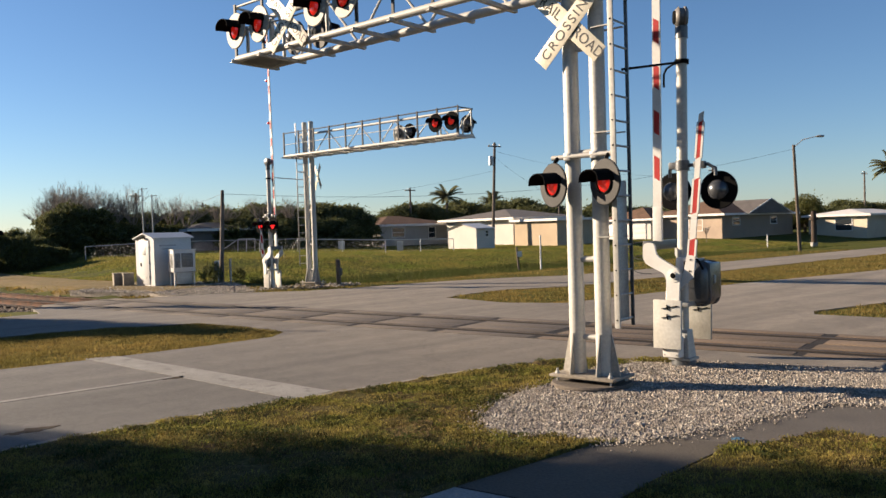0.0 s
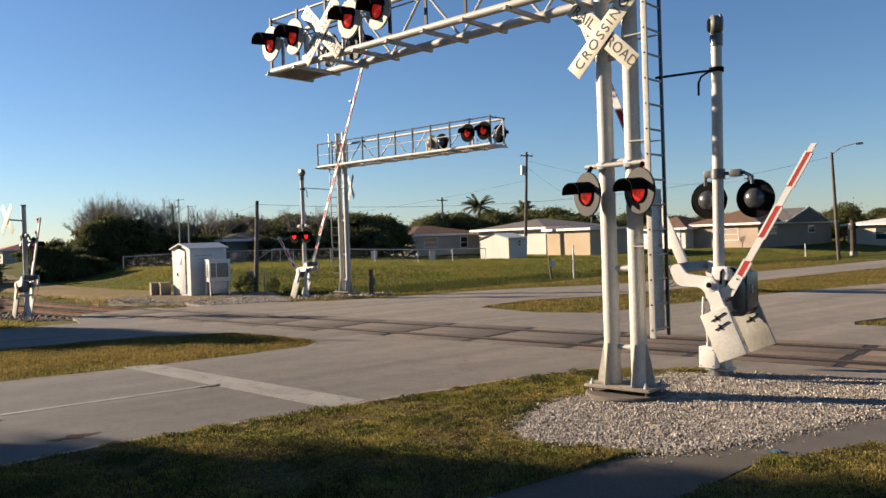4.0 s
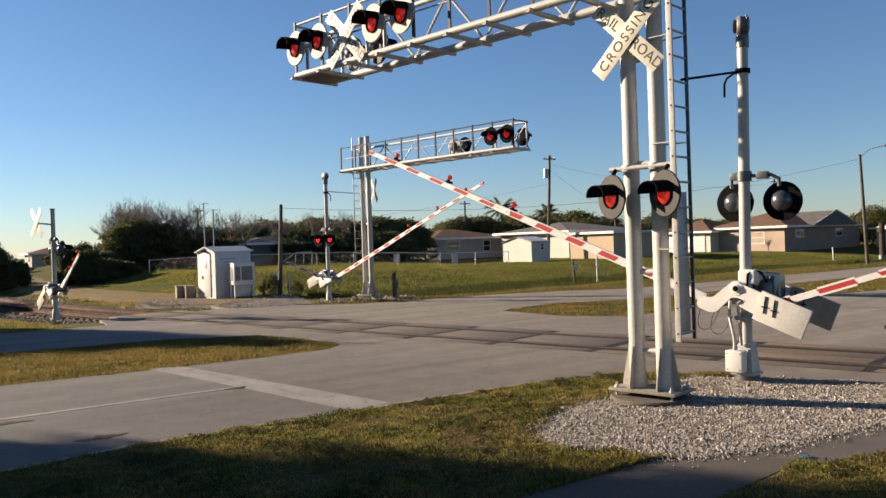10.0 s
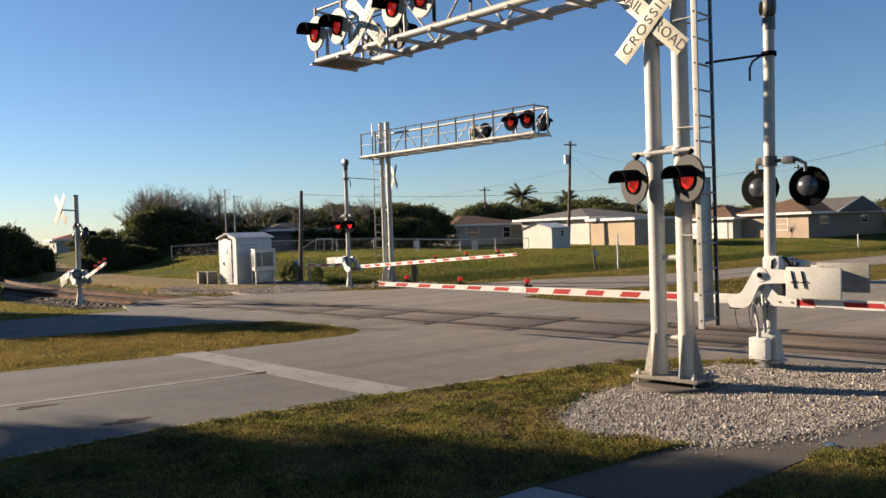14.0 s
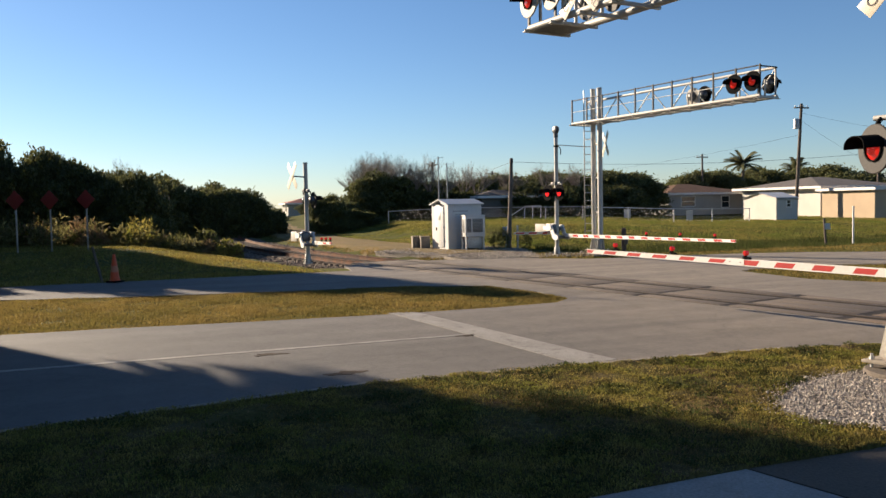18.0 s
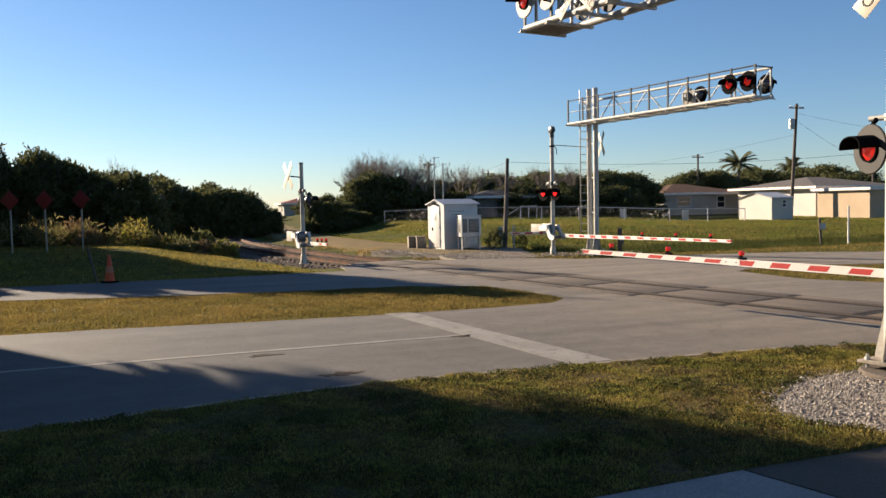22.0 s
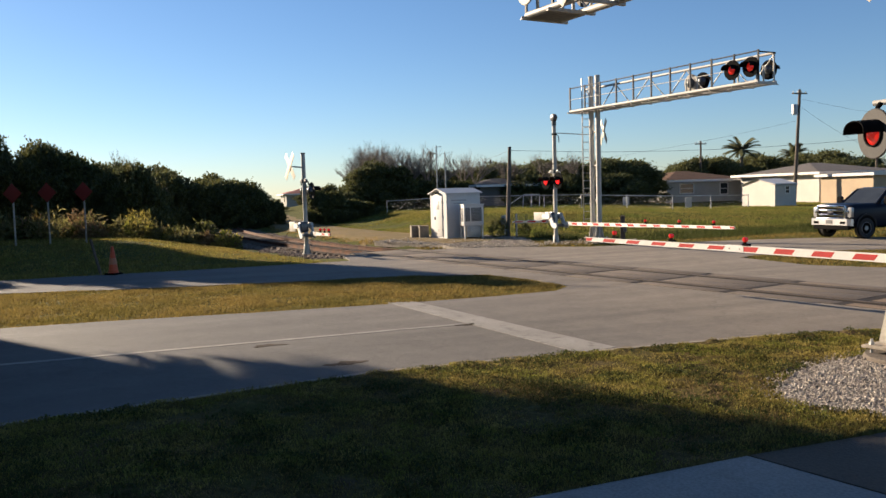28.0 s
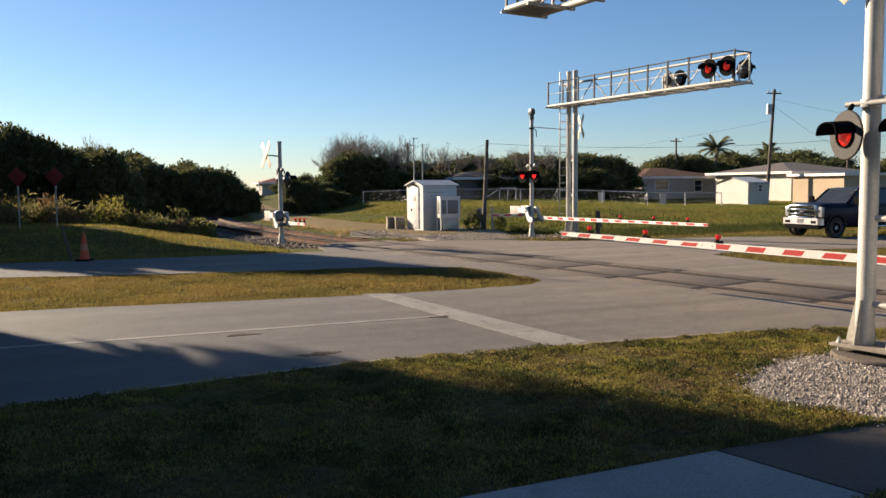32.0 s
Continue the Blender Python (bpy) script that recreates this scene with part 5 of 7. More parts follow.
# ---- stakes, signs, cone ----
def stake(x, y, h, r, material, label, lean=0.0, tag=False):
    c = thing("stake", pose(x, y, gz(x, y), 0, lean, 0), label, "stake")
    part("stake_shaft", Mesh().rod((0, 0, -0.1), (0, 0, h), r, seg=10), material, c)
    if tag:
        part("tag_plate", Mesh().box((0.12, -0.05, h * 0.72), (0.26, 0.02, 0.3), bevel=0.004), M_WHITE, c, "white tag")


stake(6.35, 43.6, 2.0, 0.045, M_WHITE, "slim white utility marker post in the grass")
stake(5.1, 43.2, 1.45, 0.06, M_WOOD, "leaning wooden stake with white tag", -4, True)
stake(30.2, 69.8, 1.1, 0.05, M_WHITE, "slim white marker post before the ranch house")
stub = thing("valve_post", pose(-3.35, 31.2, 0), "short dark wooden post with a fitting", "post")
part("post_shaft", Mesh().box((0, 0, 0.5), (0.16, 0.16, 1.05), bevel=0.02), M_WOOD, stub)
part("fitting", Mesh().box((0.1, -0.1, 0.55), (0.12, 0.1, 0.3), bevel=0.02), M_GREY, stub)
for x, y in ((-25.78, 24.15), (-24.93, 25.0), (-23.93, 25.85)):
    c = thing("road_work_sign", pose(x, y, gz(x, y), 0, 0, 12), "orange diamond road work sign on a thin pale post", "road sign", "road work signs")
    part("sign_post", Mesh().box((0, 0, 1.1), (0.06, 0.03, 2.4), bevel=0.005), M_GALV, c)
    part("sign_face", Mesh().box((0, -0.03, 0), (0.56, 0.012, 0.56), Matrix.Translation((0, 0, 2.02)) @ Matrix.Rotation(radians(45), 4, "Y"), bevel=0.004), M_SIGNRED, c)
cone = thing("traffic_cone", pose(-16.45, 18.75, 0.0), "tall orange traffic cone with black base beside the road", "traffic cone")
part("cone_base", Mesh().box((0, 0, 0.03), (0.36, 0.36, 0.05), bevel=0.02), M_BLACK, cone)
part("cone_body", Mesh().lathe([(0.17, 0.05), (0.135, 0.07), (0.038, 0.80), (0.026, 0.815), (0.0, 0.815)], 24), M_ORANGE, cone)
part("cone_collar", Mesh().lathe([(0.112, 0.30), (0.086, 0.48)], 24), M_COLLAR, cone, "dull faded collar")
stake(-17.1, 18.95, 1.05, 0.04, M_WOOD, "leaning wooden stick by the cone", -16)


rag = thing("plastic_scrap", pose(2.89, 7.38, 0.01, 0, 0, 25), "crumpled faded blue plastic scrap on the asphalt", "litter")
crumple = Mesh()
for i in range(7):
    for j in range(5):
        crumple.v.append(((i - 3) * 0.018 + 0.006 * math.sin(5 * j + i), (j - 2) * 0.018 + 0.006 * math.sin(3 * i + j), 0.012 + 0.014 * math.sin(2.3 * i + 1.1 * j) * math.cos(1.7 * j)))
crumple.f += [(i * 5 + j, (i + 1) * 5 + j, (i + 1) * 5 + j + 1, i * 5 + j + 1) for i in range(6) for j in range(4)]
part("sheet", crumple, M_BLUE, rag)


# ---- trees and shrubs ----
def fast_mesh(name, verts, sides, material):
    """A mesh from an array of vertices, each run of `sides` of them one face."""
    verts = np.ascontiguousarray(verts, dtype=np.float32).reshape(-1, 3)
    count = len(verts) // sides
    me = bpy.data.meshes.new(name)
    me.vertices.add(len(verts))
    me.vertices.foreach_set("co", verts.ravel())
    me.loops.add(len(verts))
    me.loops.foreach_set("vertex_index", np.arange(len(verts), dtype=np.int32))
    me.polygons.add(count)
    me.polygons.foreach_set("loop_start", np.arange(0, len(verts), sides, dtype=np.int32))
    me.materials.append(material)
    me.update(calc_edges=True)
    return me


def unit(a):
    return a / (np.linalg.norm(a, axis=1)[:, None] + 1e-9)


def leaf_cloud(blobs, count, size, seed, material, name="crown", squash=0.75, slim=0.5, sprig=0.0):
    """Many small leaves in and on a set of balls (x, y, z, r); with sprig, bunched along short outward twigs."""
    rng = np.random.default_rng(seed)
    blobs = np.array(blobs, float)
    w = blobs[:, 3] ** 2
    per = 9 if sprig else 1
    n = count // per
    k = rng.choice(len(blobs), n, p=w / w.sum())
    d = unit(rng.normal(size=(n, 3)))
    r = blobs[k, 3] * (rng.uniform(0.35, 1.0, n) ** 0.5 + (rng.exponential(0.05, n) if sprig else rng.exponential(0.13, n)))
    p = blobs[k, :3] + d * r[:, None] * np.array([1, 1, squash])
    if sprig:
        way = unit(d + np.array([0, 0, 0.9]) + rng.normal(size=(n, 3)) * 0.3)
        reach = sprig * rng.lognormal(0, 0.35, n)
        at = np.tile(np.linspace(0.0, 1.0, per), n)
        d = np.repeat(way, per, 0)
        p = np.repeat(p, per, 0) + d * (at * np.repeat(reach, per))[:, None] + rng.normal(size=(n * per, 3)) * size * (1.1 - 0.9 * at)[:, None]
        n *= per
    p[:, 2] = np.maximum(p[:, 2], 0.02)
    a = unit(rng.normal(size=(n, 3)) * 0.75 + d * 0.8 + np.array([0, 0, 0.45]))
    b = unit(np.cross(a, d + rng.normal(size=(n, 3)) * 0.6))
    s = (size * rng.uniform(0.55, 1.5, n))[:, None]
    return fast_mesh(name, np.stack([p - a * s, p + b * s * slim, p + a * s, p - b * s * slim], 1), 4, material)


def limbs(rng, h, trunk, blobs, low=0.15):
    mesh = Mesh().rod((0, 0, -0.3), (0.05 * h * rng.uniform(-1, 1), 0, h * 0.55), trunk, trunk * 0.55, 9)
    for x, y, z, r in blobs:
        mesh.rod((0, 0, h * rng.uniform(low, 0.45)), (x, y, z), trunk * 0.42, trunk * 0.12, 5)
    return mesh


def tree_kit(name, h, w, seed, material, leaf=0.14, count=2600, trunk=0.12, low=0.3, blobs_n=13, second=None, sprig=0.0, fat=(0.17, 0.42)):
    """A tree to be copied: tapered trunk with limbs, and an uneven crown."""
    rng = random.Random(seed)
    c = thing(name, pose(0, -300, -50), "", "tree")
    blobs = []
    for i in range(blobs_n):
        z = rng.uniform(low, 0.86)
        spread = w * (0.75 if z < 0.6 else 0.75 * (1.25 - z))
        a = rng.uniform(0, 6.283)
        q_ = spread * math.sqrt(rng.random())
        blobs.append((q_ * math.cos(a), q_ * math.sin(a), h * z, w * rng.uniform(*fat)))
    part("trunk", limbs(rng, h, trunk, blobs), M_BARK, c)
    part("crown", leaf_cloud(blobs, count, leaf, seed, material, sprig=sprig), None, c)
    if second:
        part("foliage", leaf_cloud(blobs, count * 2 // 3, leaf, seed + 50, second, sprig=sprig), None, c, "sunlit outer foliage")
    return c


def bare_kit(seed, h):
    rng = random.Random(seed)
    c = thing("bare_tree", pose(0, -300, -50), "", "tree")
    mesh = Mesh()
    def grow(p, d, length, r, level):
        q_ = p + d * length
        mesh.rod(p, q_, r, r * 0.6, 5, cap=False)
        if level == 0:
            return
        for _ in range(4 if level > 2 else 3):
            e = (d + Vector((rng.uniform(-1, 1), rng.uniform(-1, 1), rng.uniform(-0.2, 0.8))) * 0.62).normalized()
            grow(p.lerp(q_, rng.uniform(0.5, 1.0)), e, length * rng.uniform(0.55, 0.8), r * 0.55, level - 1)
    grow(Vector((0, 0, -0.2)), Vector((0, 0, 1)), h * 0.32, 0.10, 5)
    part("trunk", mesh, M_TWIG, c)
    return c


def palm_kit(h, seed, fronds=30, reach=1.9):
    rng = random.Random(seed)
    c = thing("palm_tree", pose(0, -300, -50), "", "palm tree")
    mesh = Mesh()
    for i in range(8):
        mesh.rod((0.05 * math.sin(i), 0, h * i / 8 - 0.2), (0.05 * math.sin(i + 1), 0, h * (i + 1) / 8 - 0.2), 0.17 - 0.006 * i, 0.155 - 0.006 * i, 10, cap=False)
    part("trunk", mesh, M_BARK, c)
    for k in range(fronds):
        az, lift = rng.uniform(0, 6.283), rng.uniform(-0.35, 1.4)
        pts, d = [Vector((0, 0, h - 0.25))], Vector((math.cos(az) * math.cos(lift), math.sin(az) * math.cos(lift), math.sin(lift)))
        for i in range(9):
            pts.append(pts[-1] + d * (reach / 9))
            d = (d + Vector((0, 0, -0.13))).normalized()
        fr = Mesh().path([tuple(p) for p in pts], 0.012, 4)
        for i in range(2, 10):
            t = (pts[i] - pts[i - 1]).normalized()
            s = t.cross(Vector((0, 0, 1))).normalized()
            for j in range(3):
                o = pts[i - 1].lerp(pts[i], j / 3)
                for sd in (-1, 1):
                    tip = o + (s * sd * 0.8 + t * 0.55 + Vector((0, 0, -0.45))).normalized() * reach * (0.36 - 0.018 * i)
                    fr.add([o - t * 0.05, o + t * 0.05, tip], [(0, 1, 2)])
        part("frond", fr, M_PALM, c, smooth=False)
    return c


def plant(kit, x, y, label, group="", s=1.0, sz=None, turn=None):
    t = copy_thing(kit, pose(x, y, gz(x, y) - 0.05, 0, 0, random.uniform(0, 360) if turn is None else turn))
    t.scale = (s, s, s if sz is None else sz)
    return tagged(t, label, "", group)


def drop_kits(*kits_):
    for k in kits_:
        for o in list(k.children_recursive) + [k]:
            bpy.data.objects.remove(o)


bush_a = tree_kit("tree", 4.4, 2.6, 21, M_LEAF, 0.082, 20000, 0.10, low=0.08, blobs_n=44, second=M_LEAF2, sprig=0.24, fat=(0.13, 0.34))
bush_b = tree_kit("tree", 3.6, 2.5, 22, M_LEAF, 0.082, 20000, 0.09, low=0.08, blobs_n=40, second=M_LEAF2, sprig=0.22, fat=(0.13, 0.34))
bush_c = tree_kit("tree", 5.4, 2.3, 23, M_LEAF, 0.082, 20000, 0.12, low=0.10, blobs_n=44, second=M_LEAF2, sprig=0.26, fat=(0.13, 0.34))
oak_a = tree_kit("tree", 6.4, 3.4, 24, M_LEAF, 0.12, 26000, 0.2, low=0.28, blobs_n=20, second=M_LEAF2)
oak_b = tree_kit("tree", 5.6, 3.6, 25, M_LEAF2, 0.11, 16000, 0.2, low=0.25, blobs_n=20)
bare = bare_kit(31, 7.0)
palm = palm_kit(6.0, 41)

# dense shrubs between the road works and the railway
LABEL = "dense dark green shrubby tree beside the railway"
# each: place, height of the crown's top, width
SHRUBS = ((-41.5, 36.4, 6.7, 1.05), (-37.7, 37.1, 5.7, 0.95), (-35.7, 37.2, 4.9, 0.9), (-33.9, 37.6, 4.3, 0.85), (-31.8, 37.7, 3.7, 0.8), (-30.4, 36.4, 4.1, 0.7), (-36.5, 36.8, 5.0, 0.7), (-32.9, 38.5, 4.2, 0.7), (-31.4, 36.4, 3.7, 0.6),
          (-40.2, 52.3, 4.9, 1.1), (-38.6, 53.0, 4.2, 1.1), (-37.0, 54.2, 4.7, 1.1), (-35.5, 54.6, 4.4, 1.0), (-34.1, 55.6, 3.5, 0.85), (-39.4, 51.2, 4.3, 0.9), (-36.3, 53.2, 4.4, 0.8), (-34.6, 54.8, 3.6, 0.75))
for x, y, top, s in SHRUBS:
    for back, k, full in ((0.0, bush_a, 4.5), (3.0, bush_c, 5.3)):
        plant(k, x - 0.65 * back + random.uniform(-0.4, 0.4), y + 0.7 * back, LABEL, "shrubs by the railway", s, top / full * random.uniform(0.94, 1.06))
plant(bare, -35.5, 42.0, "bare pale-twigged tree behind the shrubs", "bare trees", 0.95)
plant(bare, -33.5, 42.6, "bare pale-twigged tree behind the shrubs", "bare trees", 0.58)

# tree belt behind the field
BELT = "dark tree in the belt behind the grass field"
for i in range(30):
    f = i / 29
    x, y = -32 + 25 * f, 73.5 + 8.5 * f + random.uniform(-2, 2)
    plant(random.choice((bush_a, oak_a, bush_c)), x + random.uniform(-0.5, 0.5), y, BELT, "far tree belt", 1.25, random.uniform(0.62, 0.80))
    if x < -8:
        plant(random.choice((bush_a, bush_b)), x + random.uniform(-0.7, 0.7), y - 4.5, BELT, "far tree belt", 1.2, random.uniform(0.6, 0.78))
for i in range(28):
    x = -12 + 88 * i / 27
    plant(random.choice((oak_a, oak_a, bush_a)), x + random.uniform(-1.2, 1.2), 112 + random.uniform(-3, 3) - 0.12 * x, "dark tree behind the houses", "trees behind the houses", random.uniform(1.0, 1.4), random.uniform(0.68, 0.95) if x < 26 else random.uniform(0.5, 0.62))
for x, y, s in ((-29.0, 63.5, 0.80), (-28.0, 65.0, 0.88), (-27.0, 66.5, 0.80), (-29.5, 66.5, 0.82), (-28.0, 63.5, 0.5)):
    plant(bush_c, x, y, "dark evergreen tree beside the railway", "far tree belt", 1.0, s)
for x, y, top in ((-29.2, 57.2, 0.50), (-28.0, 56.7, 0.42), (-27.2, 57.8, 0.46), (-26.4, 58.4, 0.34), (-30.2, 59.2, 0.62), (-28.7, 60.3, 0.60)):
    plant(bush_b, x, y, "low dark bush at the end of the tree belt", "far tree belt", 0.62, top)
for x, y, top in ((-29.0, 55.6, 0.85), (-27.8, 56.0, 0.8), (-28.6, 57.0, 0.95)):
    plant(bush_a, x, y, "dark bush at the end of the tree belt", "far tree belt", 0.5, top * 0.8)
for x, y, s in ((-31.5, 72, 1.25), (-33.0, 76, 1.2), (-30.5, 70, 1.1), (-31.0, 71, 1.25), (-29.0, 72, 1.2), (-32.0, 69, 1.1), (-26.5, 69, 1.05), (-24.0, 70, 0.95), (-21, 71, 1.0), (-15, 74, 0.95), (-27.8, 67.5, 1.1), (-25.2, 70.5, 1.15), (-22.6, 72, 1.0), (-30.0, 68.0, 1.2), (-18.5, 73, 0.9), (-32.6, 71, 1.0), (-12.5, 76, 0.95)):
    plant(bare, x, y, "bare pale-twigged tree in the belt", "bare trees", s)
for x, y, h, k in ((3.2, 108, 1.02, 1.35), (10.0, 116, 0.92, 1.2), (57.0, 96.0, 1.33, 1.4)):
    plant(palm, x, y, "feather palm tree behind the houses", "palm trees", k, h)
plant(oak_b, 44.2, 92, "dark broad-crowned tree behind the ranch house", "trees behind the houses", 0.92, 0.80)
for x, y, s in ((52.0, 80, 0.42), (63, 86, 0.9), (57.5, 82, 0.75), (61, 82, 0.9)):
    plant(oak_b if s < 0.8 else oak_a, x, y, "dark rounded garden shrub or tree by the houses", "garden trees", s)
for x, y, s in ((-2.5, 97, 0.8), (0.5, 99, 0.8)):
    plant(oak_a, x, y, "dark broad tree beside the brown-roofed house", "garden trees", s)
# roadside trees towards the sun, shading the verge and the far carriageway
SHADE = "tall roadside tree shading the verge"
for x, y, s, tall, turned in ((-18.0, 9.3, 0.72, 1.25, 128), (-14.9, 7.3, 0.8, 1.1, 252), (-24.6, 10.9, 0.72, 1.5, 7), (-16.0, 4.6, 0.9, 1.1, 265), (-21.4, 10.0, 0.85, 1.35, 206), (-15.1, 1.5, 0.9, 1.1, 87), (-20.3, 6.4, 0.9, 1.3, 67), (-21.8, 10.6, 0.6, 1.6, 273), (-26.6, 12.2, 0.6, 2.0, 151), (-32.5, 14.1, 0.58, 2.1, 206), (-30.0, 13.4, 0.58, 2.0, 85), (-37.3, 16.0, 0.58, 2.35, 257), (-25.0, 9.4, 0.8, 1.8, 311), (-13.3, -2.9, 1.0, 1.1, 322)):
    plant(oak_a, x, y - 0.65, SHADE, "roadside trees", s, tall, turned)
for x, y, s, tall, turned in ((-38.2, 29.5, 0.95, 1.95, 292), (-31.3, 24.6, 0.8, 1.5, 36), (-41.1, 30.8, 0.9, 2.1, 68), (-32.5, 22.9, 0.85, 1.3, 159), (-33.5, 20.8, 0.8, 1.05, 23), (-35.8, 24.0, 1.0, 1.3, 154)):
    plant(bush_c, x, y, "dense roadside tree shading the far carriageway", "roadside trees", s, tall, turned)
for x, y, tall, turned in ((-18.4, 11.4, 0.8, 142), (-20.2, 12.1, 0.95, 98), (-23.0, 13.4, 1.2, 157), (-26.9, 15.0, 1.45, 273), (-30.0, 16.2, 1.85, 128), (-31.3, 16.0, 1.8, 118), (-32.6, 16.6, 1.95, 111), (-34.0, 17.5, 1.95, 177)):
    plant(palm, x, y - 0.45, "feather palm beside the road", "palm trees", 1.0, tall, turned)
for x, y, tall, turned in ((-18.5, 11.9, 1.26, 20), (-20.3, 12.3, 1.36, 75)):
    plant(palm, x, y, "feather palm beside the road", "palm trees", 1.0, tall, turned)
for x, y, s, tall, turned in ((-33.8, 27.0, 0.8, 1.95, 40), (-36.5, 28.5, 0.9, 2.15, 130)):
    plant(bush_c, x, y, "dense roadside tree shading the far carriageway", "roadside trees", s, tall, turned)
plant(bare, 26.1, 73.5, "small bare shrub before the ranch house wall", "bare trees", 0.32)
for x, y, s in ((-72, 110, 0.6), (-55.5, 104, 0.5), (-58.0, 97, 0.36), (-64.0, 101, 0.34)):
    plant(bush_b, x, y, "dark shrub beside the distant building", "far tree belt", 1.1, s)
for i in range(16):
    f = i / 15
    plant(random.choice((bush_a, bush_b)), -38 - 26 * f + random.uniform(-1, 1), 62 + 24 * f + random.uniform(-1.5, 1.5), "low dark hedge shrub along the railway", "far hedge", 0.8, random.uniform(0.30, 0.5))
drop_kits(bush_a, bush_b, bush_c, oak_a, oak_b, bare, palm)

# weeds in front of the shrubs
weeds = []
for i in range(34):
    f = i / 33
    x, y = -33.5 + 12.6 * f + random.uniform(-0.6, 0.6), 27.4 + 4.4 * f + random.uniform(-0.8, 0.8) + (0.5 if f > 0.6 else 0)
    r = random.uniform(0.45, 0.92) * (1.0 - 0.25 * f)
    kind_ = random.choice((M_WEED, M_WEED, M_STRAW, M_LEAF2, M_STRAW, M_BLADE))
    c = thing("weed_clump", pose(x, y, gz(x, y) - 0.03, 0, 0, random.uniform(0, 360)), "straggly yellow-green weed clump by the shrubs", "weeds", "weed clumps")
    part("foliage", leaf_cloud([(0, 0, r * 0.55, r), (0.5 * r, 0.3, r * 0.4, r * 0.7), (-0.6 * r, -0.2, r * 0.4, r * 0.7)], 620, 0.13, 300 + i, kind_, "foliage", random.uniform(0.7, 1.25), 0.2), None, c)
for x, y, r in ((-9.3, 35.2, 0.45), (-8.3, 35.9, 0.3), (-9.6, 36.0, 0.35)):
    c = thing("weed_clump", pose(x, y, 0), "dark green weed clump beside the cabinet", "weeds", "weed clumps")
    part("foliage", leaf_cloud([(0, 0, r * 0.8, r), (0.1, 0, r * 1.3, r * 0.6)], 420, 0.07, int(900 + x), M_LEAF2, "foliage", 1.2, 0.25), None, c)
stump = thing("timber_post", pose(30.8, 62.6, gz(30.8, 62.6)), "stout brown timber post with a pale concrete foot", "post")
part("post_shaft", Mesh().rod((0, 0, 0.5), (0, 0, 3.0), 0.22, 0.20, seg=12).rod((0, 0, 2.3), (0, 0, 2.5), 0.34, seg=12), M_TIE, stump)
part("post_foot", Mesh().box((0, 0, 0.25), (0.42, 0.42, 0.6), bevel=0.04), M_WALK, stump, "pale concrete foot")


# ---- houses, lined up with the road ----
def window(parent, m, w, h):
    f = part("window", Mesh().box((0, 0, h / 2 + 0.04), (w + 0.16, 0.05, 0.08)).box((0, 0, -h / 2 - 0.04), (w + 0.16, 0.08, 0.08)).box((-w / 2 - 0.04, 0, 0), (0.08, 0.05, h)).box((w / 2 + 0.04, 0, 0), (0.08, 0.05, h)), M_FASCIA, parent, "white-framed window", m, smooth=False)
    part("pane", Mesh().box((0, 0.015, h / 4), (w, 0.012, h / 2 - 0.03)), M_DARKGLASS, f, smooth=False)
    part("pane", Mesh().box((0, 0.015, -h / 4), (w, 0.012, h / 2 - 0.03)), M_DARKGLASS, f, smooth=False)
    part("glazing_bar", Mesh().box((0, 0, 0), (w, 0.04, 0.05)), M_FASCIA, f, smooth=False)


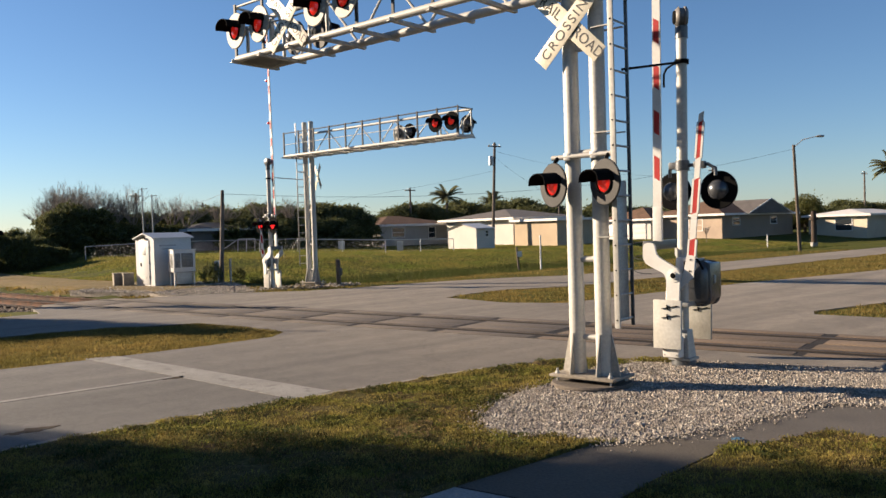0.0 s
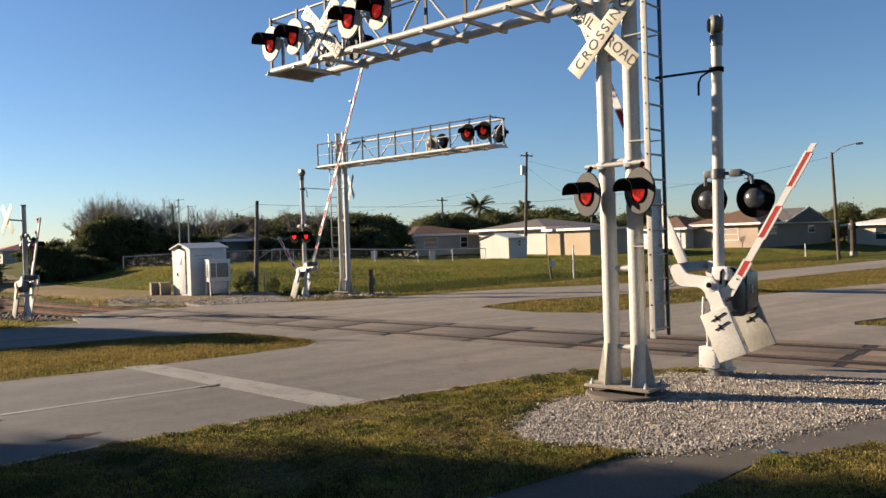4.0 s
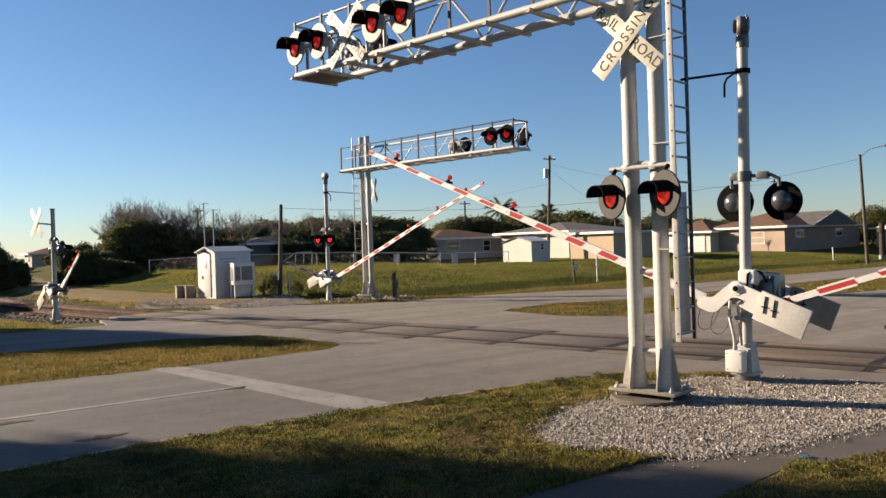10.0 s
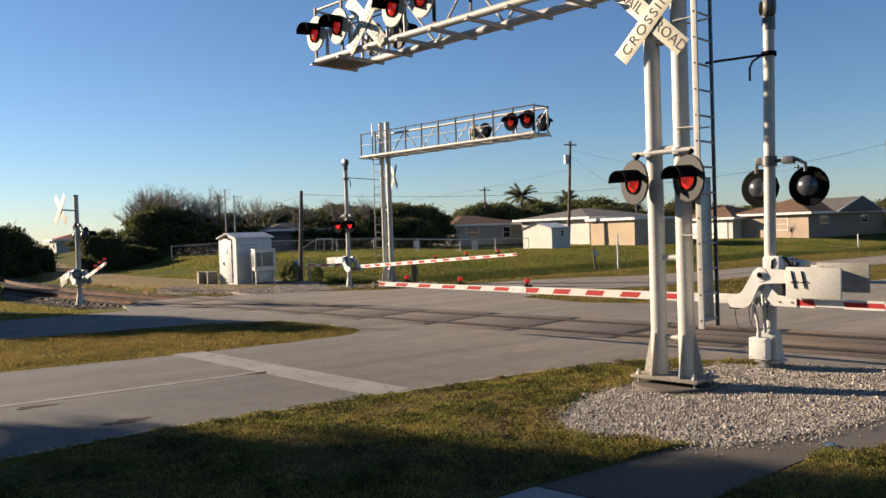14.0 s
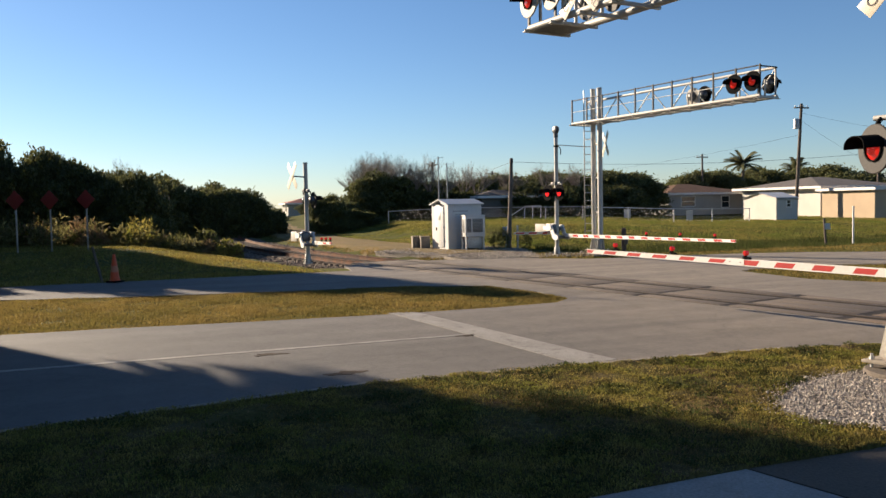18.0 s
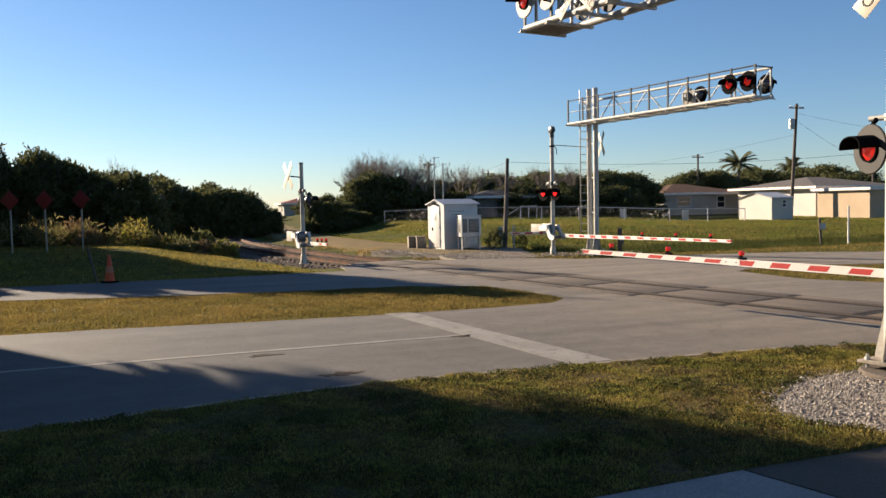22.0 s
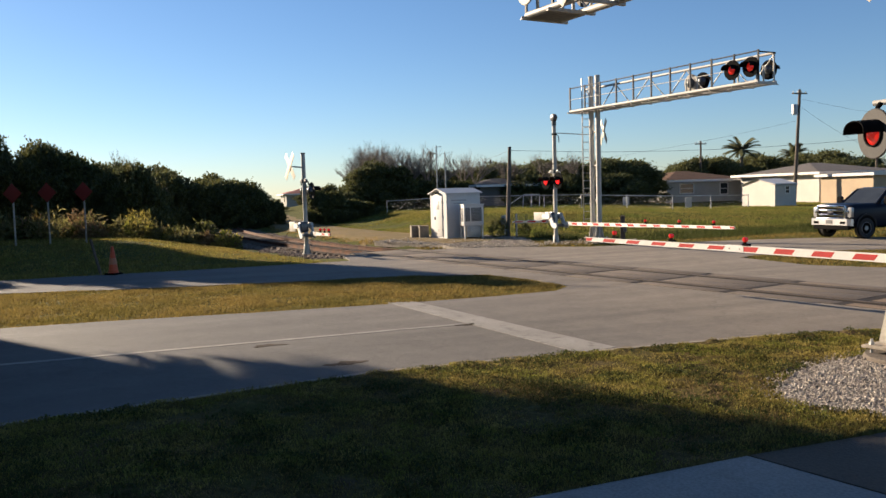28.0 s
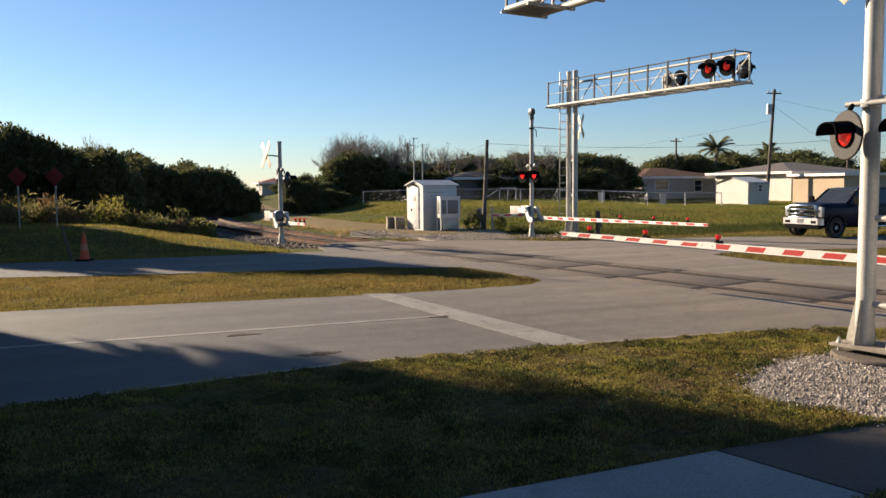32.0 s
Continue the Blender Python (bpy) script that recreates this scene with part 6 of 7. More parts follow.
def house(corner, w, d, h, wall, roof, label, rise=1.3, over=0.55, windows_front=(), windows_side=(), flat=False, gable=False, name="house", garage=None, z0=None):
    """corner: the corner nearest the road; w runs along the road, d away from it. Local -y and -x faces are seen."""
    x, y = corner
    c = thing(name, pose(x, y, (gz(x, y) - 0.05) if z0 is None else z0, 0, 0, ROAD_ANGLE), label, "house" if name == "house" else name)
    t = 0.2
    part("front_wall", Mesh().box((w / 2, t / 2, h / 2), (w, t, h)), wall, c, smooth=False)
    part("back_wall", Mesh().box((w / 2, d - t / 2, h / 2), (w, t, h)), wall, c, smooth=False)
    if gable:
        for xx in (0.0, w - t):
            part("side_wall", Mesh().prism([(0.2, 0), (d - 0.2, 0), (d - 0.2, h), (d / 2, h + rise * (d - 0.4) / d), (0.2, h)], xx, xx + t, Matrix(((0, 0, 1, 0), (1, 0, 0, 0), (0, 1, 0, 0), (0, 0, 0, 1)))), wall, c, smooth=False)
    else:
        part("side_wall", Mesh().box((t / 2, d / 2, h / 2), (t, d - 2 * t, h)), wall, c, smooth=False)
        part("side_wall", Mesh().box((w - t / 2, d / 2, h / 2), (t, d - 2 * t, h)), wall, c, smooth=False)
    o = over
    if flat:
        part("roof", Mesh().box((w / 2, d / 2, h + 0.10), (w + 2 * o, d + 2 * o, 0.2)), roof, c, smooth=False)
    else:
        k = 0.0 if gable else min(d / 2 + o, w / 2)
        zb = h - 0.02 - (rise * o / (d / 2) if gable else 0)
        P = [(-o, -o, zb), (w + o, -o, zb), (w + o, d + o, zb), (-o, d + o, zb), (k - o if not gable else -o, d / 2, h + rise), (w + o - k, d / 2, h + rise)]
        low_ = [(a_, b_, z_ - 0.12) for a_, b_, z_ in P[:4]]
        faces = [(0, 1, 5, 4), (1, 2, 5), (2, 3, 4, 5), (3, 0, 4)]
        part("roof", Mesh().add(P, faces) if not gable else Mesh().add(P, [(0, 1, 5, 4), (2, 3, 4, 5)]).add([(a_, b_, z_ - 0.08) for a_, b_, z_ in P], [(4, 5, 1, 0), (5, 4, 3, 2), ]), roof, c, smooth=False)
        if not gable:
            part("soffit", Mesh().add(low_, [(3, 2, 1, 0)]), M_FASCIA, c, smooth=False)
    hz = h + 0.10 if flat else h - 0.08
    if not gable:
        for a_, s_ in (((w / 2, -o - 0.015, hz), (w + 2 * o + 0.06, 0.03, 0.22)), ((-o - 0.015, d / 2, hz), (0.03, d + 2 * o, 0.22)), ((w / 2, d + o + 0.015, hz), (w + 2 * o + 0.06, 0.03, 0.22)), ((w + o + 0.015, d / 2, hz), (0.03, d + 2 * o, 0.22))):
            part("fascia", Mesh().box(a_, s_), M_FASCIA, c, "white fascia board", smooth=False)
    for wx, wz, ww, wh in windows_front:
        window(c, Matrix.Translation((wx, -0.03, wz)), ww, wh)
    for wy, wz, ww, wh in windows_side:
        window(c, Matrix.Translation((-0.03, wy, wz)) @ Matrix.Rotation(radians(-90), 4, "Z"), ww, wh)
    if garage:
        gy, gw = garage
        g = part("garage_door", Mesh().box((-0.03, gy, 1.05), (0.06, gw, 2.1)), M_FASCIA, c, "white sectional garage door", smooth=False)
        for i in range(4):
            part("door_panel", Mesh().box((-0.065, gy, 0.28 + 0.52 * i), (0.02, gw - 0.1, 0.46), bevel=0.01), M_FASCIA, g)
    return c


house((29.9, 79.6), 14.5, 8.0, 2.55, M_BLUEGREY, M_SHINGLE, "low ranch house with brown hip roof and stucco walls", 1.5, windows_front=((2.6, 1.75, 1.3, 0.7), (10.2, 1.75, 1.3, 0.7)), windows_side=((3.0, 1.45, 1.5, 1.1),))
# panel lighter than the other walls: sunlight on this end is painted in
part("end_wall", Mesh().box((-0.02, 4.0, 1.27), (0.04, 7.95, 2.5)), M_BRICKISH, bpy.data.objects["house"], "tan brick-coloured end wall, painted paler for the sun on it", smooth=False)
gable_ = part("gable", Mesh().prism([(0.0, 2.5), (9.0, 2.5), (4.5, 4.0)], -0.9, 3.9, Matrix(((1, 0, 0, 3.6), (0, 0, 1, 0), (0, 1, 0, 0), (0, 0, 0, 1)))), M_SHINGLE2, bpy.data.objects["house"], "dark shingled cross gable", smooth=False)
part("barge_board", Mesh().rod((3.4, -0.93, 2.47), (8.1, -0.93, 4.05), 0.06, seg=6), M_FASCIA, bpy.data.objects["house"])
part("barge_board", Mesh().rod((12.8, -0.93, 2.47), (8.1, -0.93, 4.05), 0.06, seg=6), M_FASCIA, bpy.data.objects["house"])
house((24.1, 84.5), 7.0, 6.2, 2.2, M_STUCCOW, M_SHINGLE, "garage wing with brown roof and white door", 1.3, garage=(3.1, 5.0))
house((8.9, 79.5), 9.2, 10.2, 2.75, M_STUCCOW, M_SHINGLE2, "low white ranch house with grey roof and wide fascia", 1.0, 0.7, windows_side=((7.6, 1.5, 1.4, 1.0),))
house((11.85, 71.0), 6.0, 5.3, 2.3, M_TAN, M_FASCIA, "flat-roofed tan stucco carport store", flat=True, over=0.35)
house((4.45, 67.9), 2.1, 3.7, 1.85, M_STUCCOW, M_HUT, "small white garden shed with gable roof", 0.42, 0.12, windows_front=((1.2, 1.35, 0.35, 0.5),), gable=True, name="shed")
house((-4.6, 83.8), 9.5, 8.0, 2.25, M_GREYWALL, M_SHINGLE, "grey ranch house with red-brown hip roof", 1.0, windows_front=((2.4, 1.4, 1.6, 0.9), (7.0, 1.3, 0.9, 1.1)))
house((46.5, 83.0), 12.0, 6.2, 2.6, M_STUCCO, M_FASCIA, "cream stucco house with pale low roof", 0.6, windows_side=((2.4, 1.5, 1.7, 1.2),))
house((60.0, 92.0), 10.0, 7.0, 2.6, M_STUCCOW, M_SHINGLE2, "pale house half hidden by shrubs", 1.2, windows_side=((3.0, 1.5, 1.6, 1.1),))
house((-64.0, 112.0), 9.0, 6.0, 2.2, M_GREYWALL, mat("red_roof", (0.30, 0.09, 0.06), 0.8, var=0.2, fine=10, bump=0.3), "distant white building with a red roof", 0.9, windows_side=((2.0, 1.4, 1.0, 1.0),))
house((-20.0, 69.5), 9.0, 4.0, 2.0, M_DARKWALL, M_SHINGLE2, "low dark grey building beneath the trees", 0.6)
frame_ = thing("play_frame", pose(-15.0, 65.0, gz(-15.0, 65.0)) @ Matrix.Scale(0.62, 4), "white swing frame with slide beyond the fence", "play frame")
part("top_bar", Mesh().rod((0, 0, 1.6), (2.2, 0, 1.6), 0.05, seg=8), M_WHITE, frame_)
for x in (0, 1.1, 2.2):
    part("leg", Mesh().rod((x, -0.3, 0), (x, 0, 1.6), 0.045, seg=8), M_WHITE, frame_)
part("slide", Mesh().box((0, 0, 0), (2.3, 0.5, 0.06), Matrix.Translation((-1.3, 0, 0.75)) @ Matrix.Rotation(radians(-32), 4, "Y"), bevel=0.02), M_WHITE, frame_)
for x, y in ((1.0, 66.5), (-4.0, 68.0)):
    s_ = thing("garden_box", pose(x - 3, y, gz(x, y)), "small white box beyond the fence", "box")
    part("box_body", Mesh().box((0, 0, 0.45), (0.5, 0.4, 0.9), bevel=0.03), M_STUCCOW, s_)


# ---- pickup truck ----
TRUCK_SIZE = 0.92
def loft(sections, close=True):
    """Joins sections of equal length, each a list of points, into a skin with capped ends."""
    mesh, k = Mesh(), len(sections[0])
    mesh.add([p for s in sections for p in s], [(i * k + j, i * k + (j + 1) % k, (i + 1) * k + (j + 1) % k, (i + 1) * k + j) for i in range(len(sections) - 1) for j in range(k)])
    mesh.f += [tuple(range(k - 1, -1, -1)), tuple(range((len(sections) - 1) * k, len(sections) * k))]
    return mesh


def shell(x, half, low_, belt, top, top_half, r=0.07):
    """A body section: rocker, bulging side, shoulder and crowned top."""
    right = [(x, half - 0.05, low_), (x, half - 0.01, low_ + 0.12), (x, half, belt - 0.12), (x, half - 0.03, belt - 0.02), (x, top_half, top - r * 0.4), (x, top_half - r, top)]
    return [(x, -y, z) for _, y, z in right] + [(x, y, z) for _, y, z in reversed(right)]


def truck():
    c = thing("pickup_truck", pose(0, 0, 0), "dark blue heavy pickup truck with chrome grille", "pickup truck")
    body = part("body", loft([shell(0.90, 0.80, 0.62, 1.24, 1.26, 0.70), shell(0.84, 0.92, 0.55, 1.25, 1.33, 0.78), shell(0.55, 0.99, 0.50, 1.27, 1.37, 0.84), shell(-0.42, 1.0, 0.48, 1.28, 1.38, 0.86), shell(-0.52, 1.0, 0.48, 1.28, 1.34, 0.93), shell(-3.35, 1.0, 0.48, 1.30, 1.34, 0.94)]), M_TRUCK, c, "dark blue bonnet and cab sides")
    part("cargo_bed", loft([shell(-3.38, 1.0, 0.52, 1.38, 1.42, 0.96), shell(-5.25, 1.0, 0.52, 1.38, 1.42, 0.96), shell(-5.32, 0.97, 0.56, 1.36, 1.40, 0.94)]), M_TRUCK, c)
    part("cab_roof", loft([[(-1.2, y, z) for y, z in ((-0.72, 1.90), (0.72, 1.90), (0.70, 1.945), (-0.70, 1.945))], [(-1.55, y, z) for y, z in ((-0.76, 1.91), (0.76, 1.91), (0.72, 1.985), (-0.72, 1.985))], [(-3.1, y, z) for y, z in ((-0.76, 1.90), (0.76, 1.90), (0.72, 1.975), (-0.72, 1.975))], [(-3.3, y, z) for y, z in ((-0.73, 1.88), (0.73, 1.88), (0.70, 1.93), (-0.70, 1.93))]]), M_TRUCK, c)
    part("windscreen", Mesh().add([(-0.46, -0.82, 1.34), (-0.46, 0.82, 1.34), (-1.19, 0.70, 1.91), (-1.19, -0.70, 1.91), (-0.50, -0.82, 1.34), (-0.50, 0.82, 1.34), (-1.23, 0.70, 1.91), (-1.23, -0.70, 1.91)], [(0, 1, 2, 3), (7, 6, 5, 4), (0, 4, 5, 1), (2, 6, 7, 3)]), M_DARKGLASS, c, smooth=False)
    for s in (-1, 1):
        part("pillar", Mesh().rod((-0.44, 0.86 * s, 1.33), (-1.21, 0.73 * s, 1.92), 0.045, seg=8), M_TRUCK, c)
        part("pillar", Mesh().rod((-1.95, 0.92 * s, 1.33), (-1.98, 0.755 * s, 1.92), 0.045, seg=8), M_TRUCK, c)
        part("pillar", Mesh().rod((-3.28, 0.92 * s, 1.33), (-3.2, 0.74 * s, 1.92), 0.07, seg=8), M_TRUCK, c)
        part("side_window", Mesh().add([(-0.60, 0.895 * s, 1.335), (-1.9, 0.915 * s, 1.335), (-1.94, 0.755 * s, 1.90), (-1.26, 0.735 * s, 1.90)], [(0, 1, 2, 3)]), M_DARKGLASS, c, smooth=False)
        part("side_window", Mesh().add([(-2.0, 0.915 * s, 1.335), (-3.22, 0.915 * s, 1.335), (-3.16, 0.75 * s, 1.90), (-2.03, 0.755 * s, 1.90)], [(0, 1, 2, 3)]), M_DARKGLASS, c, smooth=False)
        mir = part("mirror", Mesh().box((-0.72, 1.14 * s, 1.46), (0.12, 0.24, 0.34), bevel=0.04).rod((-0.72, 0.92 * s, 1.40), (-0.72, 1.1 * s, 1.42), 0.025, seg=8), M_BLACK, c, "black tow mirror")
        lamp = part("headlamp", Mesh().box((0.845, 0.81 * s, 1.04), (0.14, 0.28, 0.40), bevel=0.04), M_LAMPGLASS, c, "clear headlamp")
        part("lamp_bulb", Mesh().lathe([(0.0, 0.03), (0.06, 0.02), (0.07, 0.0)], 14, Matrix.Translation((0.91, 0.78 * s, 1.06)) @ X_AXIS), M_CHROME, lamp)
        part("door_handle", Mesh().box((-1.75, 1.01 * s, 1.16), (0.18, 0.03, 0.035), bevel=0.01), M_CHROME, c)
        part("door_handle", Mesh().box((-3.1, 1.01 * s, 1.17), (0.18, 0.03, 0.035), bevel=0.01), M_CHROME, c)
        part("running_board", Mesh().box((-2.15, 0.98 * s, 0.42), (2.2, 0.18, 0.06), bevel=0.02), M_CHROME, c)
        part("fog_lamp", Mesh().box((1.02, 0.66 * s, 0.64), (0.08, 0.26, 0.11), bevel=0.02), M_BLACK, c)
        for x in (0.2, -3.97):
            arch = part("wheel_arch", Mesh().lathe([(0.46, 0.0), (0.53, 0.0), (0.53, 0.06), (0.46, 0.06)], 20, Matrix.Translation((x, 0.965 * s if s > 0 else -1.025, 0.46)) @ Matrix.Rotation(radians(-90), 4, "X") @ Matrix.Rotation(math.pi, 4, "Z"), 180.0), M_TRUCK, c)
            # flat black disc: the shade inside the arch is painted, no hollow is built
            part("wheel_well", Mesh().lathe([(0.0, 0.0), (0.47, 0.0), (0.47, 0.012), (0.0, 0.012)], 20, Matrix.Translation((x, 0.99 * s if s > 0 else -1.002, 0.46)) @ Matrix.Rotation(radians(-90), 4, "X")), M_BLACK, c, "flat black disc standing for the shade inside the arch")
    grille = part("grille", Mesh().box((0.93, 0, 1.26), (0.09, 1.34, 0.12), bevel=0.03).box((0.93, 0, 0.80), (0.09, 1.34, 0.08), bevel=0.03).box((0.93, -0.66, 1.03), (0.09, 0.11, 0.52), bevel=0.03).box((0.93, 0.66, 1.03), (0.09, 0.11, 0.52), bevel=0.03), M_CHROME, c, "chrome grille surround")
    part("grille_backing", Mesh().box((0.90, 0, 1.03), (0.03, 1.26, 0.44)), M_BLACK, grille, smooth=False)
    for z in (0.93, 1.11):
        part("grille_bar", Mesh().box((0.945, 0, z), (0.06, 1.26, 0.085), bevel=0.012), M_CHROME, grille)
    part("badge", Mesh().lathe([(0.0, 0.03), (0.10, 0.02), (0.115, 0.0)], 20, Matrix.Translation((0.97, 0, 1.01)) @ Matrix.Diagonal((1, 1.6, 0.75, 1)) @ X_AXIS), M_TRUCK, grille, "plain oval badge")
    bumper = part("front_bumper", loft([[(0.86, s_ * 1.0, z) for s_, z in ((-1, 0.52), (1, 0.52), (1, 0.78), (-1, 0.78))], [(0.97, s_ * 0.99, z) for s_, z in ((-1, 0.52), (1, 0.52), (1, 0.79), (-1, 0.79))], [(1.05, s_ * 0.86, z) for s_, z in ((-1, 0.54), (1, 0.54), (1, 0.78), (-1, 0.78))]]), M_BRIGHT, c, "chrome front bumper", smooth=False)
    part("plate_bar", Mesh().box((1.06, 0, 0.67), (0.012, 0.31, 0.15)), M_GREY, bumper, "plain number plate", smooth=False)
    part("air_dam", Mesh().box((0.9, 0, 0.44), (0.2, 1.75, 0.16), bevel=0.04), M_BLACK, c)
    part("underbody", Mesh().box((-2.2, 0, 0.48), (5.9, 1.6, 0.16), bevel=0.03), M_BLACK, c)
    part("rear_bumper", Mesh().box((-5.42, 0, 0.62), (0.16, 1.9, 0.2), bevel=0.04), M_CHROME, c)
    wheels = []
    for x in (0.2, -3.97):
        for s in (-1, 1):
            w = new("wheel")
            w.parent = c
            tyre = part("tyre", Mesh().lathe([(0.24, -0.12), (0.36, -0.13), (0.395, -0.105), (0.405, -0.06), (0.405, 0.06), (0.395, 0.105), (0.36, 0.13), (0.24, 0.12)], 36, Y_AXIS), M_TYRE, w, "black tyre")
            rim = Mesh().lathe([(0.25, s * 0.11), (0.235, s * 0.125), (0.215, s * 0.07), (0.09, s * 0.05), (0.085, s * 0.11), (0.0, s * 0.12)], 30, Y_AXIS)
            for i in range(8):
                rim.box((0.155, s * 0.075, 0), (0.16, 0.04, 0.045), Matrix.Rotation(radians(45 * i), 4, "Y"))
            part("rim", rim, M_GALV, w, "bright spoked rim")
            wheels.append((w, x, s * 0.90))
    for o in c.children_recursive:
        if o.type == "MESH":
            o.data.transform(Matrix.Scale(TRUCK_SIZE, 4))
    return c, wheels


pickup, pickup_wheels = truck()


# ---- turf and gravel ----
def inside(px, py, outline):
    hit = np.zeros(len(px), bool)
    n = len(outline)
    for i in range(n):
        (x0, y0), (x1, y1) = outline[i], outline[(i + 1) % n]
        if y0 == y1:
            continue
        cross = ((y0 > py) != (y1 > py)) & (px < (x1 - x0) * (py - y0) / (y1 - y0) + x0)
        hit ^= cross
    return hit


GRAVEL = [(0.62, 8.7), (0.8, 9.3), (1.1, 9.8), (1.6, 10.35), (2.2, 11.1), (3.1, 11.75), (4.1, 11.35), (6.6, 10.1), (9.5, 8.2), (9.0, 7.2), (6.6, 7.9), (4.4, 8.75), (3.5, 8.25), (2.7, 7.75), (1.9, 7.45), (1.5, 7.5), (1.05, 7.85), (0.6, 8.2)]
HUT_PAD = [(-14.5, 33.0), (-13.5, 36.8), (-10.0, 37.2), (-8.2, 35.0), (-7.4, 32.6), (-6.2, 29.6), (-8.8, 28.6), (-10.5, 30.5)]
rng = np.random.default_rng(7)


def scatter(box, density, keep, lumps=1.6, power=1.0):
    """Random points in a box, thinned into patches."""
    x0, y0, x1, y1 = box
    n = int((x1 - x0) * (y1 - y0) * density)
    px, py = rng.uniform(x0, x1, n), rng.uniform(y0, y1, n)
    ok = keep(px, py)
    px, py = px[ok], py[ok]
    patch = 0.5 + 0.25 * (np.sin(px * lumps * 2.1 + 1.3 * np.sin(py * lumps * 1.7)) + np.sin(py * lumps * 2.6 + 1.1 * np.sin(px * lumps * 1.9 + 2)))
    ok = rng.random(len(px)) < 0.35 + 0.65 * patch ** power
    return px[ok], py[ok], patch[ok]


def blades(name, pts, tall, wide, material, label, base=None):
    px, py, patch = pts
    n = len(px)
    pz = np.full(n, -0.03) if base is None else base(px, py)
    h = tall * rng.uniform(0.45, 1.25, n) * (0.6 + 0.7 * patch)
    a = rng.uniform(0, 2 * np.pi, n)
    lean = rng.uniform(0.1, 1.1, n) * h
    w = wide * rng.uniform(0.6, 1.4, n)
    dx, dy = np.cos(a), np.sin(a)
    root = np.stack([px, py, pz], 1)
    side = np.stack([-dy * w, dx * w, np.zeros(n)], 1)
    tip = root + np.stack([dx * lean, dy * lean, h], 1)
    me = fast_mesh(name, np.stack([root - side, root + side, tip], 1), 3, material)
    return tagged(new(name, me), label, "grass", kind="stuff")


def lawn(px, py):
    return ~inside(px, py, NEAR_ROAD) & ~inside(px, py, PAVEMENT) & ~inside(px, py, GRAVEL) & ~inside(px, py, [(2.2, 7.58), (3.3, 8.2), (4.6, 8.9), (7.5, 7.0), (5.2, 5.9), (3.9, 7.65), (2.95, 7.2)])


def near_lawn(px, py):
    u, n = 0.781 * px + 0.624 * py, -0.624 * px + 0.781 * py
    return lawn(px, py) & (n < 9.2) & (np.hypot(px, py) > 2.6)


def drift(px, py, cell, seed):
    """Smooth random hills between 0 and 1, about `cell` metres apart."""
    grid = np.random.default_rng(seed).random((256, 256))
    gx, gy = px / cell + 97.3, py / cell + 61.7
    ix, iy = np.floor(gx).astype(int), np.floor(gy).astype(int)
    fx, fy = gx - ix, gy - iy
    fx, fy = fx * fx * (3 - 2 * fx), fy * fy * (3 - 2 * fy)
    g = lambda i, j: grid[i % 256, j % 256]
    return (g(ix, iy) * (1 - fx) + g(ix + 1, iy) * fx) * (1 - fy) + (g(ix, iy + 1) * (1 - fx) + g(ix + 1, iy + 1) * fx) * fy


def lumps(px, py):
    """Height of the matted foreground turf: cushions, hollows and thin places."""
    big, mid, fine = drift(px, py, 0.9, 1), drift(px, py, 0.26, 2), drift(px, py, 0.10, 3)
    return -0.030 + 0.024 * big + 0.045 * mid * mid + 0.020 * fine


TURF_BOX = (-9.0, 2.2, 7.6, 12.6)


def turf_mat():
    x0, y0, x1, y1 = TURF_BOX
    cell = 0.05
    xs, ys = np.arange(x0, x1, cell), np.arange(y0, y1, cell)
    gx, gy = np.meshgrid(xs, ys)
    ok = near_lawn(gx.ravel(), gy.ravel()).reshape(gx.shape)
    gz_ = np.where(ok, lumps(gx.ravel(), gy.ravel()).reshape(gx.shape), -0.05)
    v = np.stack([gx, gy, gz_], -1)
    keep = ok[:-1, :-1] | ok[1:, :-1] | ok[:-1, 1:] | ok[1:, 1:]
    quads = np.stack([v[:-1, :-1], v[:-1, 1:], v[1:, 1:], v[1:, :-1]], 2)[keep]
    return single("turf_mat", fast_mesh("turf_mat", quads, 4, M_THATCH), None, "matted brown-green thatch of the foreground verge", kind="structure")


turf_mat()


def mown(name, density, tall, wide, material, label, seed, cell, lo, hi, lay=(0.2, 1.3)):
    """Short leaning leaves rooted on the turf mat, thick where the drift is high and absent where it is low."""
    x0, y0, x1, y1 = TURF_BOX
    n = int((x1 - x0) * (y1 - y0) * density)
    px, py = rng.uniform(x0, x1, n), rng.uniform(y0, y1, n)
    thick = np.clip((0.6 * drift(px, py, cell, seed) + 0.4 * drift(px, py, cell * 0.3, seed + 1) - lo) / (hi - lo), 0, 1)
    ok = (rng.random(n) < thick) & near_lawn(px, py)
    px, py, thick = px[ok], py[ok], thick[ok]
    n = len(px)
    h = tall * rng.uniform(0.4, 1.2, n) * (0.55 + 0.6 * thick)
    a = rng.uniform(0, 2 * np.pi, n)
    lean = rng.uniform(*lay, n) * h
    w = wide * rng.uniform(0.6, 1.4, n)
    dx, dy = np.cos(a), np.sin(a)
    root = np.stack([px, py, lumps(px, py) - 0.004], 1)
    side = np.stack([-dy * w, dx * w, np.zeros(n)], 1)
    bend = root + np.stack([dx * lean * 0.45, dy * lean * 0.45, h], 1)
    tip = root + np.stack([dx * lean, dy * lean, h * 0.8], 1)
    return tagged(new(name, fast_mesh(name, np.stack([root - side, bend - side * 0.7, tip, bend + side * 0.7], 1), 4, material)), label, "grass", kind="stuff")


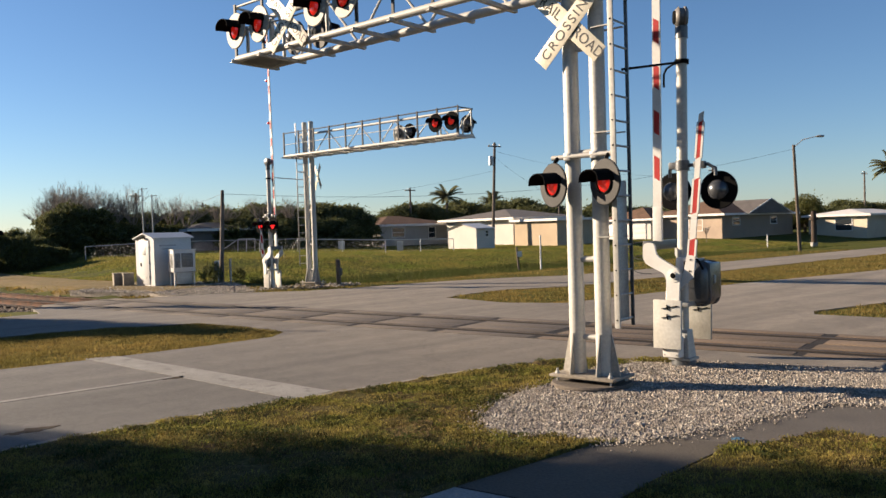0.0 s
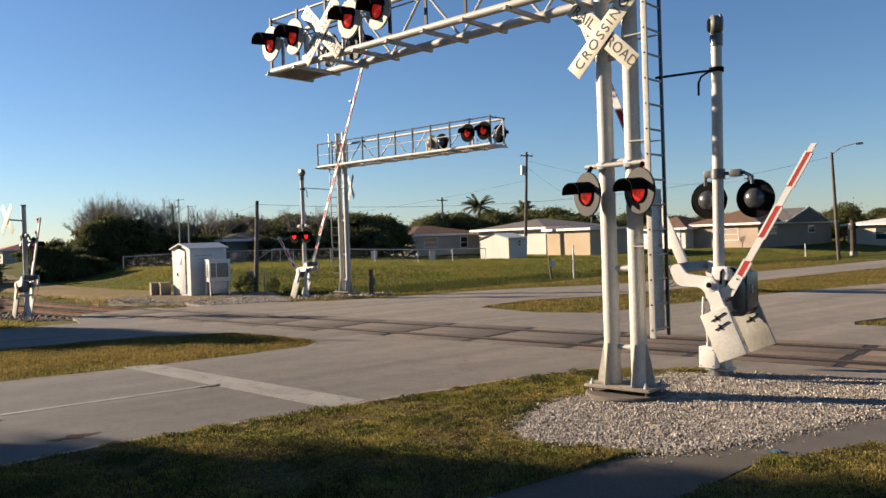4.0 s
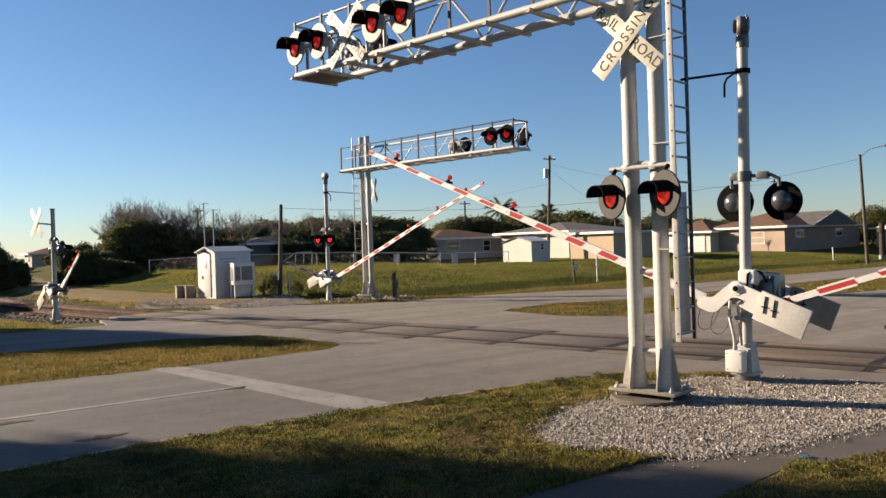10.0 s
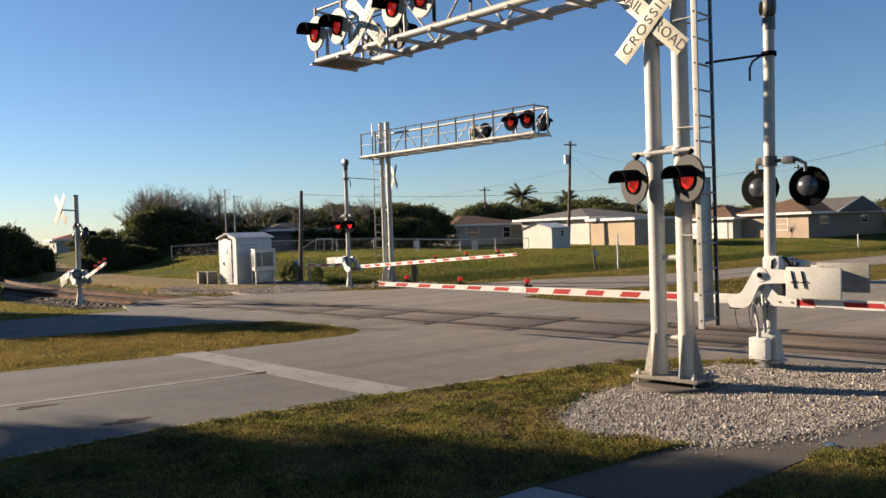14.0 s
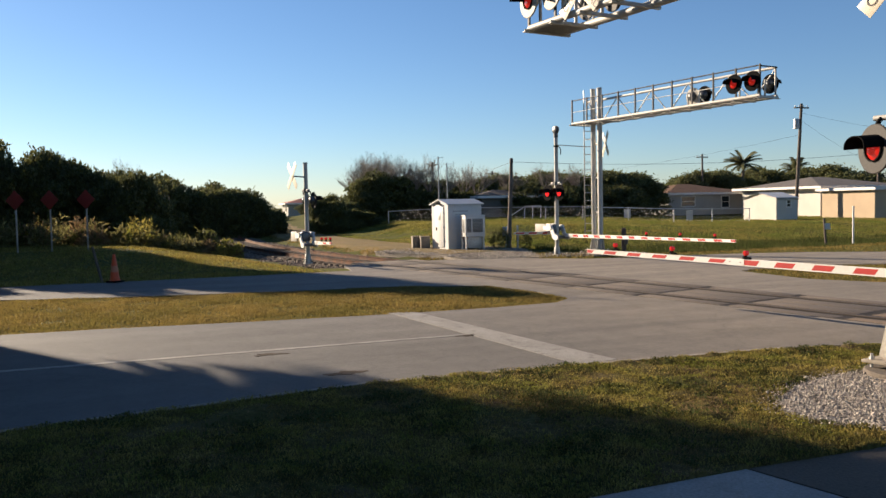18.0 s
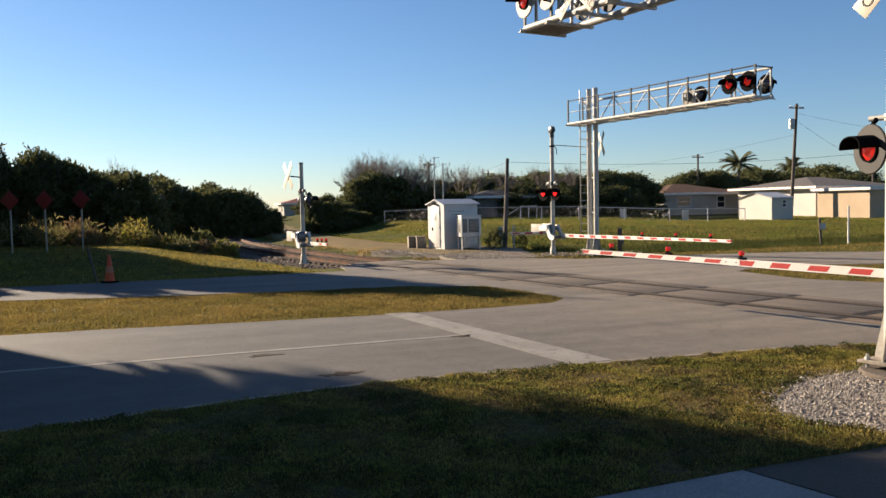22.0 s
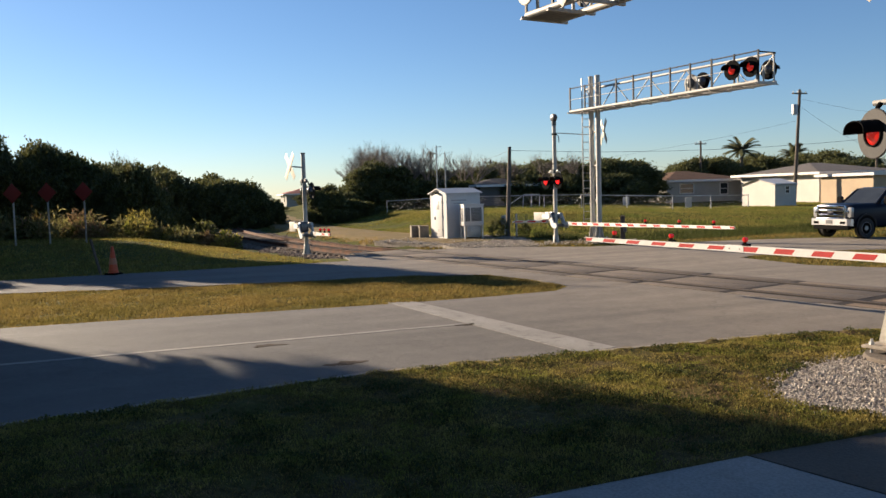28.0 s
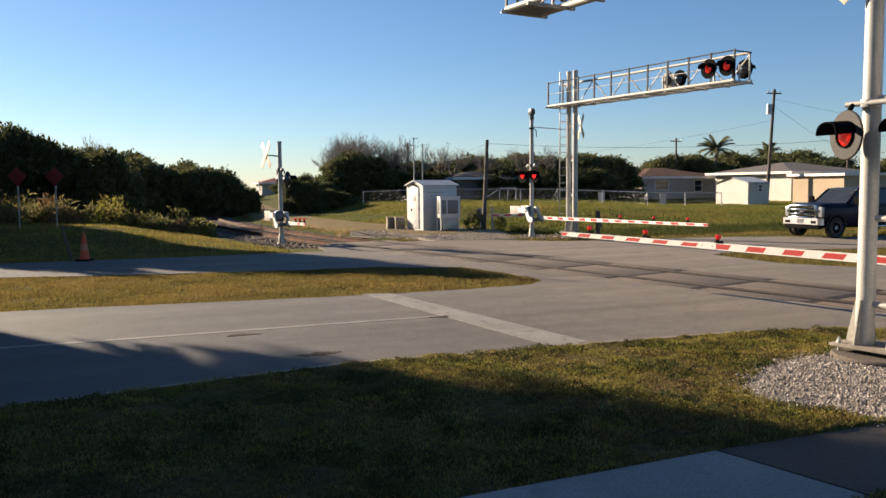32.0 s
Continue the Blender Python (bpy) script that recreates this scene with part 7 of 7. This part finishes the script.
mown("verge_grass", 3600, 0.034, 0.0056, M_BLADE, "short matted green and straw grass of the foreground verge", 11, 0.6, 0.22, 0.58)
mown("verge_grass", 2000, 0.027, 0.0050, M_DRY, "dry yellow grass mixed into the foreground verge", 13, 0.7, 0.34, 0.68)
mown("grass_tufts", 1700, 0.040, 0.0085, M_DITCH, "broad-leaved dark green weeds in the foreground verge", 15, 0.45, 0.46, 0.70, (0.4, 1.6))
mown("dead_grass", 1300, 0.020, 0.0050, M_STRAW, "brown patches of dead grass in the foreground verge", 17, 0.8, 0.48, 0.74, (0.8, 3.0))


def median(px, py):
    n = -0.624 * px + 0.781 * py
    return ~inside(px, py, NEAR_ROAD) & (n > 14.0) & (n < 22.5) & (px < 0)


blades("median_grass", scatter((-24, 3, -2.5, 20), 2300, median), 0.05, 0.010, M_DRY, "dry golden grass on the median strip")


def right_median(px, py):
    n = -0.624 * px + 0.781 * py
    return ~inside(px, py, NEAR_ROAD) & (n > 11.5) & (n < 19.5) & (px > 0)


blades("median_grass", scatter((0.5, 21, 30, 45), 420, right_median), 0.06, 0.016, M_DRY, "dry grass on the far median strip")
blades("median_grass", scatter((8, 14, 18, 25), 400, lambda px, py: ~inside(px, py, NEAR_ROAD) & (-0.624 * px + 0.781 * py < 9)), 0.06, 0.012, M_DRY, "dry grass beside the road beyond the crossing")


def level(px, py):
    return np.array([gz(x, y) for x, y in zip(px, py)]) - 0.03


def swung(px, py):
    """Distance across the railway, with the bend taken out."""
    s_ = -0.781 * px + 0.625 * py
    return 0.625 * px + 0.781 * py - np.where(s_ < 62, 0.0045 * np.maximum(0.0, s_ - 27.0) ** 2, 5.51 + 0.315 * (s_ - 62.0))


def field(px, py):
    n, m = -0.624 * px + 0.781 * py, swung(px, py)
    return ~inside(px, py, NEAR_ROAD) & ~inside(px, py, HUT_PAD) & (n > 22) & (m > 17.2) & ((m > 21.2) | (px > -13)) & (np.hypot(px, py) < 84)


def ditch(px, py):
    n, m = -0.624 * px + 0.781 * py, swung(px, py)
    return field(px, py) & (n > 27.6) & (n < 36) & (m > 23) & (px > -8)


def meadow(px, py):
    n, m = -0.624 * px + 0.781 * py, swung(px, py)
    return field(px, py) & ((n > 35) | (px < -8)) & (m > 20)


blades("ditch_grass", scatter((-8, 30, 36, 62), 230, ditch, 0.35, 1.4), 0.24, 0.02, M_DITCH, "long dark green grass on the banks of the ditch", level)
blades("field_grass", scatter((-30, 32, 60, 82), 190, meadow, 0.3, 1.2), 0.10, 0.022, M_FIELD, "sunlit yellow-green grass of the field", level)
blades("ditch_grass", scatter((-26, 28, 30, 50), 130, lambda px, py: field(px, py) & (-0.624 * px + 0.781 * py < 28.5), 0.5, 1.4), 0.10, 0.014, M_DRY, "dry straw-coloured grass along the ditch", level)


def left_verge(px, py):
    n, m = -0.624 * px + 0.781 * py, swung(px, py)
    return ~inside(px, py, NEAR_ROAD) & (n > 24.3) & (m < 10.6)


blades("verge_grass", scatter((-38, 14, -11, 36), 260, left_verge, 0.6), 0.07, 0.013, M_BLADE, "mown grass beside the far carriageway", level)
blades("verge_grass", scatter((-38, 14, -11, 36), 160, left_verge, 0.6), 0.07, 0.012, M_DRY, "dry grass beside the far carriageway", level)

# gravel: a low bed with loose stones on it
def stones(name, outline, density, size, label, base, material=None):
    xs, ys = [p[0] for p in outline], [p[1] for p in outline]
    n = int((max(xs) - min(xs)) * (max(ys) - min(ys)) * density)
    px, py = rng.uniform(min(xs) - 0.3, max(xs) + 0.3, n), rng.uniform(min(ys) - 0.3, max(ys) + 0.3, n)
    jitter = 0.13
    ok = inside(px + rng.normal(0, jitter, n), py + rng.normal(0, jitter, n), outline)
    px, py = px[ok], py[ok]
    n = len(px)
    s = size * rng.lognormal(0, 0.35, n)
    c = np.stack([px, py, base + s * rng.uniform(0.1, 0.7, n)], 1)
    q = rng.normal(size=(n, 3, 3))
    axes = np.stack([unit(q[:, 0]), unit(np.cross(q[:, 0], q[:, 1])), unit(np.cross(q[:, 0], np.cross(q[:, 0], q[:, 1])))], 1)
    r = s[:, None] * rng.uniform(0.55, 1.2, (n, 6))
    corner = [c + axes[:, k // 2] * (r[:, k] * (1 if k % 2 == 0 else -1))[:, None] for k in range(6)]
    tri = [(0, 2, 4), (2, 1, 4), (1, 3, 4), (3, 0, 4), (2, 0, 5), (1, 2, 5), (3, 1, 5), (0, 3, 5)]
    v = np.stack(corner, 1)                                   # n, 6, 3
    me = bpy.data.meshes.new(name)
    verts = v.reshape(-1, 3).astype(np.float32)
    idx = (np.arange(n)[:, None, None] * 6 + np.array(tri)[None]).reshape(-1).astype(np.int32)
    me.vertices.add(len(verts))
    me.vertices.foreach_set("co", verts.ravel())
    me.loops.add(len(idx))
    me.loops.foreach_set("vertex_index", idx)
    me.polygons.add(len(idx) // 3)
    me.polygons.foreach_set("loop_start", np.arange(0, len(idx), 3, dtype=np.int32))
    me.materials.append(material or M_STONE)
    me.update(calc_edges=True)
    return tagged(new(name, me), label, "gravel", kind="stuff")


single("gravel_bed", Mesh().prism(GRAVEL, -0.2, 0.012), M_GRAVELBED, "bed of pale crushed limestone round the posts", kind="structure", smooth=False)
stones("loose_gravel", GRAVEL, 7600, 0.0086, "loose pale limestone gravel round the signal posts", 0.008)
single("gravel_bed", Mesh().prism(HUT_PAD, -0.2, 0.006), M_GRAVELBED, "gravel pad round the signal hut", kind="structure", smooth=False)
stones("loose_gravel", HUT_PAD, 700, 0.018, "loose grey gravel round the signal hut", 0.0)
bed = [tuple((along(s, TRACK_M + o)).xy) for s, o in ((25.0, -2.2), (31, -2.2), (37, -2.2), (43, -2.2), (50, -2.2), (50, 2.2), (43, 2.2), (37, 2.2), (31, 2.2), (25.0, 2.2))]
stones("ballast_stones", bed, 260, 0.032, "loose brown ballast stones along the track", -0.225, M_BROWNSTONE)
stones("loose_gravel", [(-6.2, 29.9), (-6.5, 31.6), (-3.2, 32.6), (-2.6, 31.4), (-4.2, 30.2)], 300, 0.03, "loose grey gravel round the far posts", 0.0)


def dirt_strip(label, material, s0, s1, m0, m1, rows=26, cols=8):
    """A worn strip beside the track, draped over the ground."""
    verts = []
    for i in range(rows + 1):
        for j in range(cols + 1):
            p = along(s0 + (s1 - s0) * i / rows, m0 + (m1 - m0) * j / cols)
            wave = 0.5 * math.sin(i * 1.7 + j) if j in (0, cols) else 0.0
            p += MV * wave
            verts.append((p.x, p.y, gz(p.x, p.y) + (-0.06 if j in (0, cols) else 0.03)))
    w = cols + 1
    single("dirt_strip", Mesh().add(verts, [(i * w + j, i * w + j + 1, (i + 1) * w + j + 1, (i + 1) * w + j) for i in range(rows) for j in range(cols)]), material, label, kind="structure")


dirt_strip("tan dirt and dead grass beside the track", M_DIRT, 27.5, 90.0, 17.0, 21.5)


def trackside(px, py):
    n, m = -0.624 * px + 0.781 * py, swung(px, py)
    return ~inside(px, py, NEAR_ROAD) & ~inside(px, py, HUT_PAD) & (n > 27.5) & (abs(m - TRACK_M) > 2.9) & (m > 8.5) & (m < 21.5)


blades("trackside_grass", scatter((-52, 26, -6, 62), 170, trackside, 0.5, 1.0), 0.06, 0.03, M_DRY, "dry tan grass and dirt along the track", level)


# ---- what moves ----
GATE_T = (0.0, 1.0, 2.0, 3.0, 4.0, 4.5, 5.5, 6.5, 7.0, 8.0, 9.0, 10.0, 11.0, 12.0, 13.0, 13.5, 14.0, 14.5, 16.0, 32.0)
NEAR_A = (91.0, 91.0, 87.6, 78.0, 67.8, 61.9, 52.5, 44.4, 40.8, 34.2, 27.9, 21.9, 16.0, 9.6, 4.4, 2.2, 0.4, 0.6, 0.6, 0.6)
FAR_A = (90.8, 90.8, 79.0, 70.1, 62.9, 58.0, 50.0, 43.2, 40.1, 32.8, 26.4, 19.9, 14.8, 10.3, 5.9, 4.4, 3.2, 2.0, 0.4, 0.4)
FOOT_A = (84.6, 84.6, 79.5, 70.0, 59.5, 55.0, 46.0, 38.7, 35.2, 28.8, 22.9, 17.5, 11.8, 6.4, 0.4, -0.2, -0.5, -0.5, -0.5, -0.5)
FAR_FOOT_A = (88.0, 88.0, 80.0, 72.0, 64.0, 60.0, 52.0, 46.0, 43.0, 37.0, 32.0, 26.0, 19.0, 12.0, 6.0, 4.0, 2.0, 0.0, 0.0, 0.0)
LEFT_T = (0.0, 1.5, 2.5, 4.0, 6.5, 8.0, 9.0, 10.0, 11.0, 12.0, 13.0, 14.0, 14.5, 17.0, 19.0, 32.0)
LEFT_A = (90.0, 82.0, 74.0, 63.0, 48.0, 42.0, 36.0, 32.0, 27.5, 24.0, 20.0, 15.0, 13.0, 4.0, 1.0, 1.0)
TRUCK_T = (0, 5, 10, 14.5, 17, 19, 21, 22, 23, 24, 24.5, 25, 25.5, 26, 26.5, 27, 27.5, 32)
TRUCK_S = (100, 79, 58, 39, 27.5, 19.0, 11.2, 7.6, 4.3, 1.95, 1.55, 1.07, 0.68, 0.36, 0.14, 0.03, 0, 0)
TRUCK_STOP = (4.7, 32.9)


def motions():
    for ob, place, turn, times, angles in ((near_gate, NEAR_GATE, 140, GATE_T, NEAR_A), (far_gate, FAR_GATE, -46, GATE_T, FAR_A), (left_gate, LEFT_GATE, -44, LEFT_T, LEFT_A),
                                           (foot_gate, NEAR_FOOT, -40, GATE_T, FOOT_A), (far_foot_gate, FAR_FOOT, 186, GATE_T, FAR_FOOT_A)):
        walk(ob, [(t, pose(*place, 0, -a, turn)) for t, a in zip(times, angles)])
    rows, spins = [], []
    for i in range(161):
        t = i * 0.2
        s = float(np.interp(t, TRUCK_T, TRUCK_S))
        p = U * s
        rows.append((t, pose(TRUCK_STOP[0] + p.x, TRUCK_STOP[1] + p.y, 0.0, 0, 0, ROAD_ANGLE + 180)))
        spins.append((t, -math.degrees(s / (0.405 * TRUCK_SIZE))))
    walk(pickup, rows)
    for wheel, x, y in pickup_wheels:
        walk(wheel, [(t, pose(x * TRUCK_SIZE, y * TRUCK_SIZE, 0.405 * TRUCK_SIZE, 0, a, 0)) for t, a in spins])


motions()
